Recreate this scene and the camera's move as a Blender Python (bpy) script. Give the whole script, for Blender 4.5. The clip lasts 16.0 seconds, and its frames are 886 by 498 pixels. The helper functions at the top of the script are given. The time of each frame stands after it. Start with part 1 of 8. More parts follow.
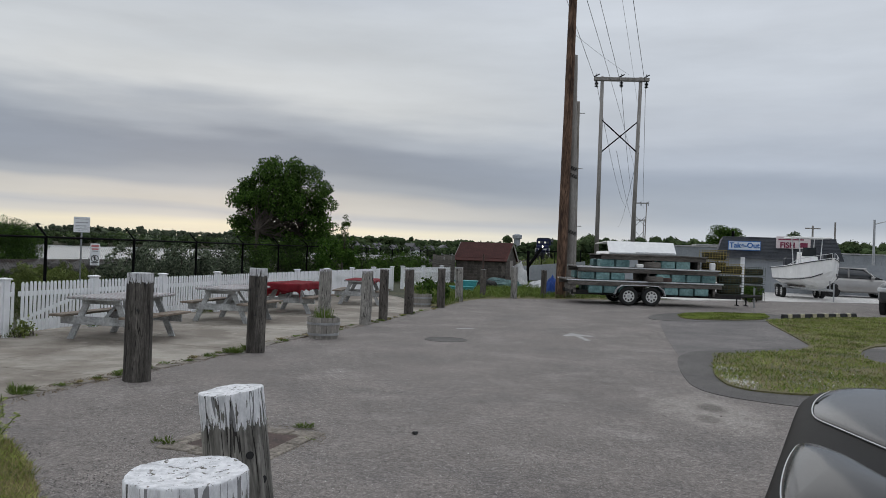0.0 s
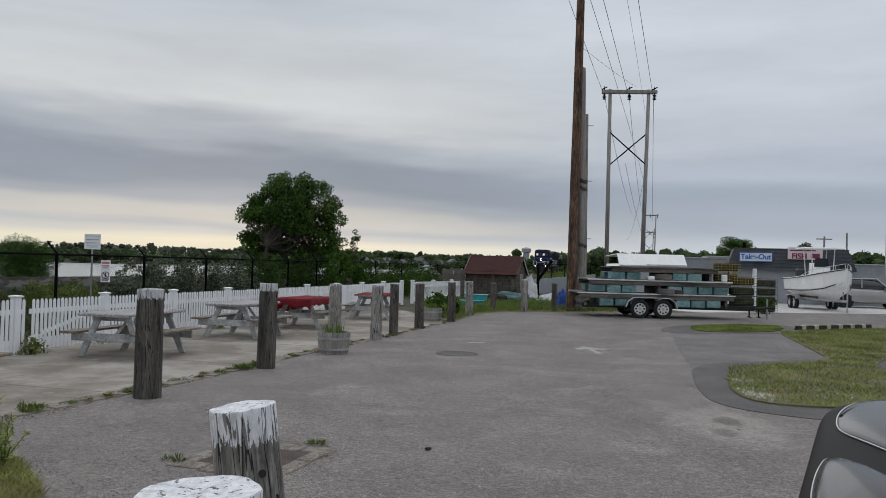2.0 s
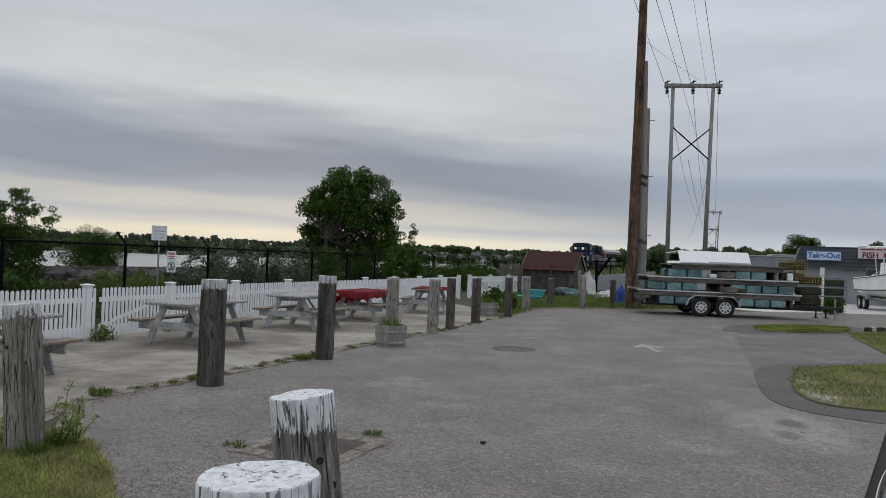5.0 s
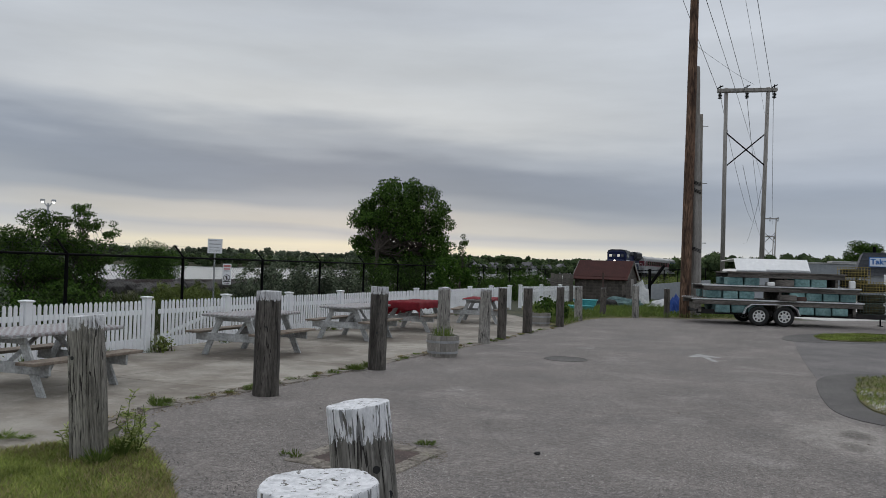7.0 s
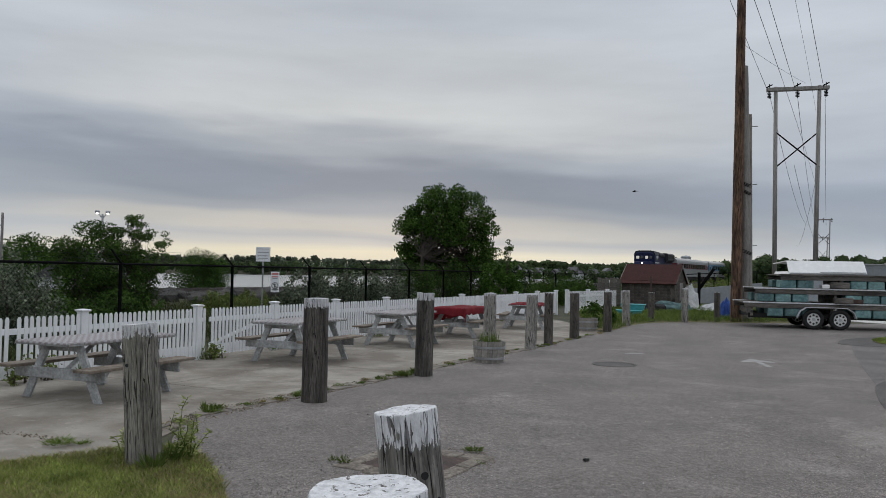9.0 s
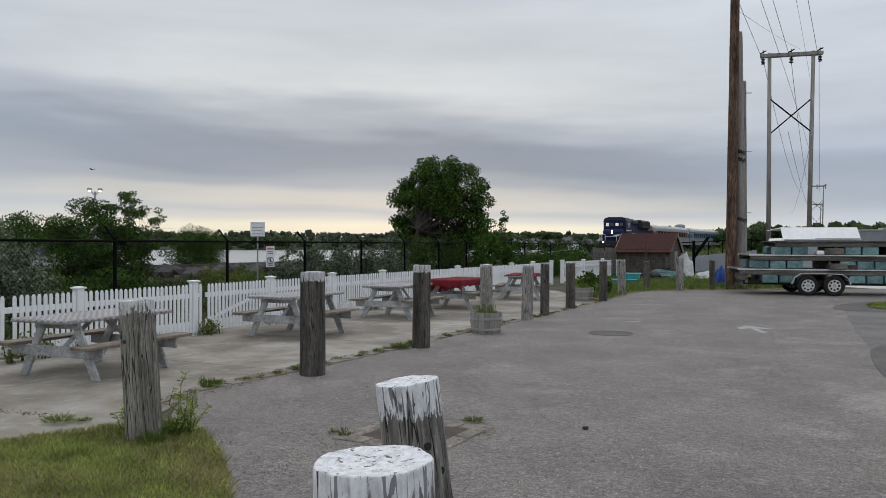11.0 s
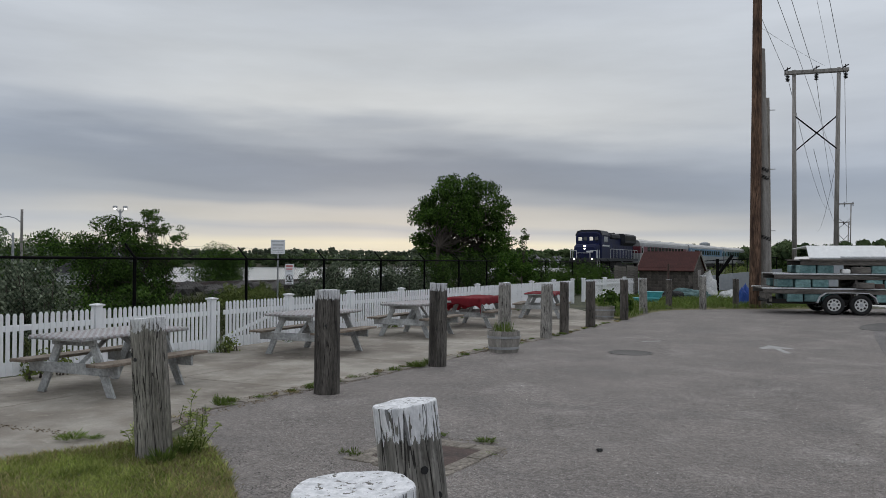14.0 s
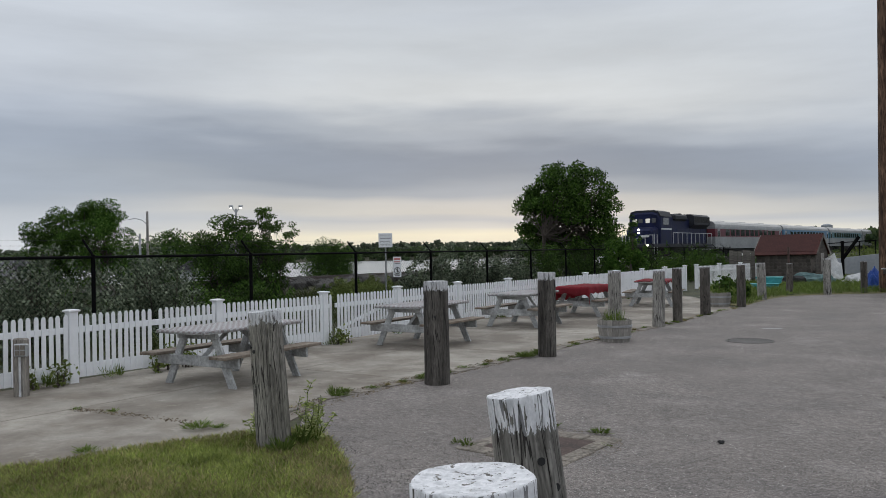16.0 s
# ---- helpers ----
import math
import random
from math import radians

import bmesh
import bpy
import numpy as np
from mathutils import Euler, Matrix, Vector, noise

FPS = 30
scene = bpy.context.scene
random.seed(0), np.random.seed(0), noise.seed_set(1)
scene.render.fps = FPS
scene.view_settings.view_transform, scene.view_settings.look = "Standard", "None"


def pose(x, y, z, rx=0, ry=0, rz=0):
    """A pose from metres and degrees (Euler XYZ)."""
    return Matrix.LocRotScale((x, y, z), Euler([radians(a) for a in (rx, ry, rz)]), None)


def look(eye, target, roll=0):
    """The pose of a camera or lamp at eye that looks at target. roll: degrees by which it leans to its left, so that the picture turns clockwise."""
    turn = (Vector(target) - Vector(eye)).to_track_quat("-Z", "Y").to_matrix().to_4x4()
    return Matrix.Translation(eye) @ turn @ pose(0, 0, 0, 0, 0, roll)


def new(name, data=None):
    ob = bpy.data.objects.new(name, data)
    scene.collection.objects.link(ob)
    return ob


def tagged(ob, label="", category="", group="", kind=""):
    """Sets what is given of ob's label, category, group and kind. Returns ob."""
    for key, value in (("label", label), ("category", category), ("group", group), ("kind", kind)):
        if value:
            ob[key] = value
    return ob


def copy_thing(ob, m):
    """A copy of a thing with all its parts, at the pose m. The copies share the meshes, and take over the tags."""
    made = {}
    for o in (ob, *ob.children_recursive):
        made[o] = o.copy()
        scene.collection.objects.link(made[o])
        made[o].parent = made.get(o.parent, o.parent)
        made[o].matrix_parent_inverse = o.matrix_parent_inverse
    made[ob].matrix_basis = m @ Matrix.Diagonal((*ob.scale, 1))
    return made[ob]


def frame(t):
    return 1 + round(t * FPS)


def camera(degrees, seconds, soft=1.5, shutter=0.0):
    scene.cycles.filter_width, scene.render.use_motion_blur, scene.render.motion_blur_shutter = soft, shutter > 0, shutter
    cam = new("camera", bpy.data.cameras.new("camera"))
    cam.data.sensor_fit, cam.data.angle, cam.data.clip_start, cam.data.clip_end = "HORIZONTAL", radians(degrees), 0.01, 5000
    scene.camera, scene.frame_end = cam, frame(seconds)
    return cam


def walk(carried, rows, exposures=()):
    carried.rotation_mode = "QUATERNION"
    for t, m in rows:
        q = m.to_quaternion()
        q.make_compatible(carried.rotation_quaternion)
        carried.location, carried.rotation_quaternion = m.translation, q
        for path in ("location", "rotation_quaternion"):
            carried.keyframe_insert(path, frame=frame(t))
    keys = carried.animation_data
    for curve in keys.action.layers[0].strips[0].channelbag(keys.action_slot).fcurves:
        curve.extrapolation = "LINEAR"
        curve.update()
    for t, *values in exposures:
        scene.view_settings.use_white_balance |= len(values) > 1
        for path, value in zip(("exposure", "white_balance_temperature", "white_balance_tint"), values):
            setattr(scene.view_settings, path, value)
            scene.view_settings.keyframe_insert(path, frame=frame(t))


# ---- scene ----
# the camera and its walk
cam = camera(58.2, 16.0, soft=0.8)
PATH = [
    (0, (0.139, -0.48, 1.719), (0.145, 1.52, 1.724), 2.0),
    (0.5, (0.132, -0.441, 1.714), (0.123, 1.559, 1.713), 2.1),
    (1, (0.112, -0.423, 1.71), (0.103, 1.577, 1.735), 2.2),
    (1.5, (0.123, -0.434, 1.717), (0.107, 1.565, 1.753), 1.8),
    (2, (0.116, -0.411, 1.708), (0.098, 1.589, 1.748), 1.5),
    (2.5, (0.117, -0.411, 1.711), (0.093, 1.588, 1.75), 1.3),
    (3, (0.11, -0.419, 1.712), (0.077, 1.581, 1.748), 1.4),
    (3.5, (0.108, -0.424, 1.71), (0.054, 1.575, 1.739), 1.6),
    (4, (0.114, -0.419, 1.702), (0.028, 1.579, 1.723), 1.9),
    (6.5, (0.121, -0.451, 1.706), (-0.142, 1.531, 1.742), 1.9),
    (7, (0.105, -0.436, 1.698), (-0.182, 1.542, 1.742), 1.7),
    (7.5, (0.102, -0.448, 1.703), (-0.213, 1.526, 1.753), 1.6),
    (8, (0.106, -0.462, 1.705), (-0.239, 1.508, 1.758), 1.4),
    (8.5, (0.102, -0.429, 1.694), (-0.272, 1.535, 1.75), 1.2),
    (9, (0.103, -0.437, 1.698), (-0.296, 1.522, 1.754), 1.1),
    (11.5, (0.07, -0.397, 1.685), (-0.299, 1.569, 1.663), -0.3),
    (12, (0.067, -0.381, 1.684), (-0.284, 1.588, 1.662), -0.6),
    (12.5, (0.112, -0.338, 1.698), (-0.243, 1.63, 1.694), -0.5),
    (13, (0.147, -0.323, 1.698), (-0.227, 1.642, 1.717), -0.1),
    (13.5, (0.147, -0.311, 1.689), (-0.259, 1.647, 1.722), 0.2),
    (14, (0.162, -0.333, 1.694), (-0.279, 1.618, 1.725), 0.3),
    (14.5, (0.158, -0.333, 1.697), (-0.322, 1.608, 1.718), 0.1),
    (15, (0.157, -0.311, 1.672), (-0.37, 1.618, 1.676), -0.3),
    (15.5, (0.125, -0.287, 1.666), (-0.496, 1.615, 1.659), -0.9),
    (16, (0.126, -0.282, 1.681), (-0.568, 1.594, 1.691), -1.1),
]
walk(cam, [(t, look(e, g, r)) for t, e, g, r in PATH],
     exposures=[(0, -0.05), (0.5, 0.04), (1.0, -0.05), (1.5, -0.06), (3, -0.06), (4, -0.08), (7, -0.14), (9, -0.15), (11.5, 0.10), (12, 0.12), (12.5, 0.04), (13, -0.13), (14, -0.10), (15, -0.06), (16, 0.0)])

# ---- world, sun, exposure ----
world = bpy.data.worlds.new("overcast_evening")
scene.world = world
world.use_nodes = True


def build_sky(nt):
    N, L = nt.nodes, nt.links
    N.clear()
    out = N.new("ShaderNodeOutputWorld")
    bg = N.new("ShaderNodeBackground")
    tc = N.new("ShaderNodeTexCoord")
    sep = N.new("ShaderNodeSeparateXYZ")
    L.new(tc.outputs["Generated"], sep.inputs[0])

    def math_node(op, a, b=None, clamp=False):
        n = N.new("ShaderNodeMath")
        n.operation, n.use_clamp = op, clamp
        for i, v in enumerate((a, b)):
            if v is None:
                continue
            if isinstance(v, (int, float)):
                n.inputs[i].default_value = v
            else:
                L.new(v, n.inputs[i])
        return n.outputs[0]

    def cloud(scale, zs, detail, rough, w):
        mp = N.new("ShaderNodeMapping")
        mp.inputs["Scale"].default_value = (scale, scale, scale * zs)
        mp.inputs["Location"].default_value = (w, w * 0.7, w * 0.3)
        L.new(tc.outputs["Generated"], mp.inputs[0])
        n = N.new("ShaderNodeTexNoise")
        n.inputs["Scale"].default_value = 1
        n.inputs["Detail"].default_value = detail
        n.inputs["Roughness"].default_value = rough
        L.new(mp.outputs[0], n.inputs["Vector"])
        return n.outputs["Fac"]

    big = cloud(2.2, 7.0, 3, 0.5, 3.1)
    fine = cloud(4.2, 5.5, 6, 0.55, 7.7)
    # the height above the horizon, made uneven by the clouds
    z = sep.outputs["Z"]
    wob = math_node("ADD", math_node("MULTIPLY", math_node("SUBTRACT", big, 0.5), 0.13), math_node("MULTIPLY", math_node("SUBTRACT", fine, 0.5), 0.03))
    wob = math_node("MULTIPLY", wob, math_node("MULTIPLY", z, 6.0, True))
    # cloud bands run a little uphill towards the left
    tilt = math_node("MULTIPLY", sep.outputs["X"], 0.035)
    tilt = math_node("MULTIPLY", tilt, math_node("MULTIPLY", z, 8.0, True))
    zz = math_node("ADD", math_node("ADD", z, wob), tilt)

    def ramp(stops):
        r = N.new("ShaderNodeValToRGB")
        r.color_ramp.interpolation = "EASE"
        e = r.color_ramp.elements
        while len(e) < len(stops):
            e.new(0.5)
        for el, (p, c) in zip(e, stops):
            el.position, el.color = p, (*c, 1)
        L.new(zz, r.inputs[0])
        return r.outputs[0]

    west = ramp(WEST)
    east = ramp(EAST)
    # glow towards the low sun
    az = N.new("ShaderNodeVectorMath")
    az.operation = "DOT_PRODUCT"
    L.new(tc.outputs["Generated"], az.inputs[0])
    az.inputs[1].default_value = (math.sin(radians(SUN_AZ)), math.cos(radians(SUN_AZ)), 0)
    mr = N.new("ShaderNodeMapRange")
    mr.interpolation_type = "SMOOTHSTEP"
    mr.inputs["From Min"].default_value = 0.83
    mr.inputs["From Max"].default_value = 0.995
    L.new(az.outputs["Value"], mr.inputs["Value"])
    mix = N.new("ShaderNodeMix")
    mix.data_type = "RGBA"
    L.new(mr.outputs[0], mix.inputs["Factor"])
    L.new(east, mix.inputs["A"])
    L.new(west, mix.inputs["B"])
    # soft cloud mottling
    mot = math_node("ADD", math_node("MULTIPLY", math_node("SUBTRACT", fine, 0.5), 0.35), 1.0)
    sc = N.new("ShaderNodeVectorMath")
    sc.operation = "SCALE"
    L.new(mix.outputs["Result"], sc.inputs[0])
    L.new(mot, sc.inputs["Scale"])
    sky = N.new("ShaderNodeTexSky")
    sky.sky_type = "NISHITA"
    sky.sun_disc = False
    sky.sun_elevation, sky.sun_rotation = radians(4), radians(SUN_AZ)
    sk = N.new("ShaderNodeVectorMath")
    sk.operation = "SCALE"
    sk.inputs["Scale"].default_value = 0.0012
    L.new(sky.outputs[0], sk.inputs[0])
    ad = N.new("ShaderNodeVectorMath")
    ad.operation = "ADD"
    L.new(sc.outputs[0], ad.inputs[0])
    L.new(sk.outputs[0], ad.inputs[1])
    L.new(ad.outputs[0], bg.inputs["Color"])
    bg.inputs["Strength"].default_value = 1.0
    L.new(bg.outputs[0], out.inputs[0])


SUN_AZ = -16.0
WEST = [(0.0, (0.74, 0.71, 0.60)), (0.020, (0.84, 0.79, 0.63)), (0.028, (0.64, 0.635, 0.60)), (0.036, (0.51, 0.53, 0.55)), (0.044, (0.61, 0.60, 0.565)), (0.055, (0.59, 0.585, 0.565)), (0.068, (0.40, 0.435, 0.48)), (0.085, (0.30, 0.34, 0.40)), (0.11, (0.29, 0.33, 0.395)),
        (0.135, (0.42, 0.46, 0.515)), (0.175, (0.64, 0.665, 0.68)), (0.25, (0.58, 0.615, 0.65)), (0.33, (0.53, 0.57, 0.625)), (0.6, (0.76, 0.80, 0.87)), (1.0, (0.98, 1.03, 1.11))]
EAST = [(0.0, (0.60, 0.64, 0.68)), (0.012, (0.64, 0.67, 0.71)), (0.028, (0.56, 0.60, 0.65)), (0.06, (0.40, 0.45, 0.52)), (0.10, (0.36, 0.41, 0.49)), (0.14, (0.45, 0.50, 0.58)),
        (0.18, (0.52, 0.565, 0.635)), (0.22, (0.56, 0.605, 0.67)), (0.28, (0.60, 0.645, 0.71)), (0.36, (0.59, 0.635, 0.705)), (0.6, (0.78, 0.82, 0.89)), (1.0, (0.98, 1.03, 1.11))]
build_sky(world.node_tree)

sun_data = bpy.data.lights.new("sun", "SUN")
sun_data.energy, sun_data.angle, sun_data.color = 0.55, radians(80), (1.0, 0.96, 0.89)
sun_lamp = new("sun", sun_data)
sun_lamp.matrix_world = look((0, 0, 50), (-50 * math.sin(radians(SUN_AZ)), -50 * math.cos(radians(SUN_AZ)), 50 - 50 * math.tan(radians(25))))


# ---- materials ----
def surf(name, c1, c2, scale=6.0, rough=0.8, metal=0.0, bump=0.0, fine=60.0, stretch=(1, 1, 1), speck=0.25, spec=0.4, vary=0.0, rough2=None, coat=0.0, emit=0.0):
    """Two-scale procedural surface: c1 to c2 by large patches, fine grain on top, optional bump."""
    m = bpy.data.materials.new(name)
    m.use_nodes = True
    nt = m.node_tree
    N, L = nt.nodes, nt.links
    p = N["Principled BSDF"]
    tc = N.new("ShaderNodeTexCoord")
    mp = N.new("ShaderNodeMapping")
    mp.inputs["Scale"].default_value = stretch
    L.new(tc.outputs["Object"], mp.inputs[0])
    n1 = N.new("ShaderNodeTexNoise")
    n1.inputs["Scale"].default_value, n1.inputs["Detail"].default_value, n1.inputs["Roughness"].default_value = scale, 5, 0.6
    n2 = N.new("ShaderNodeTexNoise")
    n2.inputs["Scale"].default_value, n2.inputs["Detail"].default_value = fine, 3
    for n in (n1, n2):
        L.new(mp.outputs[0], n.inputs["Vector"])
    r = N.new("ShaderNodeValToRGB")
    r.color_ramp.elements[0].position, r.color_ramp.elements[1].position = 0.36, 0.64
    r.color_ramp.elements[0].color, r.color_ramp.elements[1].color = (*c1, 1), (*c2, 1)
    L.new(n1.outputs["Fac"], r.inputs[0])
    mr = N.new("ShaderNodeMapRange")
    mr.inputs["From Min"].default_value, mr.inputs["From Max"].default_value = 0.25, 0.75
    mr.inputs["To Min"].default_value, mr.inputs["To Max"].default_value = 1 - speck, 1 + speck
    L.new(n2.outputs["Fac"], mr.inputs["Value"])
    sc = N.new("ShaderNodeVectorMath")
    sc.operation = "SCALE"
    L.new(r.outputs[0], sc.inputs[0])
    L.new(mr.outputs[0], sc.inputs["Scale"])
    col = sc.outputs[0]
    if vary:
        oi = N.new("ShaderNodeObjectInfo")
        mv = N.new("ShaderNodeMapRange")
        mv.inputs["To Min"].default_value, mv.inputs["To Max"].default_value = 1 - vary, 1 + vary
        L.new(oi.outputs["Random"], mv.inputs["Value"])
        s2 = N.new("ShaderNodeVectorMath")
        s2.operation = "SCALE"
        L.new(col, s2.inputs[0])
        L.new(mv.outputs[0], s2.inputs["Scale"])
        col = s2.outputs[0]
    L.new(col, p.inputs["Base Color"])
    p.inputs["Metallic"].default_value = metal
    p.inputs["Specular IOR Level"].default_value = spec
    if coat:
        p.inputs["Coat Weight"].default_value, p.inputs["Coat Roughness"].default_value = coat, 0.03
    rr = N.new("ShaderNodeMapRange")
    rr.inputs["To Min"].default_value, rr.inputs["To Max"].default_value = max(0.02, rough - 0.08), min(1, (rough2 or rough) + 0.08)
    L.new(n1.outputs["Fac"], rr.inputs["Value"])
    L.new(rr.outputs[0], p.inputs["Roughness"])
    if bump:
        b = N.new("ShaderNodeBump")
        b.inputs["Strength"].default_value, b.inputs["Distance"].default_value = 0.6, bump
        L.new(n2.outputs["Fac"], b.inputs["Height"])
        L.new(b.outputs[0], p.inputs["Normal"])
    return m


def glow(name, colour, strength):
    m = bpy.data.materials.new(name)
    m.use_nodes = True
    p = m.node_tree.nodes["Principled BSDF"]
    p.inputs["Base Color"].default_value = (*colour, 1)
    p.inputs["Emission Color"].default_value = (*colour, 1)
    p.inputs["Emission Strength"].default_value = strength
    return m

M = {}
M["asphalt"] = surf("asphalt", (0.156, 0.139, 0.128), (0.212, 0.189, 0.174), 0.7, 0.88, bump=0.006, fine=105, speck=0.9, spec=0.25)
M["asphalt_dark"] = surf("asphalt_dark", (0.08, 0.075, 0.072), (0.115, 0.108, 0.103), 1.2, 0.9, bump=0.004, fine=95, speck=0.9)
M["concrete"] = surf("concrete", (0.25, 0.228, 0.195), (0.37, 0.342, 0.295), 0.6, 0.85, bump=0.002, fine=70, speck=0.15)
M["grass"] = surf("grass", (0.085, 0.10, 0.03), (0.20, 0.165, 0.08), 1.4, 0.95, bump=0.02, fine=60, speck=0.5)
M["earth"] = surf("earth", (0.035, 0.042, 0.02), (0.075, 0.072, 0.04), 0.3, 0.95, bump=0.03, fine=8, speck=0.4)
M["ballast"] = surf("ballast", (0.05, 0.048, 0.045), (0.10, 0.094, 0.088), 0.8, 0.95, bump=0.03, fine=18, speck=0.5)
M["water"] = surf("water", (0.13, 0.15, 0.16), (0.18, 0.20, 0.21), 0.02, 0.30, fine=0.8, spec=0.6, speck=0.1)
M["white_vinyl"] = surf("white_vinyl", (0.78, 0.79, 0.81), (0.86, 0.87, 0.89), 1.5, 0.45, fine=12, speck=0.04)
M["old_wood"] = surf("old_wood", (0.16, 0.14, 0.12), (0.30, 0.28, 0.25), 3, 0.9, bump=0.008, fine=30, stretch=(3, 3, 0.35), speck=0.4)
M["pole_wood"] = surf("pole_wood", (0.13, 0.075, 0.045), (0.24, 0.15, 0.095), 2, 0.9, bump=0.01, fine=14, stretch=(3, 3, 0.2), speck=0.35)
M["grey_wood"] = surf("grey_wood", (0.20, 0.185, 0.17), (0.31, 0.295, 0.275), 2, 0.9, bump=0.006, fine=20, stretch=(3, 3, 0.3), speck=0.3)
M["black_metal"] = surf("black_metal", (0.003, 0.003, 0.0035), (0.006, 0.006, 0.0065), 4, 0.8, fine=30, speck=0.2, spec=0.05)
M["leaf"] = surf("leaf", (0.025, 0.05, 0.012), (0.06, 0.10, 0.022), 1.5, 0.7, fine=9, speck=0.4, spec=0.3)
M["far_leaf"] = surf("far_leaf", (0.03, 0.05, 0.022), (0.06, 0.085, 0.035), 0.06, 0.9, fine=0.6, speck=0.4, spec=0.2)
M["red_roof"] = surf("red_roof", (0.10, 0.03, 0.025), (0.16, 0.05, 0.04), 2, 0.85, fine=20, speck=0.25)
M["shingle"] = surf("shingle", (0.16, 0.13, 0.105), (0.26, 0.22, 0.185), 3, 0.9, fine=20, speck=0.3, vary=0.25)
M["blue_paint"] = surf("blue_paint", (0.012, 0.025, 0.10), (0.018, 0.035, 0.14), 1, 0.35, fine=8, speck=0.2)
M["steel"] = surf("steel", (0.42, 0.43, 0.44), (0.55, 0.56, 0.57), 1, 0.35, metal=0.6, fine=10, speck=0.12)
M["dark"] = surf("dark", (0.015, 0.015, 0.016), (0.03, 0.03, 0.03), 2, 0.8, fine=20)
M["grey_wall"] = surf("grey_wall", (0.26, 0.28, 0.30), (0.33, 0.35, 0.37), 0.5, 0.7, fine=6, speck=0.1)
M["slate"] = surf("slate", (0.05, 0.055, 0.065), (0.08, 0.085, 0.095), 1, 0.8, fine=12, speck=0.2)
M["gelcoat"] = surf("gelcoat", (0.80, 0.80, 0.79), (0.86, 0.86, 0.85), 1, 0.25, fine=5, speck=0.05)
M["teal"] = surf("teal", (0.12, 0.30, 0.30), (0.22, 0.42, 0.40), 2, 0.6, fine=14, speck=0.25, vary=0.3)


# ---- building helpers ----
def part(name, bm, material, parent=None, label="", m=None, smooth=False, kind=""):
    """Links a bmesh as one mesh object, under a thing or a part."""
    me = bpy.data.meshes.new(name)
    if smooth:
        for f in bm.faces:
            f.smooth = True
    bm.to_mesh(me)
    bm.free()
    ob = new(name, me)
    me.materials.append(M[material] if isinstance(material, str) else material)
    if parent:
        ob.parent = parent
    if m is not None:
        ob.matrix_basis = m
    if label:
        ob["label"] = label
    if kind:
        ob["kind"] = kind
    return ob


def linked(ob, m, parent=None):
    """Another object on the same mesh."""
    c = new(ob.name.split(".")[0], ob.data)
    c.parent = parent if parent is not None else ob.parent
    c.matrix_basis = m
    return c


def box(bm, lo, hi, m=None, bevel=0.0):
    vs = bmesh.ops.create_cube(bm, size=1.0)["verts"]
    S = Matrix.Diagonal((hi[0] - lo[0], hi[1] - lo[1], hi[2] - lo[2], 1))
    T = Matrix.Translation(((lo[0] + hi[0]) / 2, (lo[1] + hi[1]) / 2, (lo[2] + hi[2]) / 2))
    bmesh.ops.transform(bm, matrix=(m or Matrix()) @ T @ S, verts=vs)
    if bevel:
        es = list({e for v in vs for e in v.link_edges})
        bmesh.ops.bevel(bm, geom=es, offset=bevel, segments=1, affect="EDGES")
    return vs


def tube(bm, a, b, r0, r1=None, seg=10, caps=True):
    """A tapered round bar from a to b."""
    a, b = Vector(a), Vector(b)
    r1 = r0 if r1 is None else r1
    d = (b - a)
    q = d.to_track_quat("Z", "Y").to_matrix()
    rings = []
    for p, r in ((a, r0), (b, r1)):
        rings.append([bm.verts.new(p + q @ Vector((r * math.cos(2 * math.pi * i / seg), r * math.sin(2 * math.pi * i / seg), 0))) for i in range(seg)])
    for i in range(seg):
        j = (i + 1) % seg
        bm.faces.new((rings[0][i], rings[0][j], rings[1][j], rings[1][i]))
    if caps:
        bm.faces.new(rings[0][::-1])
        bm.faces.new(rings[1])


def loft(bm, rings, cap=True, closed=True):
    """Skins a list of rings of points."""
    vs = [[bm.verts.new(p) for p in r] for r in rings]
    n = len(vs[0])
    for a, b in zip(vs, vs[1:]):
        for i in range(n if closed else n - 1):
            j = (i + 1) % n
            bm.faces.new((a[i], a[j], b[j], b[i]))
    if cap and closed:
        bm.faces.new(vs[0][::-1])
        bm.faces.new(vs[-1])
    return vs


def prism(bm, outline, y0, y1, m=None):
    """An outline in x, z drawn from y0 to y1."""
    m = m or Matrix()
    loft(bm, [[m @ Vector((x, y, z)) for x, z in outline] for y in (y0, y1)])


def flat(bm, outline, z=0.0, thick=0.0):
    vs = [bm.verts.new((x, y, z)) for x, y in outline]
    f = bm.faces.new(vs)
    if f.calc_area() and f.normal.z < 0:
        f.normal_flip()
    if thick:
        r = bmesh.ops.extrude_face_region(bm, geom=[f])
        vs2 = [v for v in r["geom"] if isinstance(v, bmesh.types.BMVert)]
        bmesh.ops.translate(bm, vec=(0, 0, -thick), verts=[v for v in vs])
    return vs


def thing(name, label, category, m=None, group="", kind=""):
    e = new(name)
    e.empty_display_size = 0.2
    if m is not None:
        e.matrix_basis = m
    return tagged(e, label, category, group, kind)


# ---- plan ----
TRACK_P, TRACK_D = Vector((-8.2, 75.6)), Vector((0.305, 0.952)).normalized()
TRACK_N = Vector((-TRACK_D.y, TRACK_D.x))


def side(x, y):
    """Metres to the water's side of the track's middle line."""
    return (Vector((x, y)) - TRACK_P).dot(TRACK_N)


def smooth(a, b, x):
    t = min(1, max(0, (x - a) / (b - a)))
    return t * t * (3 - 2 * t)


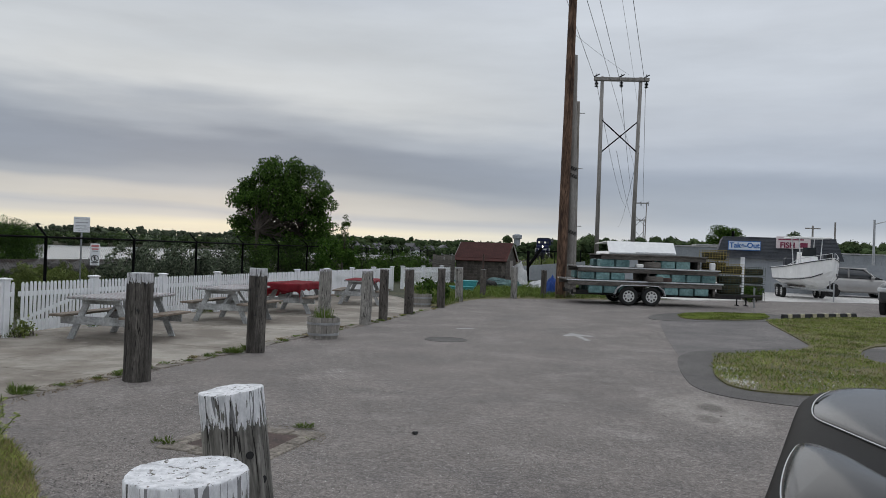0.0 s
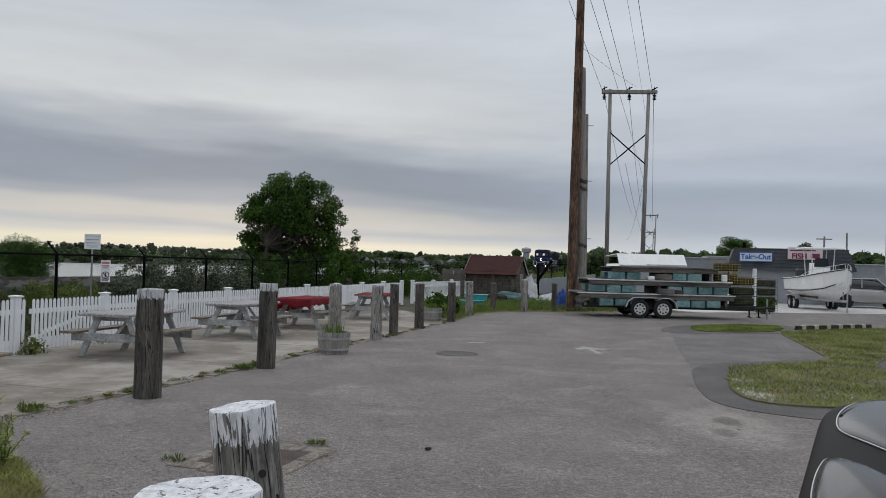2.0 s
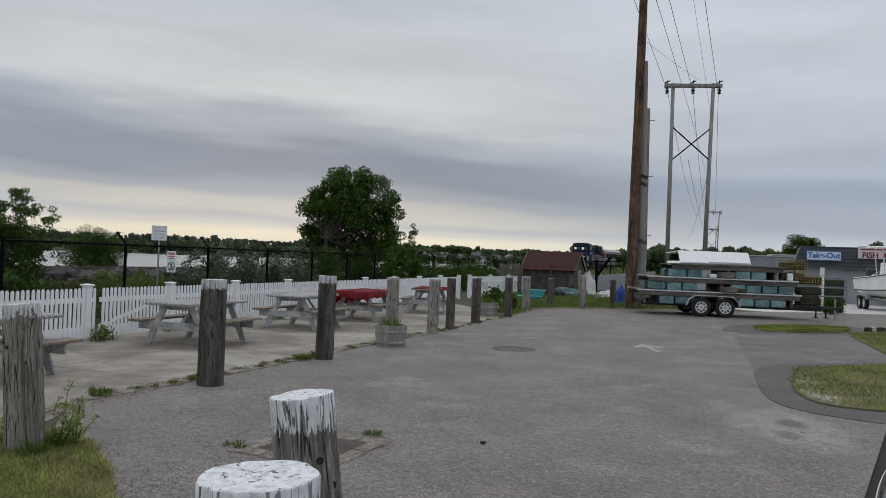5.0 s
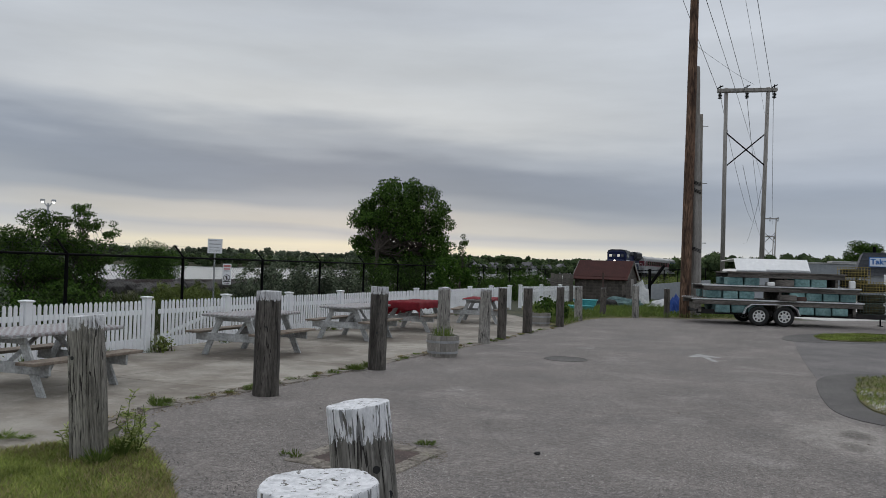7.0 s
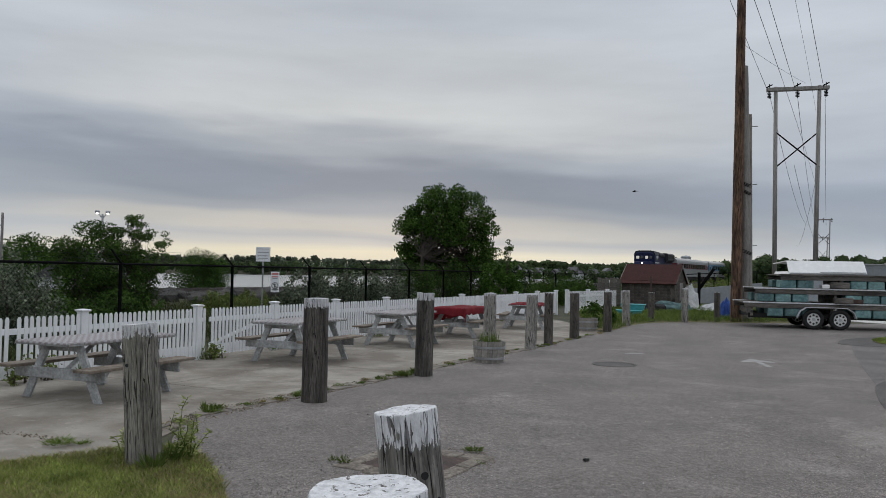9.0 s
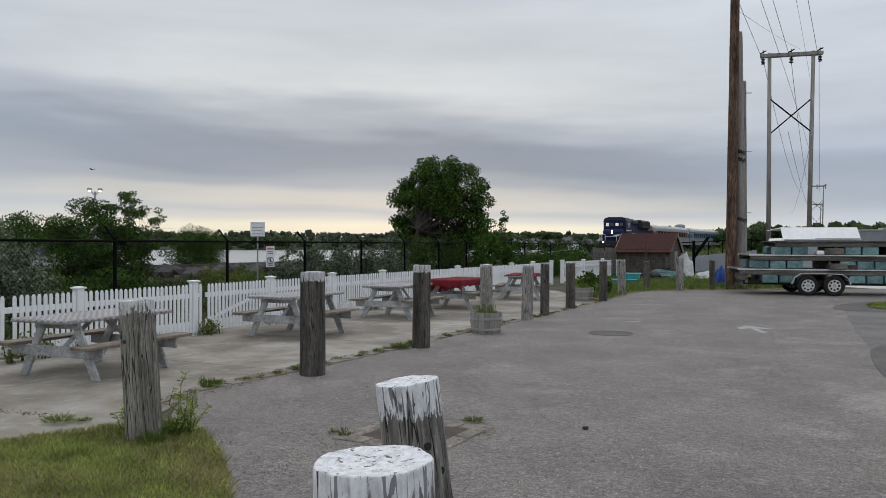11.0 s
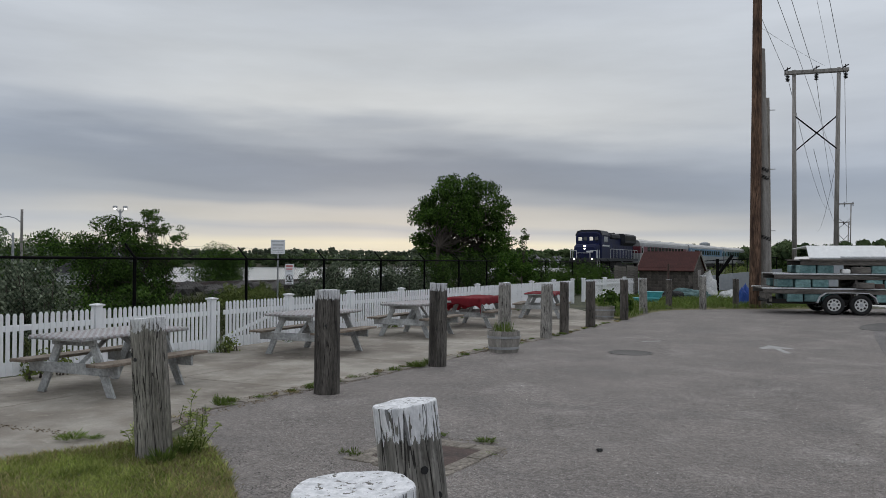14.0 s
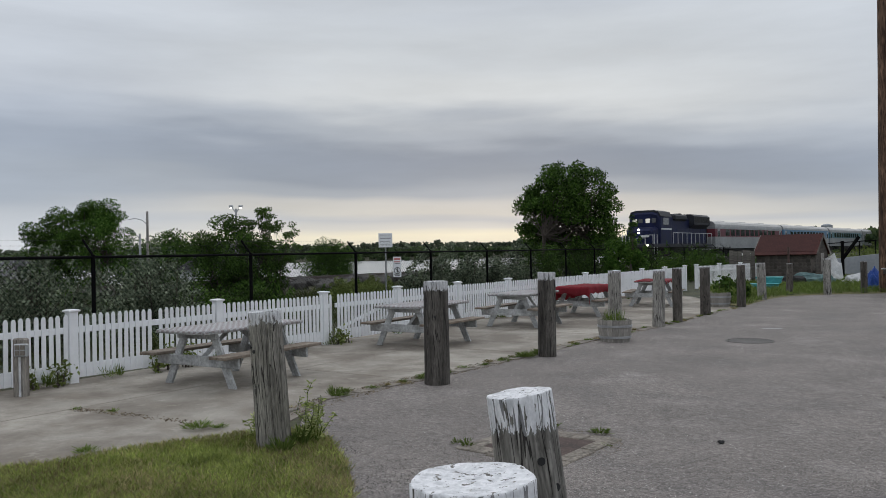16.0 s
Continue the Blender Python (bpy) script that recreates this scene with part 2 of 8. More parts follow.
def shore(x, y):
    """Metres past the far shore of the inlet."""
    return y - (560 + 0.75 * (x + 60)) if x < 40 else y - 640


def land(x, y):
    s = side(x, y)
    z = 0.0
    # a low rail bank, then the fall to the water
    z += 0.35 * smooth(9, 4, s) * smooth(-7, -3.5, s) if -7 < s < 9 else 0
    if s > 3.5:
        z += -5.0 * smooth(4, 13, s)
        z += 4.0 * smooth(0, 25, shore(x, y)) + 5.0 * smooth(20, 200, shore(x, y))
    return z


def fence_x(y):
    return -7.2 + 0.265 * (y - 13)


def link_x(y):
    return -9.14 + 0.15 * (y - 9.3)


# ---- ground ----
def axis(lo, hi, mid0, mid1, step, grow):
    c = list(np.arange(mid0, mid1 + 1e-6, step))
    d = step
    while c[-1] < hi:
        d *= grow
        c.append(c[-1] + d)
    d = step
    while c[0] > lo:
        d *= grow
        c.insert(0, c[0] - d)
    return c


def ground():
    xs, ys = axis(-2600, 2600, -60, 60, 3, 1.16), axis(-800, 3200, -6, 150, 3, 1.14)
    bm = bmesh.new()
    g = [[bm.verts.new((x, y, land(x, y) - 0.02)) for x in xs] for y in ys]
    for j in range(len(ys) - 1):
        for i in range(len(xs) - 1):
            bm.faces.new((g[j][i], g[j][i + 1], g[j + 1][i + 1], g[j + 1][i]))
    ob = part("ground", bm, "earth", smooth=True)
    tagged(ob, "rough grassy earth round the lot and shore", "ground", kind="structure")
    bm = bmesh.new()
    flat(bm, [(-2500, -500), (900, -500), (900, 1200), (-2500, 1200)], -2.6)
    tagged(part("water", bm, "water"), "calm grey tidal inlet under an overcast sky", "water", kind="structure")


ground()

LOT = [(-1.5, -12), (-1.9, 2.0), (-2.2, 4.3), (-2.9, 5.5), (-4.0, 6.5), (-4.45, 7.9), (-4.1, 8.9), (-3.5, 10.7), (-2.96, 12.6), (-2.4, 14.8),
       (-1.5, 17.5), (-0.7, 20.6), (0.3, 24), (1.0, 27.3), (1.9, 29.4), (4.5, 30.6), (9.0, 32), (13, 34.5), (40, 40), (60, 40), (60, -12)]
PAD = [(-12, -12), (-4.2, -12), (-4.7, 4.3), (-4.5, 5.4), (-4.1, 6.5), (-4.45, 7.9), (-4.1, 8.9), (-3.5, 10.7), (-2.96, 12.6), (-2.4, 14.8),
       (-1.5, 17.5), (-0.7, 20.6), (0.1, 23.5), (-0.4, 25.0), (-2.0, 31), (-4.6, 25.1), (-9.3, 6.0), (-10, 1)]


def rounded(outline, times=2):
    """The outline with its corners cut twice, so that it runs in curves."""
    for _ in range(times):
        nxt = []
        for (x0, y0), (x1, y1) in zip(outline, outline[1:] + outline[:1]):
            nxt += [(x0 * 0.75 + x1 * 0.25, y0 * 0.75 + y1 * 0.25), (x0 * 0.25 + x1 * 0.75, y0 * 0.25 + y1 * 0.75)]
        outline = nxt
    return outline


def slab(name, outline, z, mat, label, cat):
    bm = bmesh.new()
    flat(bm, rounded(outline), z, 0.06)
    return tagged(part(name, bm, mat), label, cat, kind="structure")




def painted(name, base, top, reach, ragged, chip=0.36, flaw=0.40):
    """Weathered wood with peeling paint down from the top (object z = 0) by about reach metres."""
    m = surf(name, *base, 2.2, 0.9, bump=0.009, fine=34, stretch=(3, 3, 0.34), speck=0.55)
    nt = m.node_tree
    N, L = nt.nodes, nt.links
    p = N["Principled BSDF"]
    col = p.inputs["Base Color"].links[0].from_socket
    grain = p.inputs["Normal"].links[0].from_socket
    tc = N.new("ShaderNodeTexCoord")
    sep, up = N.new("ShaderNodeSeparateXYZ"), N.new("ShaderNodeSeparateXYZ")
    L.new(tc.outputs["Object"], sep.inputs[0])
    L.new(tc.outputs["Normal"], up.inputs[0])
    oi = N.new("ShaderNodeObjectInfo")

    def mth(op, a, b):
        k = N.new("ShaderNodeMath")
        k.operation = op
        for i, v in enumerate((a, b)):
            if isinstance(v, (int, float)):
                k.inputs[i].default_value = v
            else:
                L.new(v, k.inputs[i])
        return k.outputs[0]

    seed = mth("MULTIPLY", oi.outputs["Random"], 9.0)

    def field(scale, along, detail, shift, rough=0.6):
        mp = N.new("ShaderNodeMapping")
        mp.inputs["Scale"].default_value = (1, 1, along)
        L.new(tc.outputs["Object"], mp.inputs[0])
        cb = N.new("ShaderNodeCombineXYZ")
        L.new(mth("ADD", seed, shift), cb.inputs[0])
        L.new(cb.outputs[0], mp.inputs["Location"])
        n = N.new("ShaderNodeTexNoise")
        n.inputs["Scale"].default_value, n.inputs["Detail"].default_value, n.inputs["Roughness"].default_value = scale, detail, rough
        L.new(mp.outputs[0], n.inputs["Vector"])
        return n.outputs["Fac"]

    def blend(a, b, fac):
        x = N.new("ShaderNodeMix")
        x.data_type = "RGBA"
        L.new(fac, x.inputs["Factor"])
        L.new(a, x.inputs["A"])
        if isinstance(b, tuple):
            x.inputs["B"].default_value = (*b, 1)
        else:
            L.new(b, x.inputs["B"])
        return x.outputs["Result"]

    end = mth("GREATER_THAN", up.outputs["Z"], 0.6)
    flank = mth("SUBTRACT", 1.0, end)
    # drying cracks along the grain, dark grime in broad patches
    crack = mth("MULTIPLY", mth("LESS_THAN", mth("ABSOLUTE", mth("SUBTRACT", field(15, 0.05, 2, 0), 0.5), 0.0), 0.013), flank)
    grime = mth("MULTIPLY", mth("GREATER_THAN", field(7, 0.5, 5, 4, 0.7), 0.56), 0.35)
    col = blend(blend(col, (0.05, 0.046, 0.04), grime), (0.014, 0.012, 0.011), mth("MULTIPLY", crack, 0.9))
    # the ragged lower edge of the coat and the flakes gone from it
    ragged_edge = mth("ADD", mth("MULTIPLY", mth("SUBTRACT", field(5, 1, 2, 2), 0.5), ragged * 0.5), mth("MULTIPLY", mth("SUBTRACT", field(62, 0.12, 3, 3), 0.5), ragged))
    coat = mth("GREATER_THAN", mth("ADD", mth("ADD", sep.outputs["Z"], reach), ragged_edge), 0.0)
    worn = mth("ADD", chip, mth("MULTIPLY", mth("DIVIDE", sep.outputs["Z"], -reach), 0.10))
    flakes = mth("GREATER_THAN", field(58, 0.16, 4, 5), worn)
    whole = mth("GREATER_THAN", field(34, 1, 4, 6, 0.7), flaw)
    mask = mth("ADD", mth("MULTIPLY", mth("MULTIPLY", coat, flakes), mth("MULTIPLY", flank, mth("SUBTRACT", 1.0, mth("MULTIPLY", crack, 0.7)))), mth("MULTIPLY", whole, end))
    r3 = N.new("ShaderNodeValToRGB")
    r3.color_ramp.elements[0].position, r3.color_ramp.elements[1].position = 0.32, 0.60
    r3.color_ramp.elements[0].color = (top * 0.60, top * 0.61, top * 0.63, 1)
    r3.color_ramp.elements[1].color = (top, top, top * 1.02, 1)
    L.new(field(26, 0.5, 6, 7, 0.7), r3.inputs[0])
    L.new(blend(col, r3.outputs[0], mask), p.inputs["Base Color"])
    b = N.new("ShaderNodeBump")
    b.inputs["Strength"].default_value, b.inputs["Distance"].default_value = 0.7, 0.004
    L.new(mask, b.inputs["Height"])
    L.new(grain, b.inputs["Normal"])
    L.new(b.outputs[0], p.inputs["Normal"])
    return m


M["post_near"] = painted("post_paint_thick", ((0.10, 0.095, 0.084), (0.29, 0.278, 0.253)), 0.80, 0.135, 0.13, 0.385)
M["post_thin"] = painted("post_paint_worn", ((0.13, 0.122, 0.105), (0.30, 0.283, 0.25)), 0.68, 0.105, 0.12, 0.36)
M["post_brown"] = painted("post_paint_cap", ((0.035, 0.031, 0.027), (0.135, 0.124, 0.11)), 0.62, 0.115, 0.13, 0.34)
M["post_grey"] = painted("post_paint_faded", ((0.22, 0.21, 0.19), (0.34, 0.325, 0.30)), 0.58, 0.05, 0.12, 0.44)
M["post_dark"] = painted("post_paint_gone", ((0.05, 0.044, 0.038), (0.14, 0.125, 0.11)), 0.50, 0.025, 0.10, 0.46)
M["table_white"] = surf("table_white", (0.24, 0.245, 0.24), (0.50, 0.51, 0.51), 3.5, 0.8, bump=0.002, fine=34, speck=0.3, vary=0.14)
M["bench_bare"] = surf("bench_bare", (0.13, 0.10, 0.075), (0.26, 0.22, 0.18), 3, 0.85, fine=30, speck=0.25, vary=0.15)
M["red_cloth"] = surf("red_cloth", (0.24, 0.015, 0.025), (0.38, 0.03, 0.045), 4, 0.75, fine=30, speck=0.15)
M["rust"] = surf("rust", (0.035, 0.024, 0.022), (0.10, 0.066, 0.056), 3, 0.8, fine=40, speck=0.35, metal=0.2)
M["old_concrete"] = surf("old_concrete", (0.15, 0.135, 0.115), (0.23, 0.205, 0.175), 3, 0.9, bump=0.004, fine=50, speck=0.2)
M["pale_worn"] = surf("pale_worn", (0.42, 0.41, 0.395), (0.60, 0.585, 0.56), 3, 0.9, fine=90, speck=0.3)
M["road_paint"] = surf("road_paint", (0.24, 0.235, 0.23), (0.38, 0.375, 0.36), 4, 0.8, fine=60, speck=0.3)
M["galv"] = surf("galv", (0.33, 0.34, 0.35), (0.45, 0.46, 0.47), 3, 0.45, metal=0.7, fine=30, speck=0.1)
M["cable"] = surf("cable", (0.03, 0.03, 0.032), (0.05, 0.05, 0.052), 2, 0.6)


def asphalt_wear(m):
    """Pale worn scuffs, dark seams and bright aggregate specks on the lot."""
    nt = m.node_tree
    N, L = nt.nodes, nt.links
    p = N["Principled BSDF"]
    col = p.inputs["Base Color"].links[0].from_socket
    tc = N.new("ShaderNodeTexCoord")

    def noise_band(scale, lo, hi, stretch, detail=6, loc=(0, 0, 0)):
        mp = N.new("ShaderNodeMapping")
        mp.inputs["Scale"].default_value, mp.inputs["Location"].default_value = stretch, loc
        mp.inputs["Rotation"].default_value = (0, 0, 0.35)
        L.new(tc.outputs["Object"], mp.inputs[0])
        n = N.new("ShaderNodeTexNoise")
        n.inputs["Scale"].default_value, n.inputs["Detail"].default_value, n.inputs["Roughness"].default_value = scale, detail, 0.68
        L.new(mp.outputs[0], n.inputs["Vector"])
        r = N.new("ShaderNodeMapRange")
        r.inputs["From Min"].default_value, r.inputs["From Max"].default_value = lo, hi
        L.new(n.outputs["Fac"], r.inputs["Value"])
        return r.outputs[0]

    def over(a, b, fac, amount):
        k = N.new("ShaderNodeMath")
        k.operation = "MULTIPLY"
        L.new(fac, k.inputs[0])
        k.inputs[1].default_value = amount
        x = N.new("ShaderNodeMix")
        x.data_type = "RGBA"
        L.new(k.outputs[0], x.inputs["Factor"])
        L.new(a, x.inputs["A"])
        x.inputs["B"].default_value = (*b, 1)
        return x.outputs["Result"]

    col = over(col, (0.33, 0.305, 0.285), noise_band(0.9, 0.54, 0.70, (1, 1, 1), 10), 0.6)
    col = over(col, (0.085, 0.082, 0.085), noise_band(0.6, 0.52, 0.68, (1, 1, 1), 8, (9, 4, 0)), 0.4)
    col = over(col, (0.33, 0.305, 0.285), noise_band(15, 0.52, 0.70, (1, 1, 1), 4, (2, 7, 0)), 0.55)
    col = over(col, (0.07, 0.065, 0.062), noise_band(19, 0.52, 0.68, (1, 1, 1), 4, (5, 2, 0)), 0.55)
    # a pale spill with two oil drips in it
    def spot(cx, cy, rx, ry, ragged):
        mp = N.new("ShaderNodeMapping")
        mp.inputs["Location"].default_value, mp.inputs["Scale"].default_value = (-cx / rx, -cy / ry, 0), (1 / rx, 1 / ry, 0)
        L.new(tc.outputs["Object"], mp.inputs[0])
        ln = N.new("ShaderNodeVectorMath")
        ln.operation = "LENGTH"
        L.new(mp.outputs[0], ln.inputs[0])
        ns = N.new("ShaderNodeTexNoise")
        ns.inputs["Scale"].default_value, ns.inputs["Detail"].default_value = 3.0, 5
        L.new(tc.outputs["Object"], ns.inputs["Vector"])
        ma = N.new("ShaderNodeMath")
        ma.operation = "MULTIPLY_ADD"
        L.new(ns.outputs["Fac"], ma.inputs[0])
        ma.inputs[1].default_value = ragged
        L.new(ln.outputs["Value"], ma.inputs[2])
        r = N.new("ShaderNodeMapRange")
        r.inputs["From Min"].default_value, r.inputs["From Max"].default_value = 1.0 + ragged * 0.5, 0.45 + ragged * 0.5
        L.new(ma.outputs[0], r.inputs["Value"])
        return r.outputs[0]

    col = over(col, (0.30, 0.275, 0.25), spot(3.25, 8.6, 0.75, 1.3, 1.2), 0.75)
    col = over(col, (0.08, 0.07, 0.062), spot(3.34, 8.75, 0.20, 0.36, 0.8), 0.7)
    col = over(col, (0.10, 0.088, 0.078), spot(3.1, 8.1, 0.16, 0.30, 0.8), 0.6)
    # the stones of the mix, each its own grey
    for cell, lo, hi in ((62.0, 0.72, 1.28), (27.0, 0.88, 1.12)):
        vo = N.new("ShaderNodeTexVoronoi")
        vo.inputs["Scale"].default_value = cell
        L.new(tc.outputs["Object"], vo.inputs["Vector"])
        sp = N.new("ShaderNodeSeparateColor")
        L.new(vo.outputs["Color"], sp.inputs[0])
        mv = N.new("ShaderNodeMapRange")
        mv.inputs["To Min"].default_value, mv.inputs["To Max"].default_value = lo, hi
        L.new(sp.outputs[0], mv.inputs["Value"])
        k = N.new("ShaderNodeVectorMath")
        k.operation = "SCALE"
        L.new(col, k.inputs[0])
        L.new(mv.outputs[0], k.inputs["Scale"])
        col = k.outputs[0]
    col = over(col, (0.42, 0.41, 0.40), noise_band(60, 0.63, 0.68, (1, 1, 1), 1), 0.8)
    col = over(col, (0.05, 0.05, 0.052), noise_band(48, 0.60, 0.68, (1, 1, 1), 1, (3, 1, 0)), 0.6)
    L.new(col, p.inputs["Base Color"])


asphalt_wear(M["asphalt"])


def concrete_stain(m):
    """Broad damp stains, brown blotches and little dark spots on the patio."""
    nt = m.node_tree
    N, L = nt.nodes, nt.links
    p = N["Principled BSDF"]
    col = p.inputs["Base Color"].links[0].from_socket
    tc = N.new("ShaderNodeTexCoord")
    for scale, lo, hi, amount, tint, shift in ((0.45, 0.43, 0.57, 0.82, (0.14, 0.117, 0.094), 0), (1.7, 0.50, 0.66, 0.5, (0.19, 0.16, 0.125), 5), (7.0, 0.60, 0.72, 0.6, (0.12, 0.098, 0.075), 9), (24.0, 0.66, 0.70, 0.5, (0.07, 0.06, 0.05), 2), (3.1, 0.58, 0.70, 0.45, (0.46, 0.43, 0.375), 13)):
        mp = N.new("ShaderNodeMapping")
        mp.inputs["Location"].default_value = (shift, shift * 0.6, 0)
        L.new(tc.outputs["Object"], mp.inputs[0])
        n = N.new("ShaderNodeTexNoise")
        n.inputs["Scale"].default_value, n.inputs["Detail"].default_value, n.inputs["Roughness"].default_value = scale, 8, 0.66
        L.new(mp.outputs[0], n.inputs["Vector"])
        r = N.new("ShaderNodeMapRange")
        r.inputs["From Min"].default_value, r.inputs["From Max"].default_value, r.inputs["To Max"].default_value = lo, hi, amount
        L.new(n.outputs["Fac"], r.inputs["Value"])
        x = N.new("ShaderNodeMix")
        x.data_type = "RGBA"
        L.new(r.outputs[0], x.inputs["Factor"])
        L.new(col, x.inputs["A"])
        x.inputs["B"].default_value = (*tint, 1)
        col = x.outputs["Result"]
    L.new(col, p.inputs["Base Color"])


concrete_stain(M["concrete"])

slab("road", LOT, 0.0, "asphalt", "worn grey asphalt of a parking lot", "road")
slab("pavement", PAD, -0.004, "concrete", "stained pale concrete patio slab", "pavement")
LAWN = [(-12, -12), (-1.5, -12), (-1.9, 2.0), (-2.2, 4.3), (-2.75, 5.3), (-3.3, 6.05), (-3.75, 6.45), (-4.3, 6.1), (-5.0, 5.2), (-5.2, 4.7), (-7.5, 3.0)]
slab("lawn", LAWN, 0.012, "grass", "short worn grass with dry patches", "grass")
slab("driveway", [(6.0, 21.6), (6.35, 23.1), (7.2, 24.5), (9.2, 26.1), (11.4, 26.0), (11.0, 24.6), (9.8, 22.4), (7.6, 21.6)], 0.008, "asphalt_dark", "newer dark asphalt apron round the oval island", "road")
slab("driveway", [(4.1, 12.6), (4.4, 13.6), (4.9, 14.4), (5.7, 14.8), (7.4, 15.7), (9.0, 15.9), (13.5, 16.2), (12, 12), (9, 8.2), (6.0, 8.5), (4.7, 8.9), (3.85, 9.45), (3.58, 10.1), (3.78, 11.3)], 0.008, "asphalt_dark", "newer dark asphalt apron edging the grass", "road")
M["asphalt_path"] = surf("asphalt_path", (0.125, 0.118, 0.116), (0.185, 0.172, 0.166), 0.9, 0.9, bump=0.006, fine=95, speck=0.9, spec=0.25)
slab("walkway", [(6.35, 21.9), (6.7, 22.4), (9.4, 22.8), (9.5, 21.5), (8.4, 17.5), (7.9, 15.6), (7.4, 15.3), (5.2, 14.2), (4.3, 13.0), (4.55, 14.2), (5.2, 17.2)], 0.004, "asphalt_path", "grey asphalt path between two grass islands", "path")
ISLAND_1 = [(7.2, 22.2), (7.3, 23.4), (7.8, 24.3), (9.2, 25.3), (10.7, 25.3), (10.3, 23.9), (9.6, 22.9), (8.4, 22.3)]
ISLAND_2 = [(9.62, 22.6), (10.4, 23.3), (13.7, 25.2), (20, 27), (26, 25), (15, 17.5), (10, 17.0), (8.4, 15.2), (7.75, 13.4), (9.0, 12.2), (7.4, 10.0), (4.91, 9.75), (4.12, 10.1), (4.2, 11.1), (4.5, 12.1), (5.1, 13.8), (7.68, 15.3), (8.3, 17.5), (9.15, 20.85)]
M["grass_verge"] = surf("grass_verge", (0.085, 0.09, 0.034), (0.19, 0.165, 0.09), 1.6, 0.95, bump=0.02, fine=60, speck=0.5)
slab("grass_island", ISLAND_1, 0.03, "grass_verge", "small oval island of mown grass", "grass")
slab("grass_island", ISLAND_2, 0.03, "grass_verge", "patchy grass verge with pale gravel", "grass")
slab("gravel_yard", [(9.5, 32.2), (13, 34.5), (40, 40.5), (60, 41), (60, 70), (14, 62), (9, 48)], 0.004, "pale_worn", "pale gravel yard behind the lot", "ground")
slab("grass_bank", [(1.9, 29.4), (4.5, 30.6), (9.0, 32), (9.2, 40), (5, 48), (-2, 46), (-1.4, 33.0), (-0.4, 25.0), (0.3, 24), (1.0, 27.3)], -0.002, "grass", "overgrown grass bank beside the lot", "grass")


# control joints of the patio
M["joint"] = surf("joint", (0.21, 0.185, 0.155), (0.31, 0.28, 0.238), 1.5, 0.95, fine=40)
pad = bpy.data.objects["pavement"]
for k in range(2, 9):
    y = 3.9 + 3.05 * k
    a, b = fence_x(y) + 0.25, {0: -5.4, 1: -4.55, 2: -3.9, 3: -2.95, 4: -2.2, 5: -1.2, 6: -0.4, 7: -0.9, 8: -1.6}[k]
    bm = bmesh.new()
    box(bm, (0, -0.004, -0.008), (b - a, 0.004, -0.001))
    part("joint", bm, "joint", pad, m=pose(a, y + 0.55, 0, 0, 0, -math.degrees(math.atan(0.265))))
for k in range(6):
    y = 4.5 + 4.2 * k
    bm = bmesh.new()
    box(bm, (-0.004, 0, -0.008), (0.004, 4.2, -0.001))
    part("joint", bm, "joint", pad, m=pose(fence_x(y) + 1.9, y, 0, 0, 0, -math.degrees(math.atan(0.265))))

# gutter of cracked edging between patio and lot
def edging():
    th = thing("edging", "cracked concrete edging strip with weeds in it", "kerb", kind="structure")
    line = [Vector(p) for p in [(-4.5, 6.9), (-4.45, 7.9), (-4.1, 8.9), (-3.5, 10.7), (-2.96, 12.6), (-2.4, 14.8), (-1.5, 17.5), (-0.7, 20.6), (0.1, 23.4)]]
    rnd = random.Random(5)
    for a, b in zip(line, line[1:]):
        d = (b - a)
        n = max(1, int(d.length / 0.42))
        w = d.normalized()
        for k in range(n):
            if rnd.random() < 0.12:
                continue
            p = a + d * ((k + 0.5) / n)
            bm = bmesh.new()
            L = d.length / n * rnd.uniform(0.72, 0.95) / 2
            box(bm, (-0.07 - rnd.random() * 0.03, -L, -0.05), (0.07, L, 0.006 + rnd.random() * 0.010), bevel=0.008)
            part("edging_stone", bm, "old_concrete", th, m=pose(p.x, p.y, 0, rnd.uniform(-2, 2), 0, math.degrees(math.atan2(-w.x, w.y)) + rnd.uniform(-5, 5)))


edging()


M["pit_concrete"] = surf("pit_concrete", (0.135, 0.118, 0.098), (0.25, 0.222, 0.188), 5, 0.95, bump=0.006, fine=40, speck=0.5)


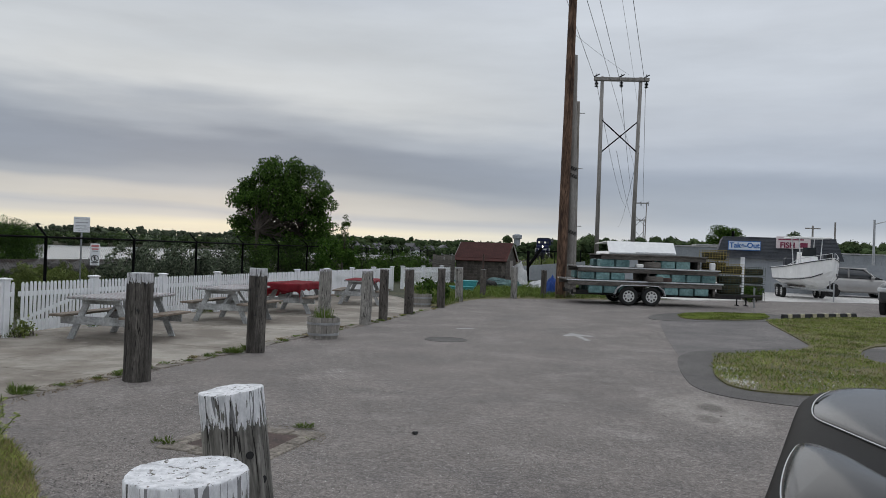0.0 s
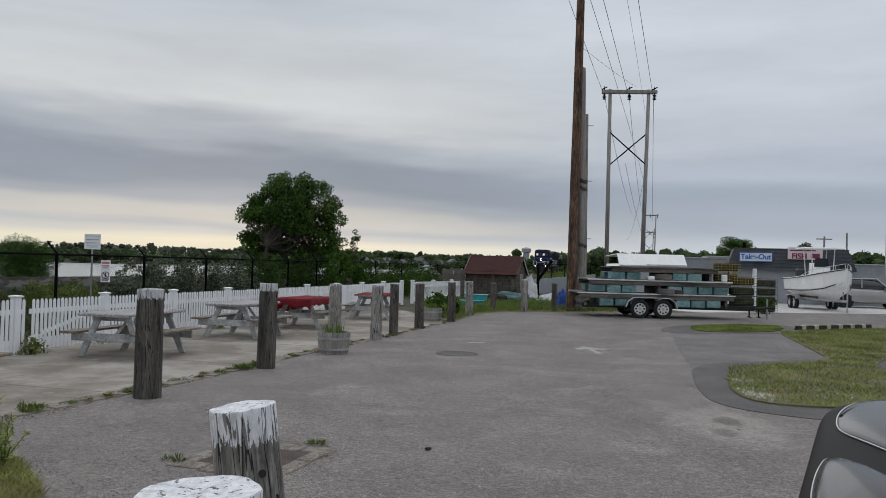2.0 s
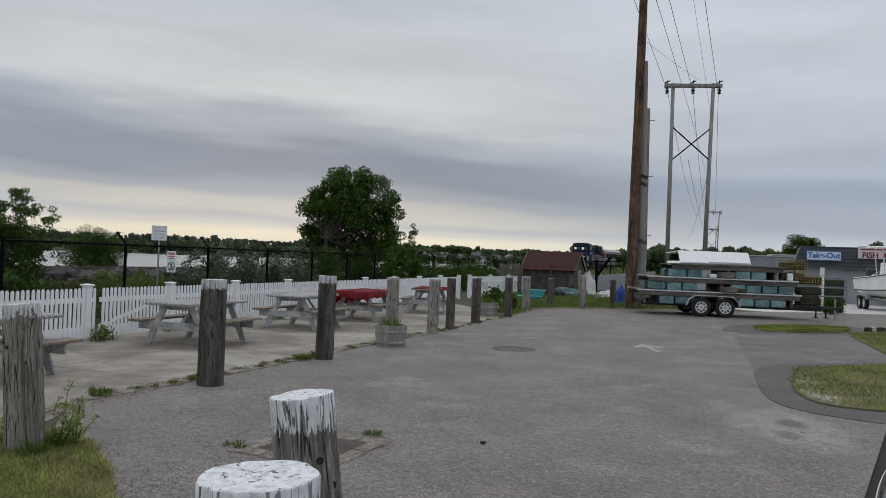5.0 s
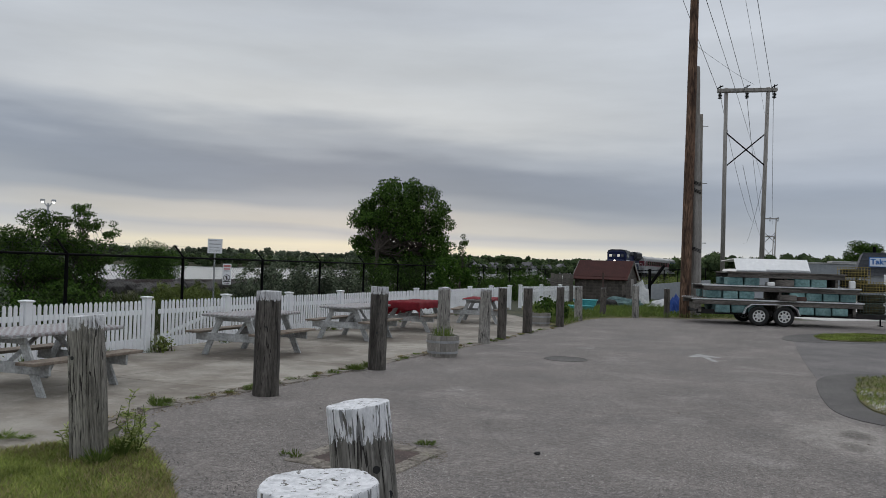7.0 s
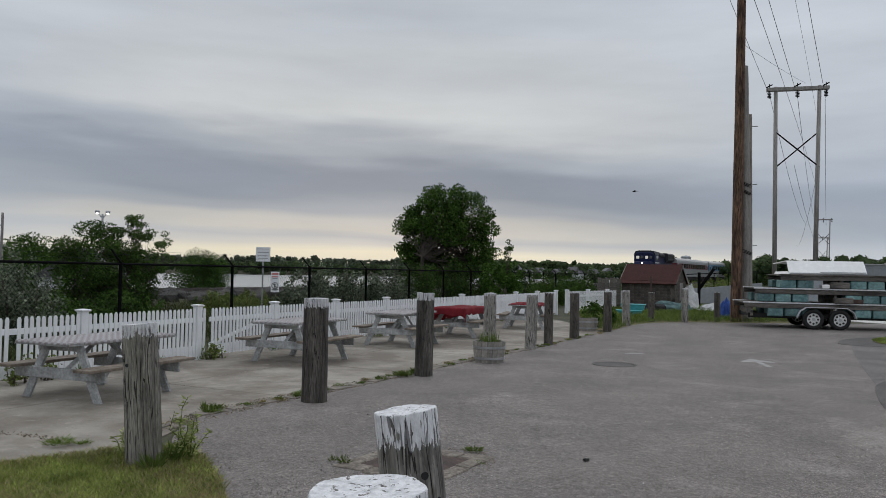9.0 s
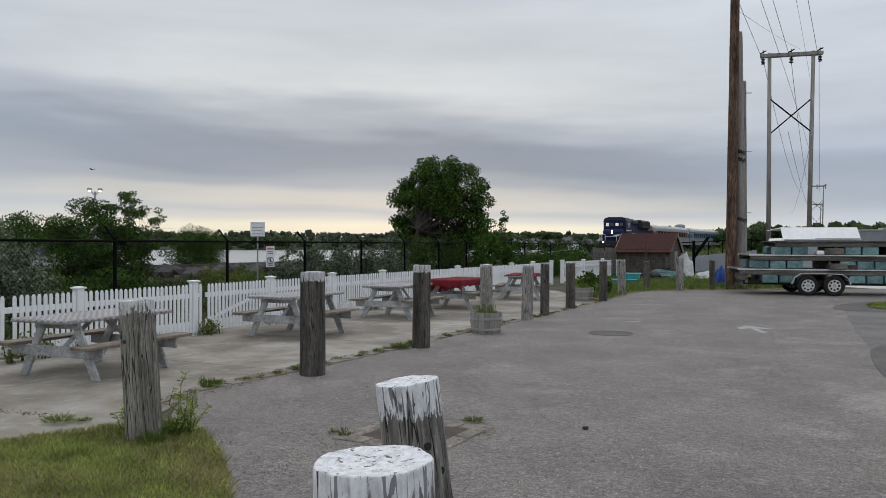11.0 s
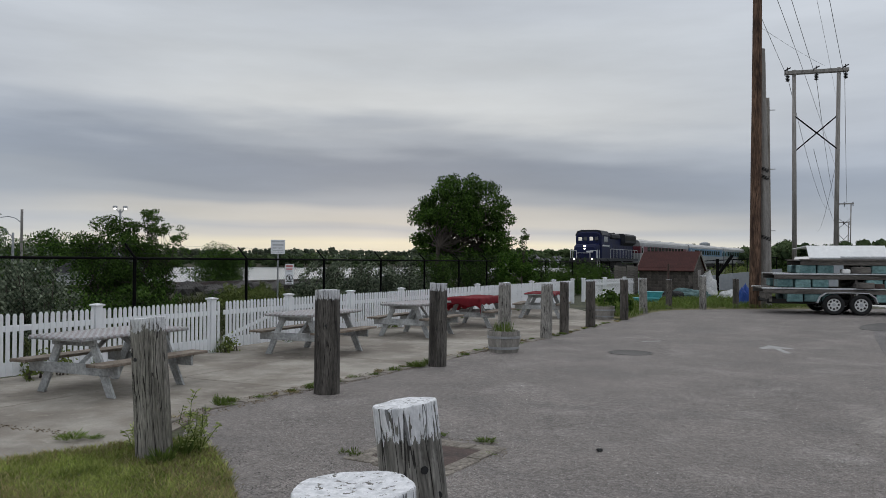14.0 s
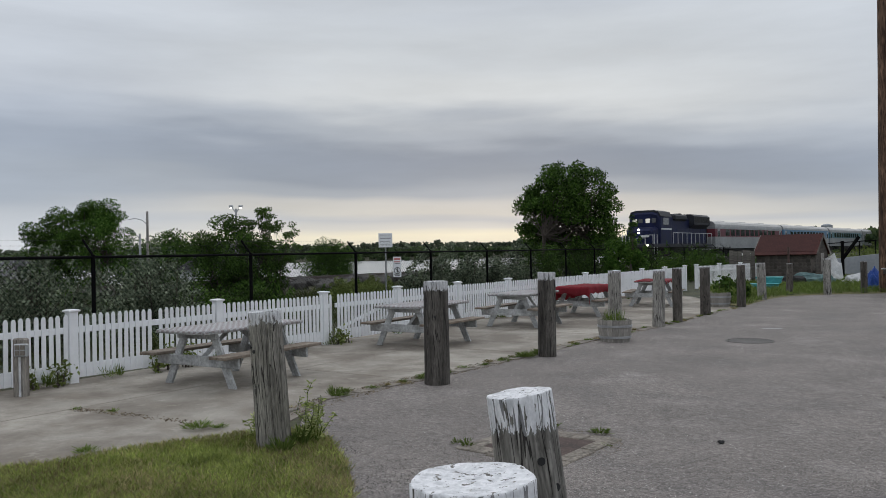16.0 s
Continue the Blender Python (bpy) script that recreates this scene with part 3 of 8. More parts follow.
def pit():
    th = thing("access_cover", "rusty steel plate in a sunken concrete frame", "cover", m=pose(-1.52, 6.48, 0, 0, 0, -18))
    for s in (-1, 1):
        bm = bmesh.new()
        for x0, x1 in ((-0.52, -0.2), (-0.185, 0.22), (0.23, 0.52)):
            box(bm, (x0, s * 0.45 - 0.09 + 0.02 * math.sin(x0 * 9), -0.05), (x1, s * 0.45 + 0.09 - 0.02 * math.sin(x1 * 7 + s), 0.012 + 0.003 * math.sin(x0 * 20)), bevel=0.008)
        part("frame_bar", bm, "pit_concrete", th)
        bm = bmesh.new()
        for y0, y1 in ((-0.36, 0.05), (0.065, 0.36)):
            box(bm, (s * 0.44 - 0.08, y0, -0.05), (s * 0.44 + 0.08 - 0.015 * s * (y0 > 0), y1, 0.011 + 0.003 * (y0 > 0)), bevel=0.008)
        part("frame_bar", bm, "pit_concrete", th)
    bm = bmesh.new()
    box(bm, (-0.36, -0.36, -0.05), (0.36, 0.36, 0.005))
    part("plate", bm, "rust", th)
    th2 = thing("manhole_cover", "round iron manhole cover in the asphalt", "manhole", m=pose(0.3, 15.0, 0))
    bm = bmesh.new()
    tube(bm, (0, 0, -0.05), (0, 0, 0.007), 0.36, seg=28)
    part("lid", bm, "asphalt_dark", th2)
    bm = bmesh.new()
    loft(bm, [[Vector((r * math.cos(a), r * math.sin(a), z)) for a in [i * math.pi / 14 for i in range(28)]] for r, z in ((0.37, -0.04), (0.37, 0.009), (0.42, 0.006), (0.42, -0.04))], cap=False)
    part("rim", bm, "asphalt_dark", th2)
    ar = thing("road_arrow", "faded white arrow painted on the asphalt", "marking", kind="structure", m=pose(3.14, 16.4, 0.004, 0, 0, 4))
    bm = bmesh.new()
    flat(bm, [(-0.06, -0.75), (0.06, -0.75), (0.06, 0.1), (0.30, 0.02), (0.34, 0.12), (0, 0.75), (-0.34, 0.12), (-0.30, 0.02), (-0.06, 0.1)], 0)
    part("arrow_paint", bm, "road_paint", ar)
    bm = bmesh.new()
    flat(bm, [(0.55, 17.2), (0.95, 17.35), (0.97, 17.5), (0.56, 17.33)], 0.004)
    part("arrow_paint", bm, "road_paint", ar)
    ar.children[-1].matrix_parent_inverse = ar.matrix_basis.inverted()
    rnd = random.Random(11)
    # loose stones on the asphalt
    for x, y, s in ((-0.04, 6.95, 0.035), (1.6, 9.6, 0.018), (0.9, 12.2, 0.02), (2.3, 7.8, 0.014), (-2.6, 8.6, 0.016), (3.3, 8.3, 0.016), (0.6, 9.1, 0.012)):
        bm = bmesh.new()
        bmesh.ops.create_icosphere(bm, subdivisions=2, radius=s)
        for v in bm.verts:
            v.co *= 0.75 + 0.5 * noise.noise(v.co * 40 + Vector((x, y, 0)))
            v.co.z *= 0.6
        ob = part("stone", bm, "dark" if s > 0.03 else "old_concrete", m=pose(x, y, s * 0.4))
        tagged(ob, "small loose stone lying on the asphalt", "stone", group="stones on the lot")


pit()

# ---- timber posts ----
POSTS = [(-0.44, 1.53, 1.14, 0.150, -2, "post_near", 0), (-0.56, 2.78, 1.13, 0.128, -7, "post_near", 0), (-3.72, 5.76, 1.2, 0.142, -4, "post_thin", 0), (-3.53, 9.3, 1.32, 0.155, 0, "post_brown", 0),
         (-2.76, 12.23, 1.34, 0.14, 0.5, "post_brown", 0), (-2.42, 17.4, 1.22, 0.14, 0, "post_grey", 0), (-1.5, 17.45, 1.21, 0.125, 1, "post_grey", 0), (-1.19, 18.7, 1.23, 0.105, 0, "post_dark", 0),
         (-0.66, 20.8, 1.2, 0.12, 0, "post_dark", 0), (0.2, 23.75, 1.19, 0.115, 0, "post_dark", 0), (0.83, 26.95, 1.17, 0.13, -1, "post_grey", 0), (1.8, 29.8, 1.08, 0.11, 0, "post_dark", 0),
         (3.0, 30.0, 1.23, 0.12, 0, "post_grey", 0), (4.29, 31.2, 1.1, 0.11, 0, "post_dark", 0)]


def timber_post(i, x, y, h, r, lean, mat, _):
    """A round timber with drying cracks, a knot or two and an uneven sawn top; its origin is at the top."""
    rnd = random.Random(100 + i)
    near = i < 5
    n, m = (224, 26) if near else (28, 10)
    cracks = [(rnd.uniform(0, 6.28), rnd.uniform(0.03, 0.045), rnd.uniform(0.008, 0.024), rnd.uniform(-0.05, 0.6), rnd.uniform(0.4, 1.3)) for _k in range(16 if near else 5)]
    bm = bmesh.new()
    rings = []
    for j in range(m + 1):
        f = j / m
        z = -(h + 0.25) * (1 - f)
        ring = []
        for k in range(n):
            a = 2 * math.pi * k / n
            rr = r * (1.07 - 0.07 * f) + 0.006 * noise.noise(Vector((math.cos(a) * 2, math.sin(a) * 2, z * 1.5 + i * 7))) + 0.0035 * noise.noise(Vector((math.cos(a) * 14, math.sin(a) * 14, z * 2 + i)))
            for ca, wd, dp, z0, ln in cracks:
                da = abs((a - ca + 0.08 * math.sin(z * 4 + ca) + math.pi) % (2 * math.pi) - math.pi)
                if da < wd and -z0 - ln < z < -z0 + 0.1:
                    rr -= dp * (1 - da / wd)
            top = (0.007 * noise.noise(Vector((math.cos(a), math.sin(a), i * 3.1))) - 0.004) if j == m else 0
            ring.append(Vector((rr * math.cos(a), rr * math.sin(a), z + top)))
        rings.append(ring)
    # rounded rim and a slightly dished end grain
    last = rings[-1]
    for sc, dz in ((0.995, 0.003), (0.98, 0.006), (0.965, 0.006), (0.7, 0.004), (0.35, 0.0)):
        rings.append([Vector((v.x * sc, v.y * sc, v.z + dz + 0.004 * noise.noise(v * 20 * sc))) for v in last])
    loft(bm, rings)
    ob = part("timber_post", bm, mat, smooth=True)
    ob.matrix_basis = pose(x, y, 0, 0, lean, 0) @ pose(0, 0, h, 0, 0, 40 * i)
    words = {"post_near": "weathered timber post with thick peeling white paint on top", "post_brown": "dark brown timber post with a worn white cap", "post_thin": "cracked grey timber post with a chipped white cap",
             "post_grey": "silvery weathered timber post with faded paint", "post_dark": "dark weathered timber post beside the patio"}[mat]
    tagged(ob, words, "post", group="posts along the lot")
    if near:
        for q in range(2 if i != 0 else 0):
            a, z = rnd.uniform(3.6, 5.6) - radians(40 * i), -rnd.uniform(0.25, 0.85)
            if i == 1:
                a, z = radians((-52, -28)[q] - 40), (-0.25, -0.36)[q]
            bm = bmesh.new()
            c = Vector((math.cos(a) * r, math.sin(a) * r, z))
            tube(bm, c * 0.96 - Vector((0, 0, z * 0.96 - z)), c + Vector((math.cos(a), math.sin(a), 0)) * 0.006, 0.016, seg=10)
            part("knot", bm, "dark", ob, "dark knot hole")


for i, p in enumerate(POSTS):
    timber_post(i, *p)


# ---- picket fence ----
def fence_dir():
    return Vector((0.265, 1, 0)).normalized()


FENCE_ROT = -math.degrees(math.atan(0.265))


def picket_mesh(h):
    bm = bmesh.new()
    w = 0.028
    prism(bm, [(-w, 0.06), (w, 0.06), (w, h - 0.035), (w * 0.45, h), (-w * 0.45, h), (-w, h - 0.035)], -0.009, 0.009)
    me = bpy.data.meshes.new("picket")
    bm.to_mesh(me)
    bm.free()
    me.materials.append(M["white_vinyl"])
    return me


def rail(th, a, b, z, h, t=0.022, off=0.0, name="rail"):
    """A rail along the fence between a and b metres on the y axis."""
    bm = bmesh.new()
    L = (b - a) * math.hypot(1, 0.265)
    box(bm, (off - t, 0.0, z - h / 2), (off + t, L, z + h / 2), bevel=0.004)
    part(name, bm, "white_vinyl", th, m=pose(fence_x(a), a, 0, 0, 0, FENCE_ROT))


def fence_post(th, x, y, rot):
    bm = bmesh.new()
    box(bm, (-0.063, -0.063, -0.1), (0.063, 0.063, 0.985), bevel=0.006)
    p = part("fence_post", bm, "white_vinyl", th, m=pose(x, y, 0, 0, 0, rot))
    bm = bmesh.new()
    loft(bm, [[Vector((s * u, s * v, z)) for u, v in ((-1, -1), (1, -1), (1, 1), (-1, 1))] for s, z in ((0.07, 0.965), (0.085, 0.978), (0.085, 0.995), (0.06, 1.003), (0.01, 1.01))])
    part("cap", bm, "white_vinyl", p)


def picket_fence():
    th = thing("picket_fence", "white vinyl picket fence along the patio edge", "fence")
    me = picket_mesh(0.93)
    rnd = random.Random(3)
    ys = [1.15, 3.5, 5.85, 8.2, 10.6, 13.0, 15.15, 17.35, 19.6, 21.85, 24.1, 26.35, 28.6, 30.85, 33.1]
    for y in ys:
        fence_post(th, fence_x(y), y, FENCE_ROT)
    k = 1 / math.hypot(1, 0.265)
    for a, b in zip(ys, ys[1:]):
        gate = a == 13.0
        owner = th
        if gate:
            owner = thing("gate", "white picket gate with a diagonal brace, closed", "gate")
        a0, b0 = (a + 0.30, b - 0.04) if gate else (a + 0.06, b - 0.06)
        rail(owner, a0, b0, 0.72, 0.085)
        rail(owner, a0, b0, 0.155, 0.19)
        if gate:
            rail(th, a + 0.06, a + 0.19, 0.72, 0.075)
            L = (b0 - a0) / k
            bm = bmesh.new()
            tube(bm, (-0.03, 0.03, 0.24), (-0.03, L - 0.03, 0.70), 0.036, seg=4)
            part("brace", bm, "white_vinyl", owner, m=pose(fence_x(a0), a0, 0, 0, 0, FENCE_ROT))
            pk = new("picket", me)
            pk.parent = th
            pk.matrix_basis = pose(fence_x(a + 0.17), a + 0.17, 0, 0, 0, FENCE_ROT + 90)
        step = 0.098 * k
        n = int((b0 - a0) / step)
        for q in range(n):
            y = a0 + (q + 0.5) * (b0 - a0) / n
            if rnd.random() < 0.006:
                continue
            pk = new("picket", me)
            pk.parent = owner
            pk.matrix_basis = pose(fence_x(y) + 0.028, y, rnd.uniform(-0.006, 0.004), 0, rnd.uniform(-0.5, 0.5), FENCE_ROT + 90)
    # the far run past the gap
    th2 = thing("picket_fence", "short run of white vinyl fence past the opening", "fence")
    a, b = Vector((-1.5, 34.6)), Vector((1.1, 40.5))
    rot = -math.degrees(math.atan2(b.x - a.x, b.y - a.y))
    for q in range(4):
        p = a + (b - a) * q / 3
        fence_post(th2, p.x, p.y, rot)
    L = (b - a).length
    for z, h in ((0.72, 0.085), (0.155, 0.19)):
        bm = bmesh.new()
        box(bm, (-0.022, 0, z - h / 2), (0.022, L, z + h / 2))
        part("rail", bm, "white_vinyl", th2, m=pose(a.x, a.y, 0, 0, 0, rot))
    for q in range(int(L / 0.112)):
        p = a + (b - a).normalized() * (0.112 * (q + 0.5))
        pk = new("picket", me)
        pk.parent = th2
        pk.matrix_basis = pose(p.x, p.y, 0, 0, 0, rot + 90)


picket_fence()


# ---- chain-link fence ----
def chain_fence():
    th = thing("chain_link_fence", "black chain-link fence with barbed wire on top", "fence")
    ang = -math.degrees(math.atan(0.15))
    step = 3.44
    bay = step * math.hypot(1, 0.15)
    H = 1.72
    bm = bmesh.new()
    tube(bm, (0, 0, -0.6), (0, 0, H + 0.03), 0.032, seg=10)
    post0 = part("fence_post", bm, "black_metal", th)
    bm = bmesh.new()
    tube(bm, (0, 0, H + 0.02), (-0.23, 0, H + 0.27), 0.018, seg=6)
    arm0 = part("arm", bm, "black_metal", post0)
    bm = bmesh.new()
    tube(bm, (0, 0, H), (0, bay, H), 0.022, seg=8)
    rail0 = part("top_rail", bm, "black_metal", th)
    bm = bmesh.new()
    p = 0.085
    h = H - 0.02

    def wire(a, b, r=0.0023):
        tube(bm, a, b, r, seg=3, caps=False)

    n = int((bay + h) / p)
    for q in range(n):
        s = q * p - h
        for sgn in (0, 1):
            y0, z0, y1, z1 = s, 0.0, s + h, h
            if y0 < 0:
                z0, y0 = -y0, 0.0
            if y1 > bay:
                z1, y1 = z1 - (y1 - bay), bay
            if z1 - z0 < 0.02:
                continue
            if sgn:
                y0, y1 = bay - y0, bay - y1
            wire((0.004 * (1 - 2 * sgn), y0, z0 + 0.01), (0.004 * (1 - 2 * sgn), y1, z1 + 0.01))
    mesh0 = part("wire_mesh", bm, "black_metal", th)
    bm = bmesh.new()
    for d in (0.3, 0.62, 0.95):
        tube(bm, (-0.23 * d, 0, H + 0.02 + 0.25 * d), (-0.23 * d, bay, H + 0.02 + 0.25 * d), 0.0014, seg=3, caps=False)
        for q in range(24):
            y = (q + 0.5) * bay / 24
            c = Vector((-0.23 * d, y, H + 0.02 + 0.25 * d))
            tube(bm, c + Vector((0, -0.008, -0.014)), c + Vector((0, 0.008, 0.014)), 0.0012, seg=3, caps=False)
    barb0 = part("barbed_wire", bm, "cable", th)
    first = True
    for k in range(-3, 17):
        y = 9.3 + step * k
        m = pose(link_x(y), y, 0, 0, 0, ang)
        if first:
            for o in (post0, rail0, mesh0, barb0):
                o.matrix_basis = m
            first = False
            continue
        q = linked(post0, m)
        linked(arm0, Matrix(), q)
        for o in (rail0, mesh0, barb0):
            linked(o, m)


chain_fence()


def notice(name, at, rot, w, h, words, lines, pole):
    th = thing(name, words, "sign", m=pose(*at, 0, 0, rot))
    bm = bmesh.new()
    box(bm, (-w / 2, -0.004, -h / 2), (w / 2, 0.004, h / 2), bevel=0.003)
    part("panel", bm, "white_vinyl", th)
    for x0, x1, z0, z1, mt in lines:
        bm = bmesh.new()
        box(bm, (x0 * w, -0.008, z0 * h), (x1 * w, -0.004, z1 * h))
        part("marking", bm, mt, th)
    if pole:
        bm = bmesh.new()
        tube(bm, (0, 0.03, -at[2] - 0.4), (0, 0.03, h / 2), 0.025, seg=8)
        part("pole", bm, "galv", th)
    return th


M["red_paint"] = surf("red_paint", (0.48, 0.16, 0.16), (0.58, 0.24, 0.24), 4, 0.6, fine=40)
M["faint"] = surf("faint", (0.38, 0.38, 0.40), (0.5, 0.5, 0.52), 4, 0.7, fine=40)
M["ink"] = surf("ink", (0.03, 0.03, 0.03), (0.06, 0.06, 0.06), 4, 0.6, fine=40)
ring_sign = notice("warning_sign", (-7.78, 17.8, 1.36), 25, 0.20, 0.50, "white no-trespassing notice hung on the chain-link fence",
                   [(-0.4, 0.4, 0.34, 0.44, "red_paint"), (-0.36, 0.36, 0.22, 0.28, "red_paint"), (-0.3, 0.3, 0.14, 0.17, "ink"), (-0.38, 0.38, -0.38, -0.34, "ink"), (-0.3, 0.3, -0.45, -0.42, "ink")], False)
bm = bmesh.new()
for a in range(24):
    a0, a1 = a * math.pi / 12, (a + 1) * math.pi / 12
    tube(bm, (0.075 * math.cos(a0), -0.008, -0.09 + 0.075 * math.sin(a0)), (0.075 * math.cos(a1), -0.008, -0.09 + 0.075 * math.sin(a1)), 0.008, seg=4)
tube(bm, (-0.05, -0.009, -0.04), (0.05, -0.009, -0.14), 0.008, seg=4)
tube(bm, (0, -0.007, -0.04), (0, -0.007, -0.14), 0.014, seg=6)
part("prohibition_ring", bm, "ink", ring_sign)
notice("board_sign", (-10.38, 22.85, 2.12), 24, 0.44, 0.45, "weathered white notice board on a steel pole", [(-0.42, 0.42, 0.36, 0.39, "faint"), (-0.38, 0.38, 0.1, 0.17, "faint"), (-0.38, 0.3, -0.1, -0.05, "faint"), (-0.38, 0.34, -0.3, -0.25, "faint")], True)


# ---- picnic tables ----
def picnic_table():
    th = thing("picnic_table", "weathered white wooden picnic table with attached benches", "table", group="picnic tables on the patio")
    rnd = random.Random(8)

    def plank(name, lo, hi, mat, parent, bev=0.006):
        bm = bmesh.new()
        box(bm, lo, hi, bevel=bev)
        return part(name, bm, mat, parent)

    L = 0.92
    for k in range(5):
        x = -0.36 + 0.18 * k
        plank("tabletop_plank", (x - 0.085, -L, 0.705), (x + 0.085, L, 0.745), "table_white", th)
    for s in (-1, 1):
        for q in (0, 1):
            x = s * (0.58 + 0.145 * q)
            plank("bench_plank", (x - 0.068, -L, 0.405), (x + 0.068, L, 0.443), "bench_bare", th)
        for e in (-1, 1):
            y = e * 0.60
            bm = bmesh.new()
            # splayed leg from under the top to the ground
            prism(bm, [(s * 0.20, 0.70), (s * 0.32, 0.70), (s * 0.66, 0.0), (s * 0.54, 0.0)][::s], y - 0.019, y + 0.019)
            part("leg", bm, "table_white", th)
            bm = bmesh.new()
            tube(bm, (s * 0.0 + 0.02 * s, e * 0.10, 0.69), (s * 0.02, y - e * 0.03, 0.36), 0.035, seg=4)
            if s > 0:
                part("brace", bm, "table_white", th)
            else:
                bm.free()
    for e in (-1, 1):
        y = e * (0.60 + 0.042)
        plank("seat_beam", (-0.76, y - 0.019, 0.265), (0.76, y + 0.019, 0.40), "table_white", th)
        plank("top_cleat", (-0.36, y - 0.019, 0.62), (0.36, y + 0.019, 0.704), "table_white", th)
    return th


TABLES = [(-6.41, 9.0, -11), (-5.41, 13.58, -12), (-4.47, 17.45, -12), (-3.62, 20.45, -11), (-2.25, 24.3, -2)]
first = picnic_table()
first.matrix_basis = pose(TABLES[0][0], TABLES[0][1], 0, 0, 0, TABLES[0][2])
for x, y, a in TABLES[1:]:
    copy_thing(first, pose(x, y, 0, 0, 0, a))


def checks(name, a, b, size):
    m = surf(name, a, a, 3, 0.8, fine=30, speck=0.06)
    nt = m.node_tree
    N, L = nt.nodes, nt.links
    p = N["Principled BSDF"]
    ck = N.new("ShaderNodeTexChecker")
    ck.inputs["Scale"].default_value = 1 / size
    ck.inputs["Color1"].default_value, ck.inputs["Color2"].default_value = (*a, 1), (*b, 1)
    tc = N.new("ShaderNodeTexCoord")
    L.new(tc.outputs["Object"], ck.inputs["Vector"])
    L.new(ck.outputs["Color"], p.inputs["Base Color"])
    return m


M["check_cloth"] = checks("check_cloth", (0.70, 0.70, 0.71), (0.52, 0.465, 0.47), 0.05)


def tablecloth(i, mat, label, droop, seed, slip=0.0, rumple=0.003):
    """A sheet tacked over the table top, its hem hanging unevenly over the edges."""
    x, y, a = TABLES[i]
    bm = bmesh.new()
    nx, ny = 26, 44
    W, L = 0.455 + droop, 0.93 + droop * 0.8
    g = []
    for j in range(ny + 1):
        row = []
        for k in range(nx + 1):
            u, v = (2 * k / nx - 1) * W * (1 - abs(slip)) + slip * (1 + 0.5 * j / ny), (2 * j / ny - 1) * L * (1 - abs(slip) * 0.5)
            hx, hy = max(0, abs(u) - 0.452), max(0, abs(v) - 0.928)
            n = noise.noise(Vector((u * 5, v * 5, seed)))
            drop = (hx + hy) * (1.0 + 0.35 * n)
            px = math.copysign(min(abs(u), 0.452) + 0.12 * hx + 0.02 * n * (hx > 0), u)
            py = math.copysign(min(abs(v), 0.928) + 0.12 * hy + 0.02 * n * (hy > 0), v)
            row.append(bm.verts.new((px, py, 0.753 - drop + rumple * (abs(n) + abs(noise.noise(Vector((u * 14, v * 14, seed))))))))
        g.append(row)
    for j in range(ny):
        for k in range(nx):
            bm.faces.new((g[j][k], g[j][k + 1], g[j + 1][k + 1], g[j + 1][k]))
    r = bmesh.ops.solidify(bm, geom=bm.faces[:], thickness=0.003)
    ob = part("tablecloth", bm, mat, m=pose(x, y, 0, 0, 0, a), smooth=True)
    tagged(ob, label, "tablecloth")


tablecloth(0, "check_cloth", "pale checked vinyl cloth stretched over a picnic table", 0.035, 2.0)
tablecloth(1, "check_cloth", "pale checked vinyl cloth stretched over a picnic table", 0.03, 5.0)
tablecloth(2, "check_cloth", "pale checked vinyl cloth stretched over a picnic table", 0.03, 6.0)
tablecloth(3, "red_cloth", "rumpled red cloth slipping off a picnic table", 0.30, 8.3, -0.07, 0.03)
tablecloth(4, "red_cloth", "red cloth tacked over the far picnic table", 0.05, 9.1, 0.05, 0.012)


# ---- planters ----
M["barrel"] = surf("barrel", (0.22, 0.205, 0.185), (0.34, 0.32, 0.29), 4, 0.9, fine=40, stretch=(3, 3, 0.4), speck=0.25, vary=0.2)
M["soil"] = surf("soil", (0.03, 0.022, 0.016), (0.06, 0.045, 0.03), 6, 0.95, fine=40)


def planter(x, y, r, h):
    th = thing("barrel_planter", "half-barrel planter of grey staves with grass growing in it", "planter", m=pose(x, y, 0))
    n = 18
    bm = bmesh.new()
    a0, a1 = -math.pi / n * 0.94, math.pi / n * 0.94
    rb = r * 0.86
    rings = []
    for z, rr in ((0.0, rb), (h * 0.5, (rb + r) / 2 + 0.012), (h, r)):
        rings.append([Vector((rr * math.cos(a), rr * math.sin(a), z)) for a in (a0, a1)] + [Vector(((rr - 0.025) * math.cos(a), (rr - 0.025) * math.sin(a), z)) for a in (a1, a0)])
    loft(bm, rings)
    s0 = part("stave", bm, "barrel", th)
    for k in range(1, n):
        linked(s0, pose(0, 0, 0.004 * math.sin(k * 5), 0, 0, 360 / n * k))
    for z, rr in ((h * 0.22, rb + (r - rb) * 0.22 + 0.010), (h * 0.72, rb + (r - rb) * 0.72 + 0.010)):
        bm = bmesh.new()
        loft(bm, [[Vector((q * math.cos(i * math.pi / 18), q * math.sin(i * math.pi / 18), zz)) for i in range(36)] for q, zz in ((rr, z - 0.022), (rr + 0.006, z - 0.022), (rr + 0.008, z + 0.022), (rr, z + 0.022))], cap=False)
        part("hoop", bm, "galv", th)
    bm = bmesh.new()
    tube(bm, (0, 0, h - 0.09), (0, 0, h - 0.05), r * 0.9, seg=24)
    part("soil", bm, "soil", th)
    return th


PLANTERS = [planter(-2.02, 14.55, 0.31, 0.40), planter(-0.40, 24.0, 0.33, 0.38)]


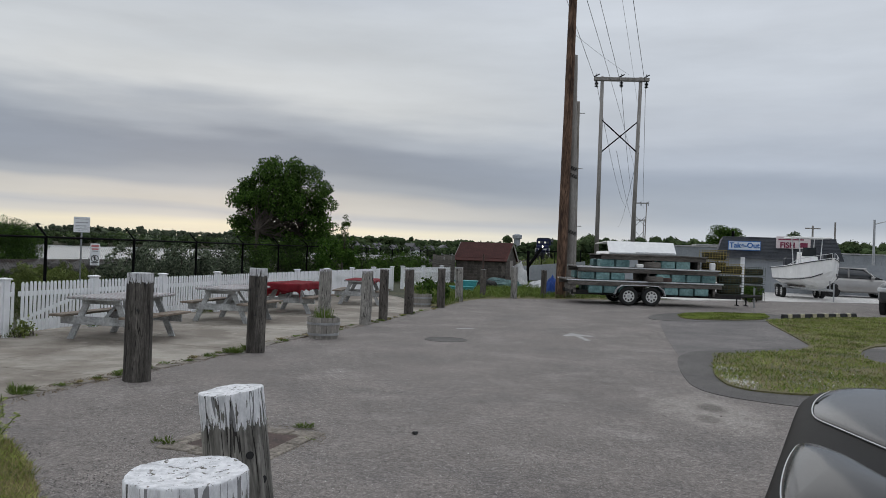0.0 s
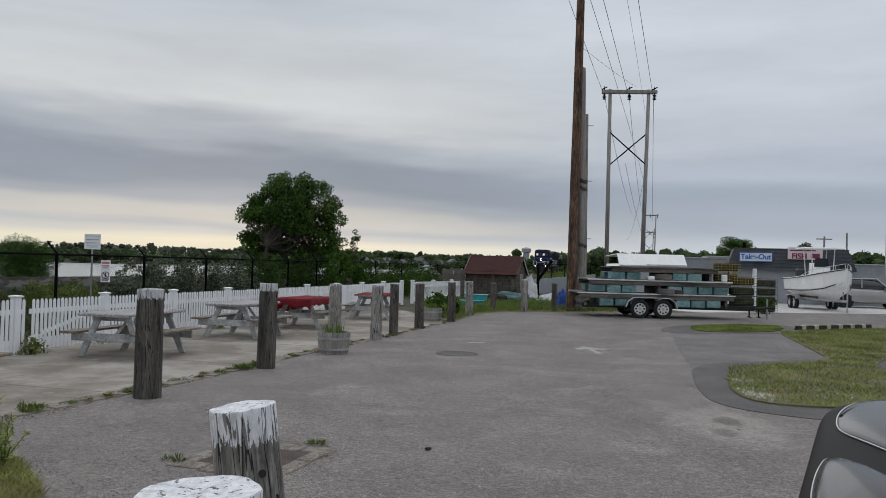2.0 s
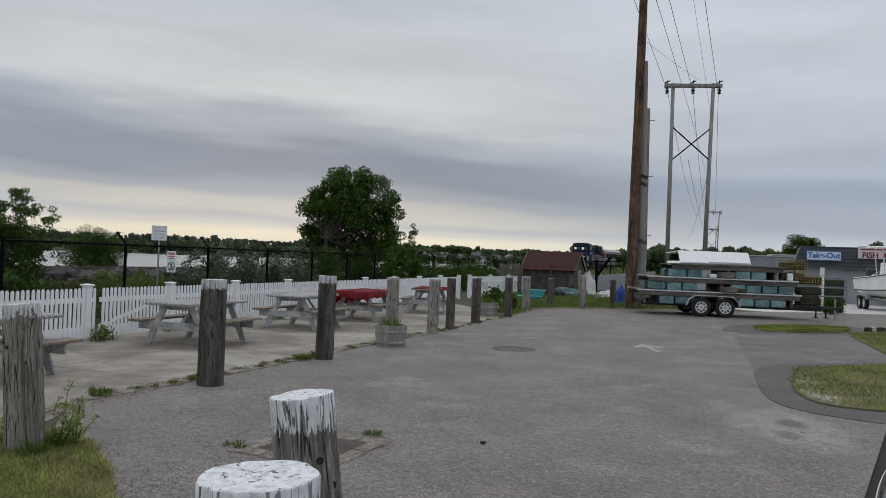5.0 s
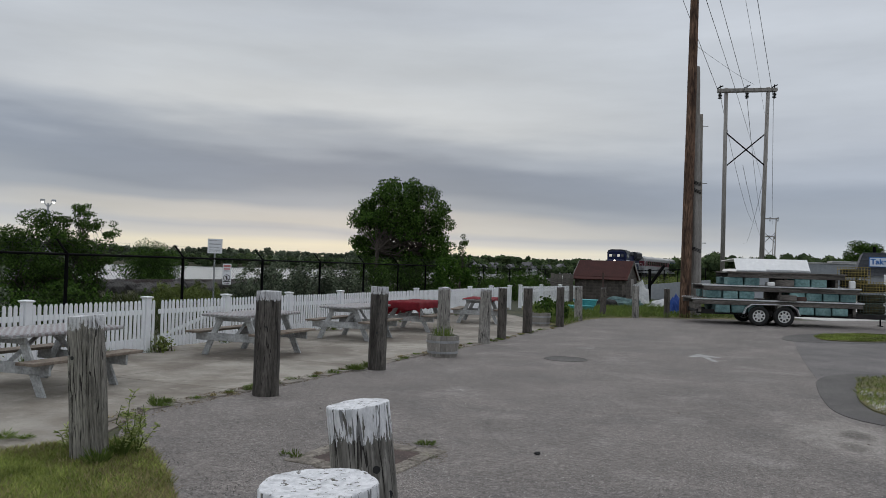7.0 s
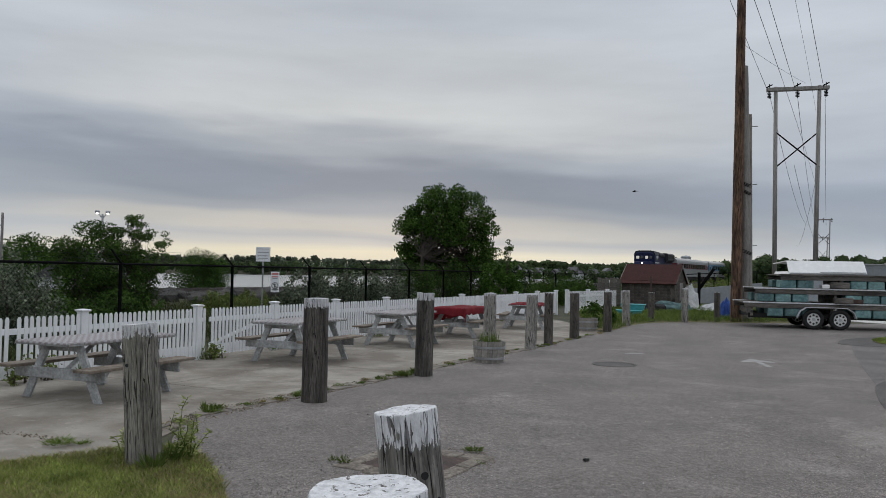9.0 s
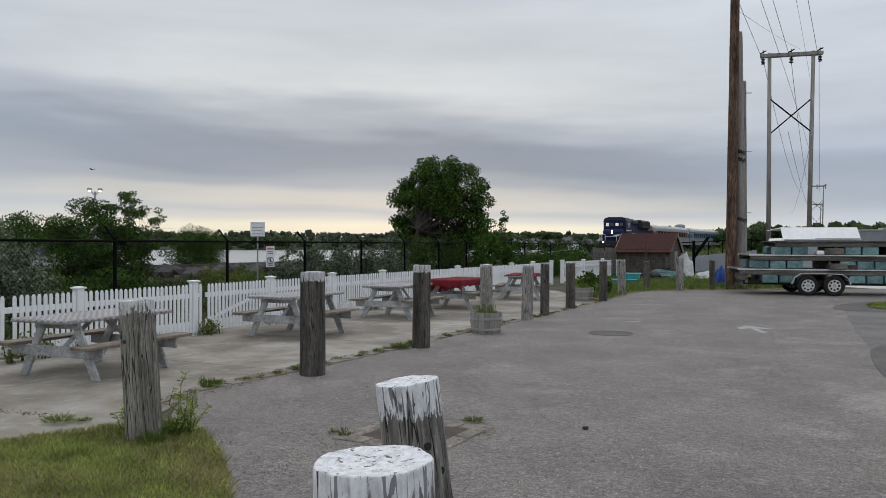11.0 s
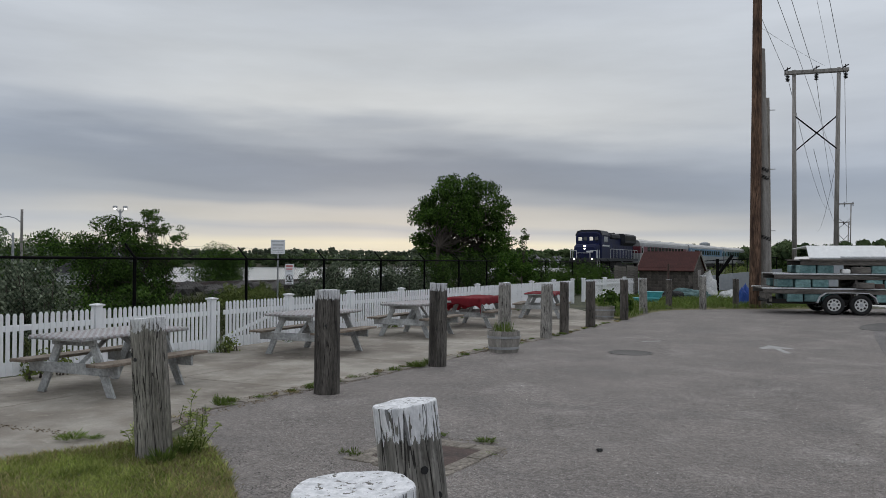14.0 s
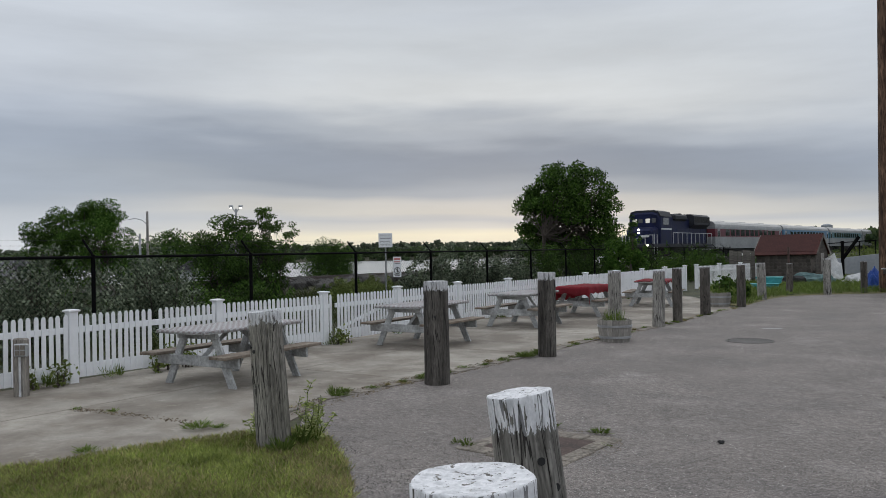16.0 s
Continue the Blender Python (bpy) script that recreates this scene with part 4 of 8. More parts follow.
# ---- poles and lines ----
def utility_pole(label, b, t, r0, r1, mat, nicks=0):
    th = thing("utility_pole", label, "pole")
    rnd = random.Random(int(r0 * 1000))
    b, t = Vector(b), Vector(t)
    bm = bmesh.new()
    rings = []
    n, m = 22, 40
    for j in range(m + 1):
        f = j / m
        c = b.lerp(t, f)
        r = r0 + (r1 - r0) * f
        rings.append([c + Vector(((r + 0.05 * r * noise.noise(Vector((math.cos(a) * 4, math.sin(a) * 4, f * 9)))) * math.cos(a), (r + 0.05 * r * noise.noise(Vector((math.cos(a) * 4, math.sin(a) * 4, f * 9 + 4)))) * math.sin(a), 0)) for a in [2 * math.pi * k / n for k in range(n)]])
    loft(bm, rings)
    part("shaft", bm, mat, th, smooth=True)
    return th


M["pole_brown"] = surf("pole_brown", (0.045, 0.026, 0.018), (0.165, 0.10, 0.066), 2.2, 0.95, bump=0.02, fine=9, stretch=(3, 3, 0.45), speck=0.85)
main = utility_pole("tall creosoted brown timber utility pole", (5.02, 31.6, -0.3), (5.16, 31.6, 15.0), 0.215, 0.15, "pole_brown")
stub = utility_pole("grey weathered stub pole lashed beside the tall one", (5.49, 31.9, -0.3), (5.27, 31.85, 9.85), 0.205, 0.165, "grey_wood")
thin = utility_pole("slender dark timber pole behind the thicker ones", (5.96, 34, -0.3), (5.89, 34, 8.4), 0.085, 0.065, "old_wood")
for z in (2.6, 4.9, 5.2):
    bm = bmesh.new()
    for q in range(3):
        c = Vector((5.485 - 0.0217 * z, 31.9 - 0.005 * z, z + q * 0.05))
        for a in range(20):
            p0, p1 = a * math.pi / 10, (a + 1) * math.pi / 10
            tube(bm, c + Vector((0.205 * math.cos(p0), 0.205 * math.sin(p0), 0.05 * math.sin(p0 * 2))), c + Vector((0.205 * math.cos(p1), 0.205 * math.sin(p1), 0.05 * math.sin(p1 * 2))), 0.012, seg=4, caps=False)
    part("lashing", bm, "dark", stub)
for z in (3.0, 5.5, 7.9):
    bm = bmesh.new()
    tube(bm, (5.90, 34, z), (6.18, 34, z), 0.02, seg=6)
    part("step_bolt", bm, "galv", thin)


def cable(a, b, sag, r, name="power_line", label="thin overhead power line", n=24):
    a, b = Vector(a), Vector(b)
    bm = bmesh.new()
    pts = [a.lerp(b, k / n) - Vector((0, 0, sag * 4 * (k / n) * (1 - k / n))) for k in range(n + 1)]
    along = (b - a).normalized()
    across = along.cross(Vector((0, 0, 1))).normalized()
    over = across.cross(along)
    loft(bm, [[p + across * r, p + over * r, p - across * r, p - over * r] for p in pts])
    return tagged(part(name, bm, "cable"), label, "cable", group="overhead lines")


def h_frame(m, arm, h, scale=1.0):
    th = thing("transmission_tower", "two-pole timber H-frame line support with crossed braces", "tower", m=m, group="line supports")
    s = arm / 2 * 0.70
    for x, lean in ((-s, 0.0), (s, 0.35)):
        bm = bmesh.new()
        tube(bm, (x - (lean if x > 0 else 0), 0, -0.5), (x, 0, h + 0.25), 0.23 * scale, 0.17 * scale, 14)
        part("pole", bm, "grey_wood", th, smooth=True)
    bm = bmesh.new()
    for y in (-0.22, 0.22):
        box(bm, (-arm / 2, y - 0.07, h - 0.16), (arm / 2, y + 0.07, h + 0.16), bevel=0.01)
    part("crossarm", bm, "grey_wood", th)
    for sg in (-1, 1):
        bm = bmesh.new()
        tube(bm, (-s * sg, -0.1 * sg, h - 4.1), (s * sg, -0.1 * sg, h - 7.5), 0.07, seg=6)
        part("cross_brace", bm, "black_metal", th)
    for x in (-arm / 2 + 0.25, 0, arm / 2 - 0.25):
        bm = bmesh.new()
        for k in range(4):
            z = h - 0.25 - k * 0.14
            loft(bm, [[Vector((x + q * math.cos(a), q * math.sin(a), zz)) for a in [i * math.pi / 6 for i in range(12)]] for q, zz in ((0.06, z), (0.19, z - 0.05), (0.19, z - 0.09), (0.06, z - 0.11))])
        tube(bm, (x, 0, h + 0.55), (x, 0, h - 0.85), 0.04, seg=6)
        part("insulator", bm, "dark", th)
        bm = bmesh.new()
        tube(bm, (x - 0.28, 0, h + 0.22), (x + 0.28, 0, h + 0.5), 0.06, seg=6)
        part("bracket", bm, "black_metal", th)
    return th


h_frame(pose(17.85, 80, 0, 0, 0, -4), 5.5, 19.7)
h_frame(pose(64.0, 255, 0, 0, 0, -12), 5.0, 19.3, 0.9)
h_frame(pose(72.5, 290, 0, 0, 0, -12), 4.2, 15.5, 0.9)
for k, x in enumerate((-2.5, 0.0, 2.5)):
    top = Vector((17.85 + x * 0.998, 80 - x * -0.07, 19.0))
    cable(top, (62.5 + x * 0.9, 255, 17.9), 4.0, 0.022)
    cable(top, (top.x - 36.0, -40, 28.5), 0.5, 0.02)
cable((-8.15, -20, 8.9), (19.46, 80, 10.75), -1.0, 0.010)
cable((-7.2, -20, 9.5), (19.5, 80, 17.5), -1.2, 0.009)
cable((8.26, 50, 15.7), (18.6, 80, 20.2), 0.1, 0.012)
cable((17.6, 80, 12.4), (63, 255, 12.0), 2.5, 0.02)
cable((19.9, 80, 13.0), (64, 290, 13.0), 3.0, 0.02)

# ---- railway ----
M["rail_steel"] = surf("rail_steel", (0.05, 0.04, 0.034), (0.09, 0.075, 0.066), 2, 0.5, metal=0.6, fine=20)
M["loco_blue"] = surf("loco_blue", (0.004, 0.007, 0.034), (0.008, 0.013, 0.056), 0.8, 0.5, fine=10, speck=0.3, spec=0.2)
M["loco_dark"] = surf("loco_dark", (0.008, 0.009, 0.014), (0.018, 0.02, 0.028), 1.5, 0.6, fine=10, speck=0.3)
M["under"] = surf("under", (0.012, 0.012, 0.012), (0.03, 0.028, 0.026), 2, 0.85, fine=10, speck=0.3)
M["glass"] = surf("glass", (0.02, 0.024, 0.028), (0.03, 0.034, 0.04), 1, 0.08, fine=5, speck=0.05, spec=0.8)
# weak glow that stands in for sky seen through the cab panes
M["lit_glass"] = glow("lit_glass", (0.8, 0.76, 0.66), 0.35)
M["headlamp"] = glow("headlamp", (1.0, 0.92, 0.74), 9.0)
M["coach_steel"] = surf("coach_steel", (0.27, 0.28, 0.285), (0.36, 0.37, 0.375), 0.5, 0.45, metal=0.35, fine=4, speck=0.12)
M["coach_roof"] = surf("coach_roof", (0.30, 0.30, 0.295), (0.40, 0.40, 0.39), 0.4, 0.42, metal=0.6, fine=3, speck=0.15)
M["maroon"] = surf("maroon", (0.10, 0.018, 0.027), (0.145, 0.03, 0.04), 0.7, 0.5, fine=5)
M["coach_blue"] = surf("coach_blue", (0.07, 0.16, 0.26), (0.11, 0.22, 0.33), 0.7, 0.5, fine=5)
M["coach_teal"] = surf("coach_teal", (0.05, 0.13, 0.15), (0.08, 0.18, 0.20), 0.7, 0.5, fine=5)
M["rail_white"] = surf("rail_white", (0.50, 0.51, 0.52), (0.6, 0.61, 0.62), 3, 0.5, fine=20)


def track():
    th = thing("railway_track", "single railway track on a low ballast bank", "track", kind="structure")
    rot = -math.degrees(math.atan2(TRACK_D.x, TRACK_D.y))
    m = pose(TRACK_P.x, TRACK_P.y, 0, 0, 0, rot)
    bm = bmesh.new()
    prism(bm, [(-2.9, -0.2), (2.9, -0.2), (1.6, 0.42), (-1.6, 0.42)][::-1], -130, 420)
    part("ballast_bed", bm, "ballast", th, m=m)
    for s in (-0.72, 0.72):
        bm = bmesh.new()
        prism(bm, [(s - 0.07, 0.42), (s + 0.07, 0.42), (s + 0.035, 0.58), (s - 0.035, 0.58)][::-1], -130, 420)
        part("rail", bm, "rail_steel", th, m=m)


track()


def truck(parent, y, axles, spacing):
    bm = bmesh.new()
    for s in (-1, 1):
        box(bm, (s * 1.05 - 0.09, y - spacing * (axles - 1) / 2 - 0.65, 0.42), (s * 1.05 + 0.09, y + spacing * (axles - 1) / 2 + 0.65, 0.85), bevel=0.05)
        for k in range(axles):
            yy = y + (k - (axles - 1) / 2) * spacing
            box(bm, (s * 1.17 - 0.06, yy - 0.16, 0.32), (s * 1.17 + 0.06, yy + 0.16, 0.68), bevel=0.03)
    t = part("bogie", bm, "under", parent)
    for k in range(axles):
        yy = y + (k - (axles - 1) / 2) * spacing
        for s in (-1, 1):
            bm = bmesh.new()
            tube(bm, (s * 0.68, yy, 0.48), (s * 0.84, yy, 0.48), 0.48, seg=24)
            part("wheel", bm, "rail_steel", t)


def locomotive():
    th = thing("locomotive", "navy blue diesel hood locomotive with lit headlights", "locomotive")

    def blk(name, lo, hi, mat, parent=th, bev=0.06):
        bm = bmesh.new()
        box(bm, lo, hi, bevel=bev)
        return part(name, bm, mat, parent)

    blk("platform", (-1.53, 0.5, 1.25), (1.53, 17.6, 1.55), "loco_dark", bev=0.03)
    bm = bmesh.new()
    prism(bm, [(-1.45, 1.3), (-1.5, 0.75), (-0.9, 0.18), (0.9, 0.18), (1.5, 0.75), (1.45, 1.3)], 0.25, 0.6)
    part("snow_plough", bm, "under", th)
    # wide nose, sloped back to the cab
    bm = bmesh.new()
    rings = []
    for y, z, w in ((0.95, 2.75, 1.18), (1.15, 3.02, 1.25), (2.3, 3.12, 1.36)):
        rings.append([Vector((-w, y, 1.55)), Vector((w, y, 1.55)), Vector((w, y, z - 0.22)), Vector((w - 0.22, y, z)), Vector((-w + 0.22, y, z)), Vector((-w, y, z - 0.22))])
    loft(bm, rings)
    nose = part("nose", bm, "loco_blue", th)
    bm = bmesh.new()
    rings = []
    for y, z, w in ((2.25, 4.30, 1.42), (2.45, 4.55, 1.50), (5.0, 4.62, 1.52), (5.15, 4.5, 1.5)):
        rings.append([Vector((-w, y, 1.55)), Vector((w, y, 1.55)), Vector((w, y, z - 0.55)), Vector((w - 0.22, y, z - 0.14)), Vector((w - 0.7, y, z)), Vector((-w + 0.7, y, z)), Vector((-w + 0.22, y, z - 0.14)), Vector((-w, y, z - 0.55))])
    loft(bm, rings)
    cab = part("cab", bm, "loco_blue", th)
    bm = bmesh.new()
    rings = []
    for y in (2.38, 5.2):
        w, z = 1.55, 4.64
        rings.append([Vector((w, y, z - 0.58)), Vector((w - 0.22, y, z - 0.12)), Vector((w - 0.7, y, z + 0.02)), Vector((-w + 0.7, y, z + 0.02)), Vector((-w + 0.22, y, z - 0.12)), Vector((-w, y, z - 0.58)), Vector((-w + 0.1, y, z - 0.58)), Vector((-w + 0.3, y, z - 0.22)), Vector((w - 0.3, y, z - 0.22)), Vector((w - 0.1, y, z - 0.58))])
    loft(bm, rings)
    part("cab_roof", bm, "loco_dark", cab)
    # lit picks the panes that glow in place of sky behind them
    for x, lit in ((-0.92, 1), (-0.34, 0), (0.34, 1), (0.92, 0)):
        blk("windscreen", (x - 0.2, 2.2, 3.48), (x + 0.2, 2.26, 3.88), "lit_glass" if lit else "glass", cab, 0.02)
    for s in (-1, 1):
        blk("side_window", (s * 1.5 - 0.03, 3.0, 3.3), (s * 1.5 + 0.03, 4.4, 3.95), "glass", cab, 0.02)
        blk("cab_stripe", (s * 1.52 - 0.012, 2.5, 2.85), (s * 1.52 + 0.012, 5.1, 3.0), "rail_white", cab, 0.0)
    # headlights on the nose, ditch lights over the plough
    for x, z in ((0.0, 2.86), (0.0, 2.56)):
        bm = bmesh.new()
        tube(bm, (x, 0.98, z), (x, 0.88, z), 0.085, seg=14)
        part("headlight", bm, "headlamp", nose)
    for s in (-1, 1):
        bm = bmesh.new()
        tube(bm, (s * 0.98, 0.5, 1.42), (s * 0.98, 0.36, 1.42), 0.07, seg=14)
        part("ditch_light", bm, "headlamp", th)
    # long hood with the flared radiator end
    blk("long_hood", (-0.98, 5.1, 1.55), (0.98, 17.0, 4.10), "loco_blue", bev=0.12)
    bm = bmesh.new()
    rings = []
    for y in (11.6, 16.6):
        rings.append([Vector((-1.0, y, 3.1)), Vector((1.0, y, 3.1)), Vector((1.5, y, 3.48)), Vector((1.5, y, 4.32)), Vector((1.2, y, 4.52)), Vector((-1.2, y, 4.52)), Vector((-1.5, y, 4.32)), Vector((-1.5, y, 3.48))])
    loft(bm, rings)
    rad = part("radiator", bm, "loco_dark", th)
    for k in range(5):
        for s in (-1, 1):
            blk("radiator_grille", (s * 1.5 - 0.02, 11.8 + k * 0.95, 3.7), (s * 1.5 + 0.02, 12.6 + k * 0.95, 4.25), "under", rad, 0.0)
    blk("dynamic_brake", (-1.2, 7.0, 3.8), (1.2, 10.6, 4.42), "loco_dark", bev=0.15)
    blk("exhaust_stack", (-0.35, 10.9, 4.05), (0.35, 11.4, 4.62), "under", bev=0.04)
    for k in range(9):
        for s in (-1, 1):
            blk("hood_door", (s * 0.98 - 0.02, 5.6 + k * 1.2, 1.75), (s * 0.98 + 0.02, 6.65 + k * 1.2, 3.0), "loco_blue", bev=0.015)
    blk("fuel_tank", (-1.3, 6.4, 0.42), (1.3, 11.2, 1.25), "under", bev=0.15)
    truck(th, 3.9, 3, 1.75)
    truck(th, 14.0, 3, 1.75)
    # white hand rails
    for s in (-1, 1):
        for k in range(10):
            bm = bmesh.new()
            tube(bm, (s * 1.5, 5.6 + k * 1.28, 1.55), (s * 1.5, 5.6 + k * 1.28, 2.6), 0.028, seg=6)
            part("stanchion", bm, "rail_white", th)
        bm = bmesh.new()
        tube(bm, (s * 1.5, 5.6, 2.6), (s * 1.5, 17.12, 2.6), 0.028, seg=6)
        part("hand_rail", bm, "rail_white", th)
        bm = bmesh.new()
        tube(bm, (s * 1.46, 0.55, 1.2), (s * 1.46, 0.55, 2.35), 0.03, seg=6)
        tube(bm, (s * 1.46, 0.55, 2.35), (s * 0.75, 0.5, 2.35), 0.03, seg=6)
        tube(bm, (s * 0.75, 0.5, 2.35), (s * 0.75, 0.5, 1.5), 0.03, seg=6)
        tube(bm, (s * 1.5, 0.75, 0.6), (s * 1.5, 0.75, 2.45), 0.03, seg=6)
        tube(bm, (s * 1.5, 1.45, 0.6), (s * 1.5, 1.45, 2.45), 0.03, seg=6)
        part("step_rail", bm, "rail_white", th)
        for k in range(4):
            blk("step", (s * 1.35 - 0.16, 0.8, 0.45 + k * 0.28), (s * 1.35 + 0.16, 1.4, 0.49 + k * 0.28), "under", bev=0.0)
    bm = bmesh.new()
    tube(bm, (-0.75, 0.5, 2.1), (0.75, 0.5, 2.1), 0.025, seg=6)
    part("front_chain", bm, "rail_white", th)
    bm = bmesh.new()
    tube(bm, (-0.55, 0.2, 1.0), (0, 0.0, 0.95), 0.12, 0.16, seg=8)
    part("coupler", bm, "under", th)
    blk("number_board", (0.2, 0.90, 2.16), (0.95, 0.945, 2.34), "rail_white", nose, 0.01)
    return th


def coach(label, upper, band, lower, band_z):
    """A 25.9 m passenger coach with its near end at y = 0."""
    th = thing("coach", label, "railway coach", group="coaches of the train")
    L = 25.4

    def blk(name, lo, hi, mat, parent=th, bev=0.0):
        bm = bmesh.new()
        box(bm, lo, hi, bevel=bev)
        return part(name, bm, mat, parent)

    z0, z1, z2 = 1.0, band_z[0], band_z[1]
    side_top = 3.35
    for name, a, b, mat, w in (("skirt", z0, z1, lower, 1.5), ("colour_band", z1, z2, band, 1.505), ("upper_side", z2, side_top, upper, 1.5)):
        blk(name, (-w, 0.3, a), (w, L + 0.3, b), mat)
    bm = bmesh.new()
    prof = [(1.5, side_top), (1.47, 3.62), (1.3, 3.86), (0.9, 4.02), (0, 4.09), (-0.9, 4.02), (-1.3, 3.86), (-1.47, 3.62), (-1.5, side_top)]
    prism(bm, prof[::-1], 0.3, L + 0.3)
    part("roof", bm, "coach_roof", th, smooth=False)
    for k in range(3):
        blk("roof_vent", (-0.55, 4.2 + k * 7.5, 4.0), (0.55, 6.2 + k * 7.5, 4.12), "coach_roof", bev=0.05)
    for k in range(11):
        for s in (-1, 1):
            y = 3.6 + k * 1.75
            blk("window", (s * 1.5 - 0.012, y, 2.42), (s * 1.5 + 0.012, y + 1.3, 3.12), "glass")
    for y in (1.0, L - 1.0):
        for s in (-1, 1):
            d = blk("door", (s * 1.5 - 0.015, y, 1.2), (s * 1.5 + 0.015, y + 0.85, 3.2), lower)
            blk("pane", (s * 1.51 - 0.012, y + 0.2, 2.3), (s * 1.51 + 0.012, y + 0.65, 2.95), "glass", d)
    for s in (-1, 1):
        for z in (1.15, 1.3, 1.45):
            blk("flute", (s * 1.5 - 0.02, 2.0, z), (s * 1.5 + 0.02, L - 1.4, z + 0.05), lower)
    blk("gangway", (-0.6, -0.05, 1.1), (0.6, 0.3, 3.3), "under", bev=0.05)
    blk("gangway", (-0.6, L + 0.3, 1.1), (0.6, L + 0.65, 3.3), "under", bev=0.05)
    blk("underfloor", (-1.3, 6.5, 0.45), (1.3, L - 6.5, 1.0), "under", bev=0.1)
    truck(th, 3.2, 2, 2.6)
    truck(th, L - 2.6, 2, 2.6)
    return th


TRAIN_SPEED = 5.88
loco = locomotive()
cars = [coach("silver passenger coach with a maroon stripe", "coach_steel", "maroon", "coach_steel", (2.3, 3.15)),
        coach("silver passenger coach with pale blue sides", "coach_blue", "coach_blue", "coach_steel", (2.2, 3.2)),
        coach("silver passenger coach with a dark teal window band", "coach_steel", "coach_teal", "coach_steel", (2.3, 3.2)),
        coach("plain silver passenger coach with dark windows", "coach_steel", "coach_steel", "coach_steel", (2.3, 3.2)),
        coach("plain silver passenger coach with dark windows", "coach_steel", "coach_steel", "coach_steel", (2.3, 3.2))]
TRAIN = [(loco, 0.0)] + [(c, 18.1 + 26.2 * k) for k, c in enumerate(cars)]


# ---- shed ----
M["shed_roof"] = surf("shed_roof", (0.045, 0.016, 0.014), (0.085, 0.030, 0.026), 1.5, 0.9, fine=14, speck=0.3, vary=0.12)
M["shed_wall"] = surf("shed_wall", (0.035, 0.030, 0.026), (0.13, 0.113, 0.10), 3, 0.9, fine=20, speck=0.3, vary=0.3)


def shed():
    th = thing("shed", "small shingled shed with a dark red roof", "shed", m=pose(2.52, 40.6, 0, 0, 0, -21))
    hw, hd, eave, ridge = 1.27, 0.95, 1.42, 2.22

    def wall(name, outline, y0, y1, m=None):
        bm = bmesh.new()
        prism(bm, outline, y0, y1, m)
        return part(name, bm, "shed_wall", th)

    wall("wall_front", [(-hw, 0), (hw, 0), (hw, eave), (-hw, eave)], -hd, -hd + 0.08)
    wall("wall_back", [(-hw, 0), (hw, 0), (hw, eave), (-hw, eave)], hd - 0.08, hd)
    turn = Matrix.Rotation(math.pi / 2, 4, "Z")
    for s in (-1, 1):
        wall("gable", [(-hd, 0), (hd, 0), (hd, eave), (0, ridge - 0.03), (-hd, eave)], -s * hw - 0.04, -s * hw + 0.04, turn)
    rnd = random.Random(2)
    # wall shingles in courses
    bm = bmesh.new()
    box(bm, (-0.085, -0.012, 0), (0.085, 0.0, 0.165))
    s0 = part("shingle", bm, "shed_wall", th, m=pose(-hw + 0.1, -hd, 0.02, -3))
    for c in range(9):
        for k in range(13):
            if c == 0 and k == 0:
                continue
            linked(s0, pose(-hw + 0.10 + k * 0.182 + (c % 2) * 0.02, -hd - 0.001, 0.02 + c * 0.152 + rnd.uniform(-0.008, 0.008), -3.5))
    for c in range(13):
        z = 0.02 + c * 0.152
        half = hd if z < eave - 0.12 else hd * max(0, (ridge - z - 0.2) / (ridge - eave))
        n = int(half * 2 / 0.182)
        for k in range(n):
            linked(s0, pose(hw + 0.041, -half + 0.1 + k * 0.182, z, 0, 3.5, 0) @ Matrix.Rotation(math.pi / 2, 4, "Z"))
    slope = math.degrees(math.atan2(ridge - eave, hd))
    L = math.hypot(hd, ridge - eave) + 0.2
    for s in (-1, 1):
        bm = bmesh.new()
        box(bm, (-hw - 0.14, 0, -0.03), (hw + 0.14, L, 0.02))
        m = pose(0, 0, ridge, 0, 0, 0 if s > 0 else 180) @ pose(0, 0, 0, -slope)
        roof = part("roof", bm, "shed_roof", th, m=m)
        bm = bmesh.new()
        box(bm, (-0.15, 0, 0.0), (0.15, 0.2, 0.018))
        q0 = None
        for c in range(8):
            for k in range(9):
                mm = pose(-hw + 0.03 + k * 0.298 + (c % 2) * 0.06, 0.01 + c * 0.148, 0.022, -2.5)
                if q0 is None:
                    q0 = part("roof_shingle", bm, "shed_roof", roof, m=mm)
                else:
                    linked(q0, mm)
        for e in (-1, 1):
            bm = bmesh.new()
            box(bm, (e * (hw + 0.155) - 0.012, 0, -0.09), (e * (hw + 0.155) + 0.012, L, 0.03))
            part("barge_board", bm, "grey_wood" if e > 0 else "shed_wall", roof)
    bm = bmesh.new()
    box(bm, (hw + 0.05, -0.2, 0.5), (hw + 0.07, 0.28, 1.35))
    part("door", bm, "grey_wood", th)


shed()

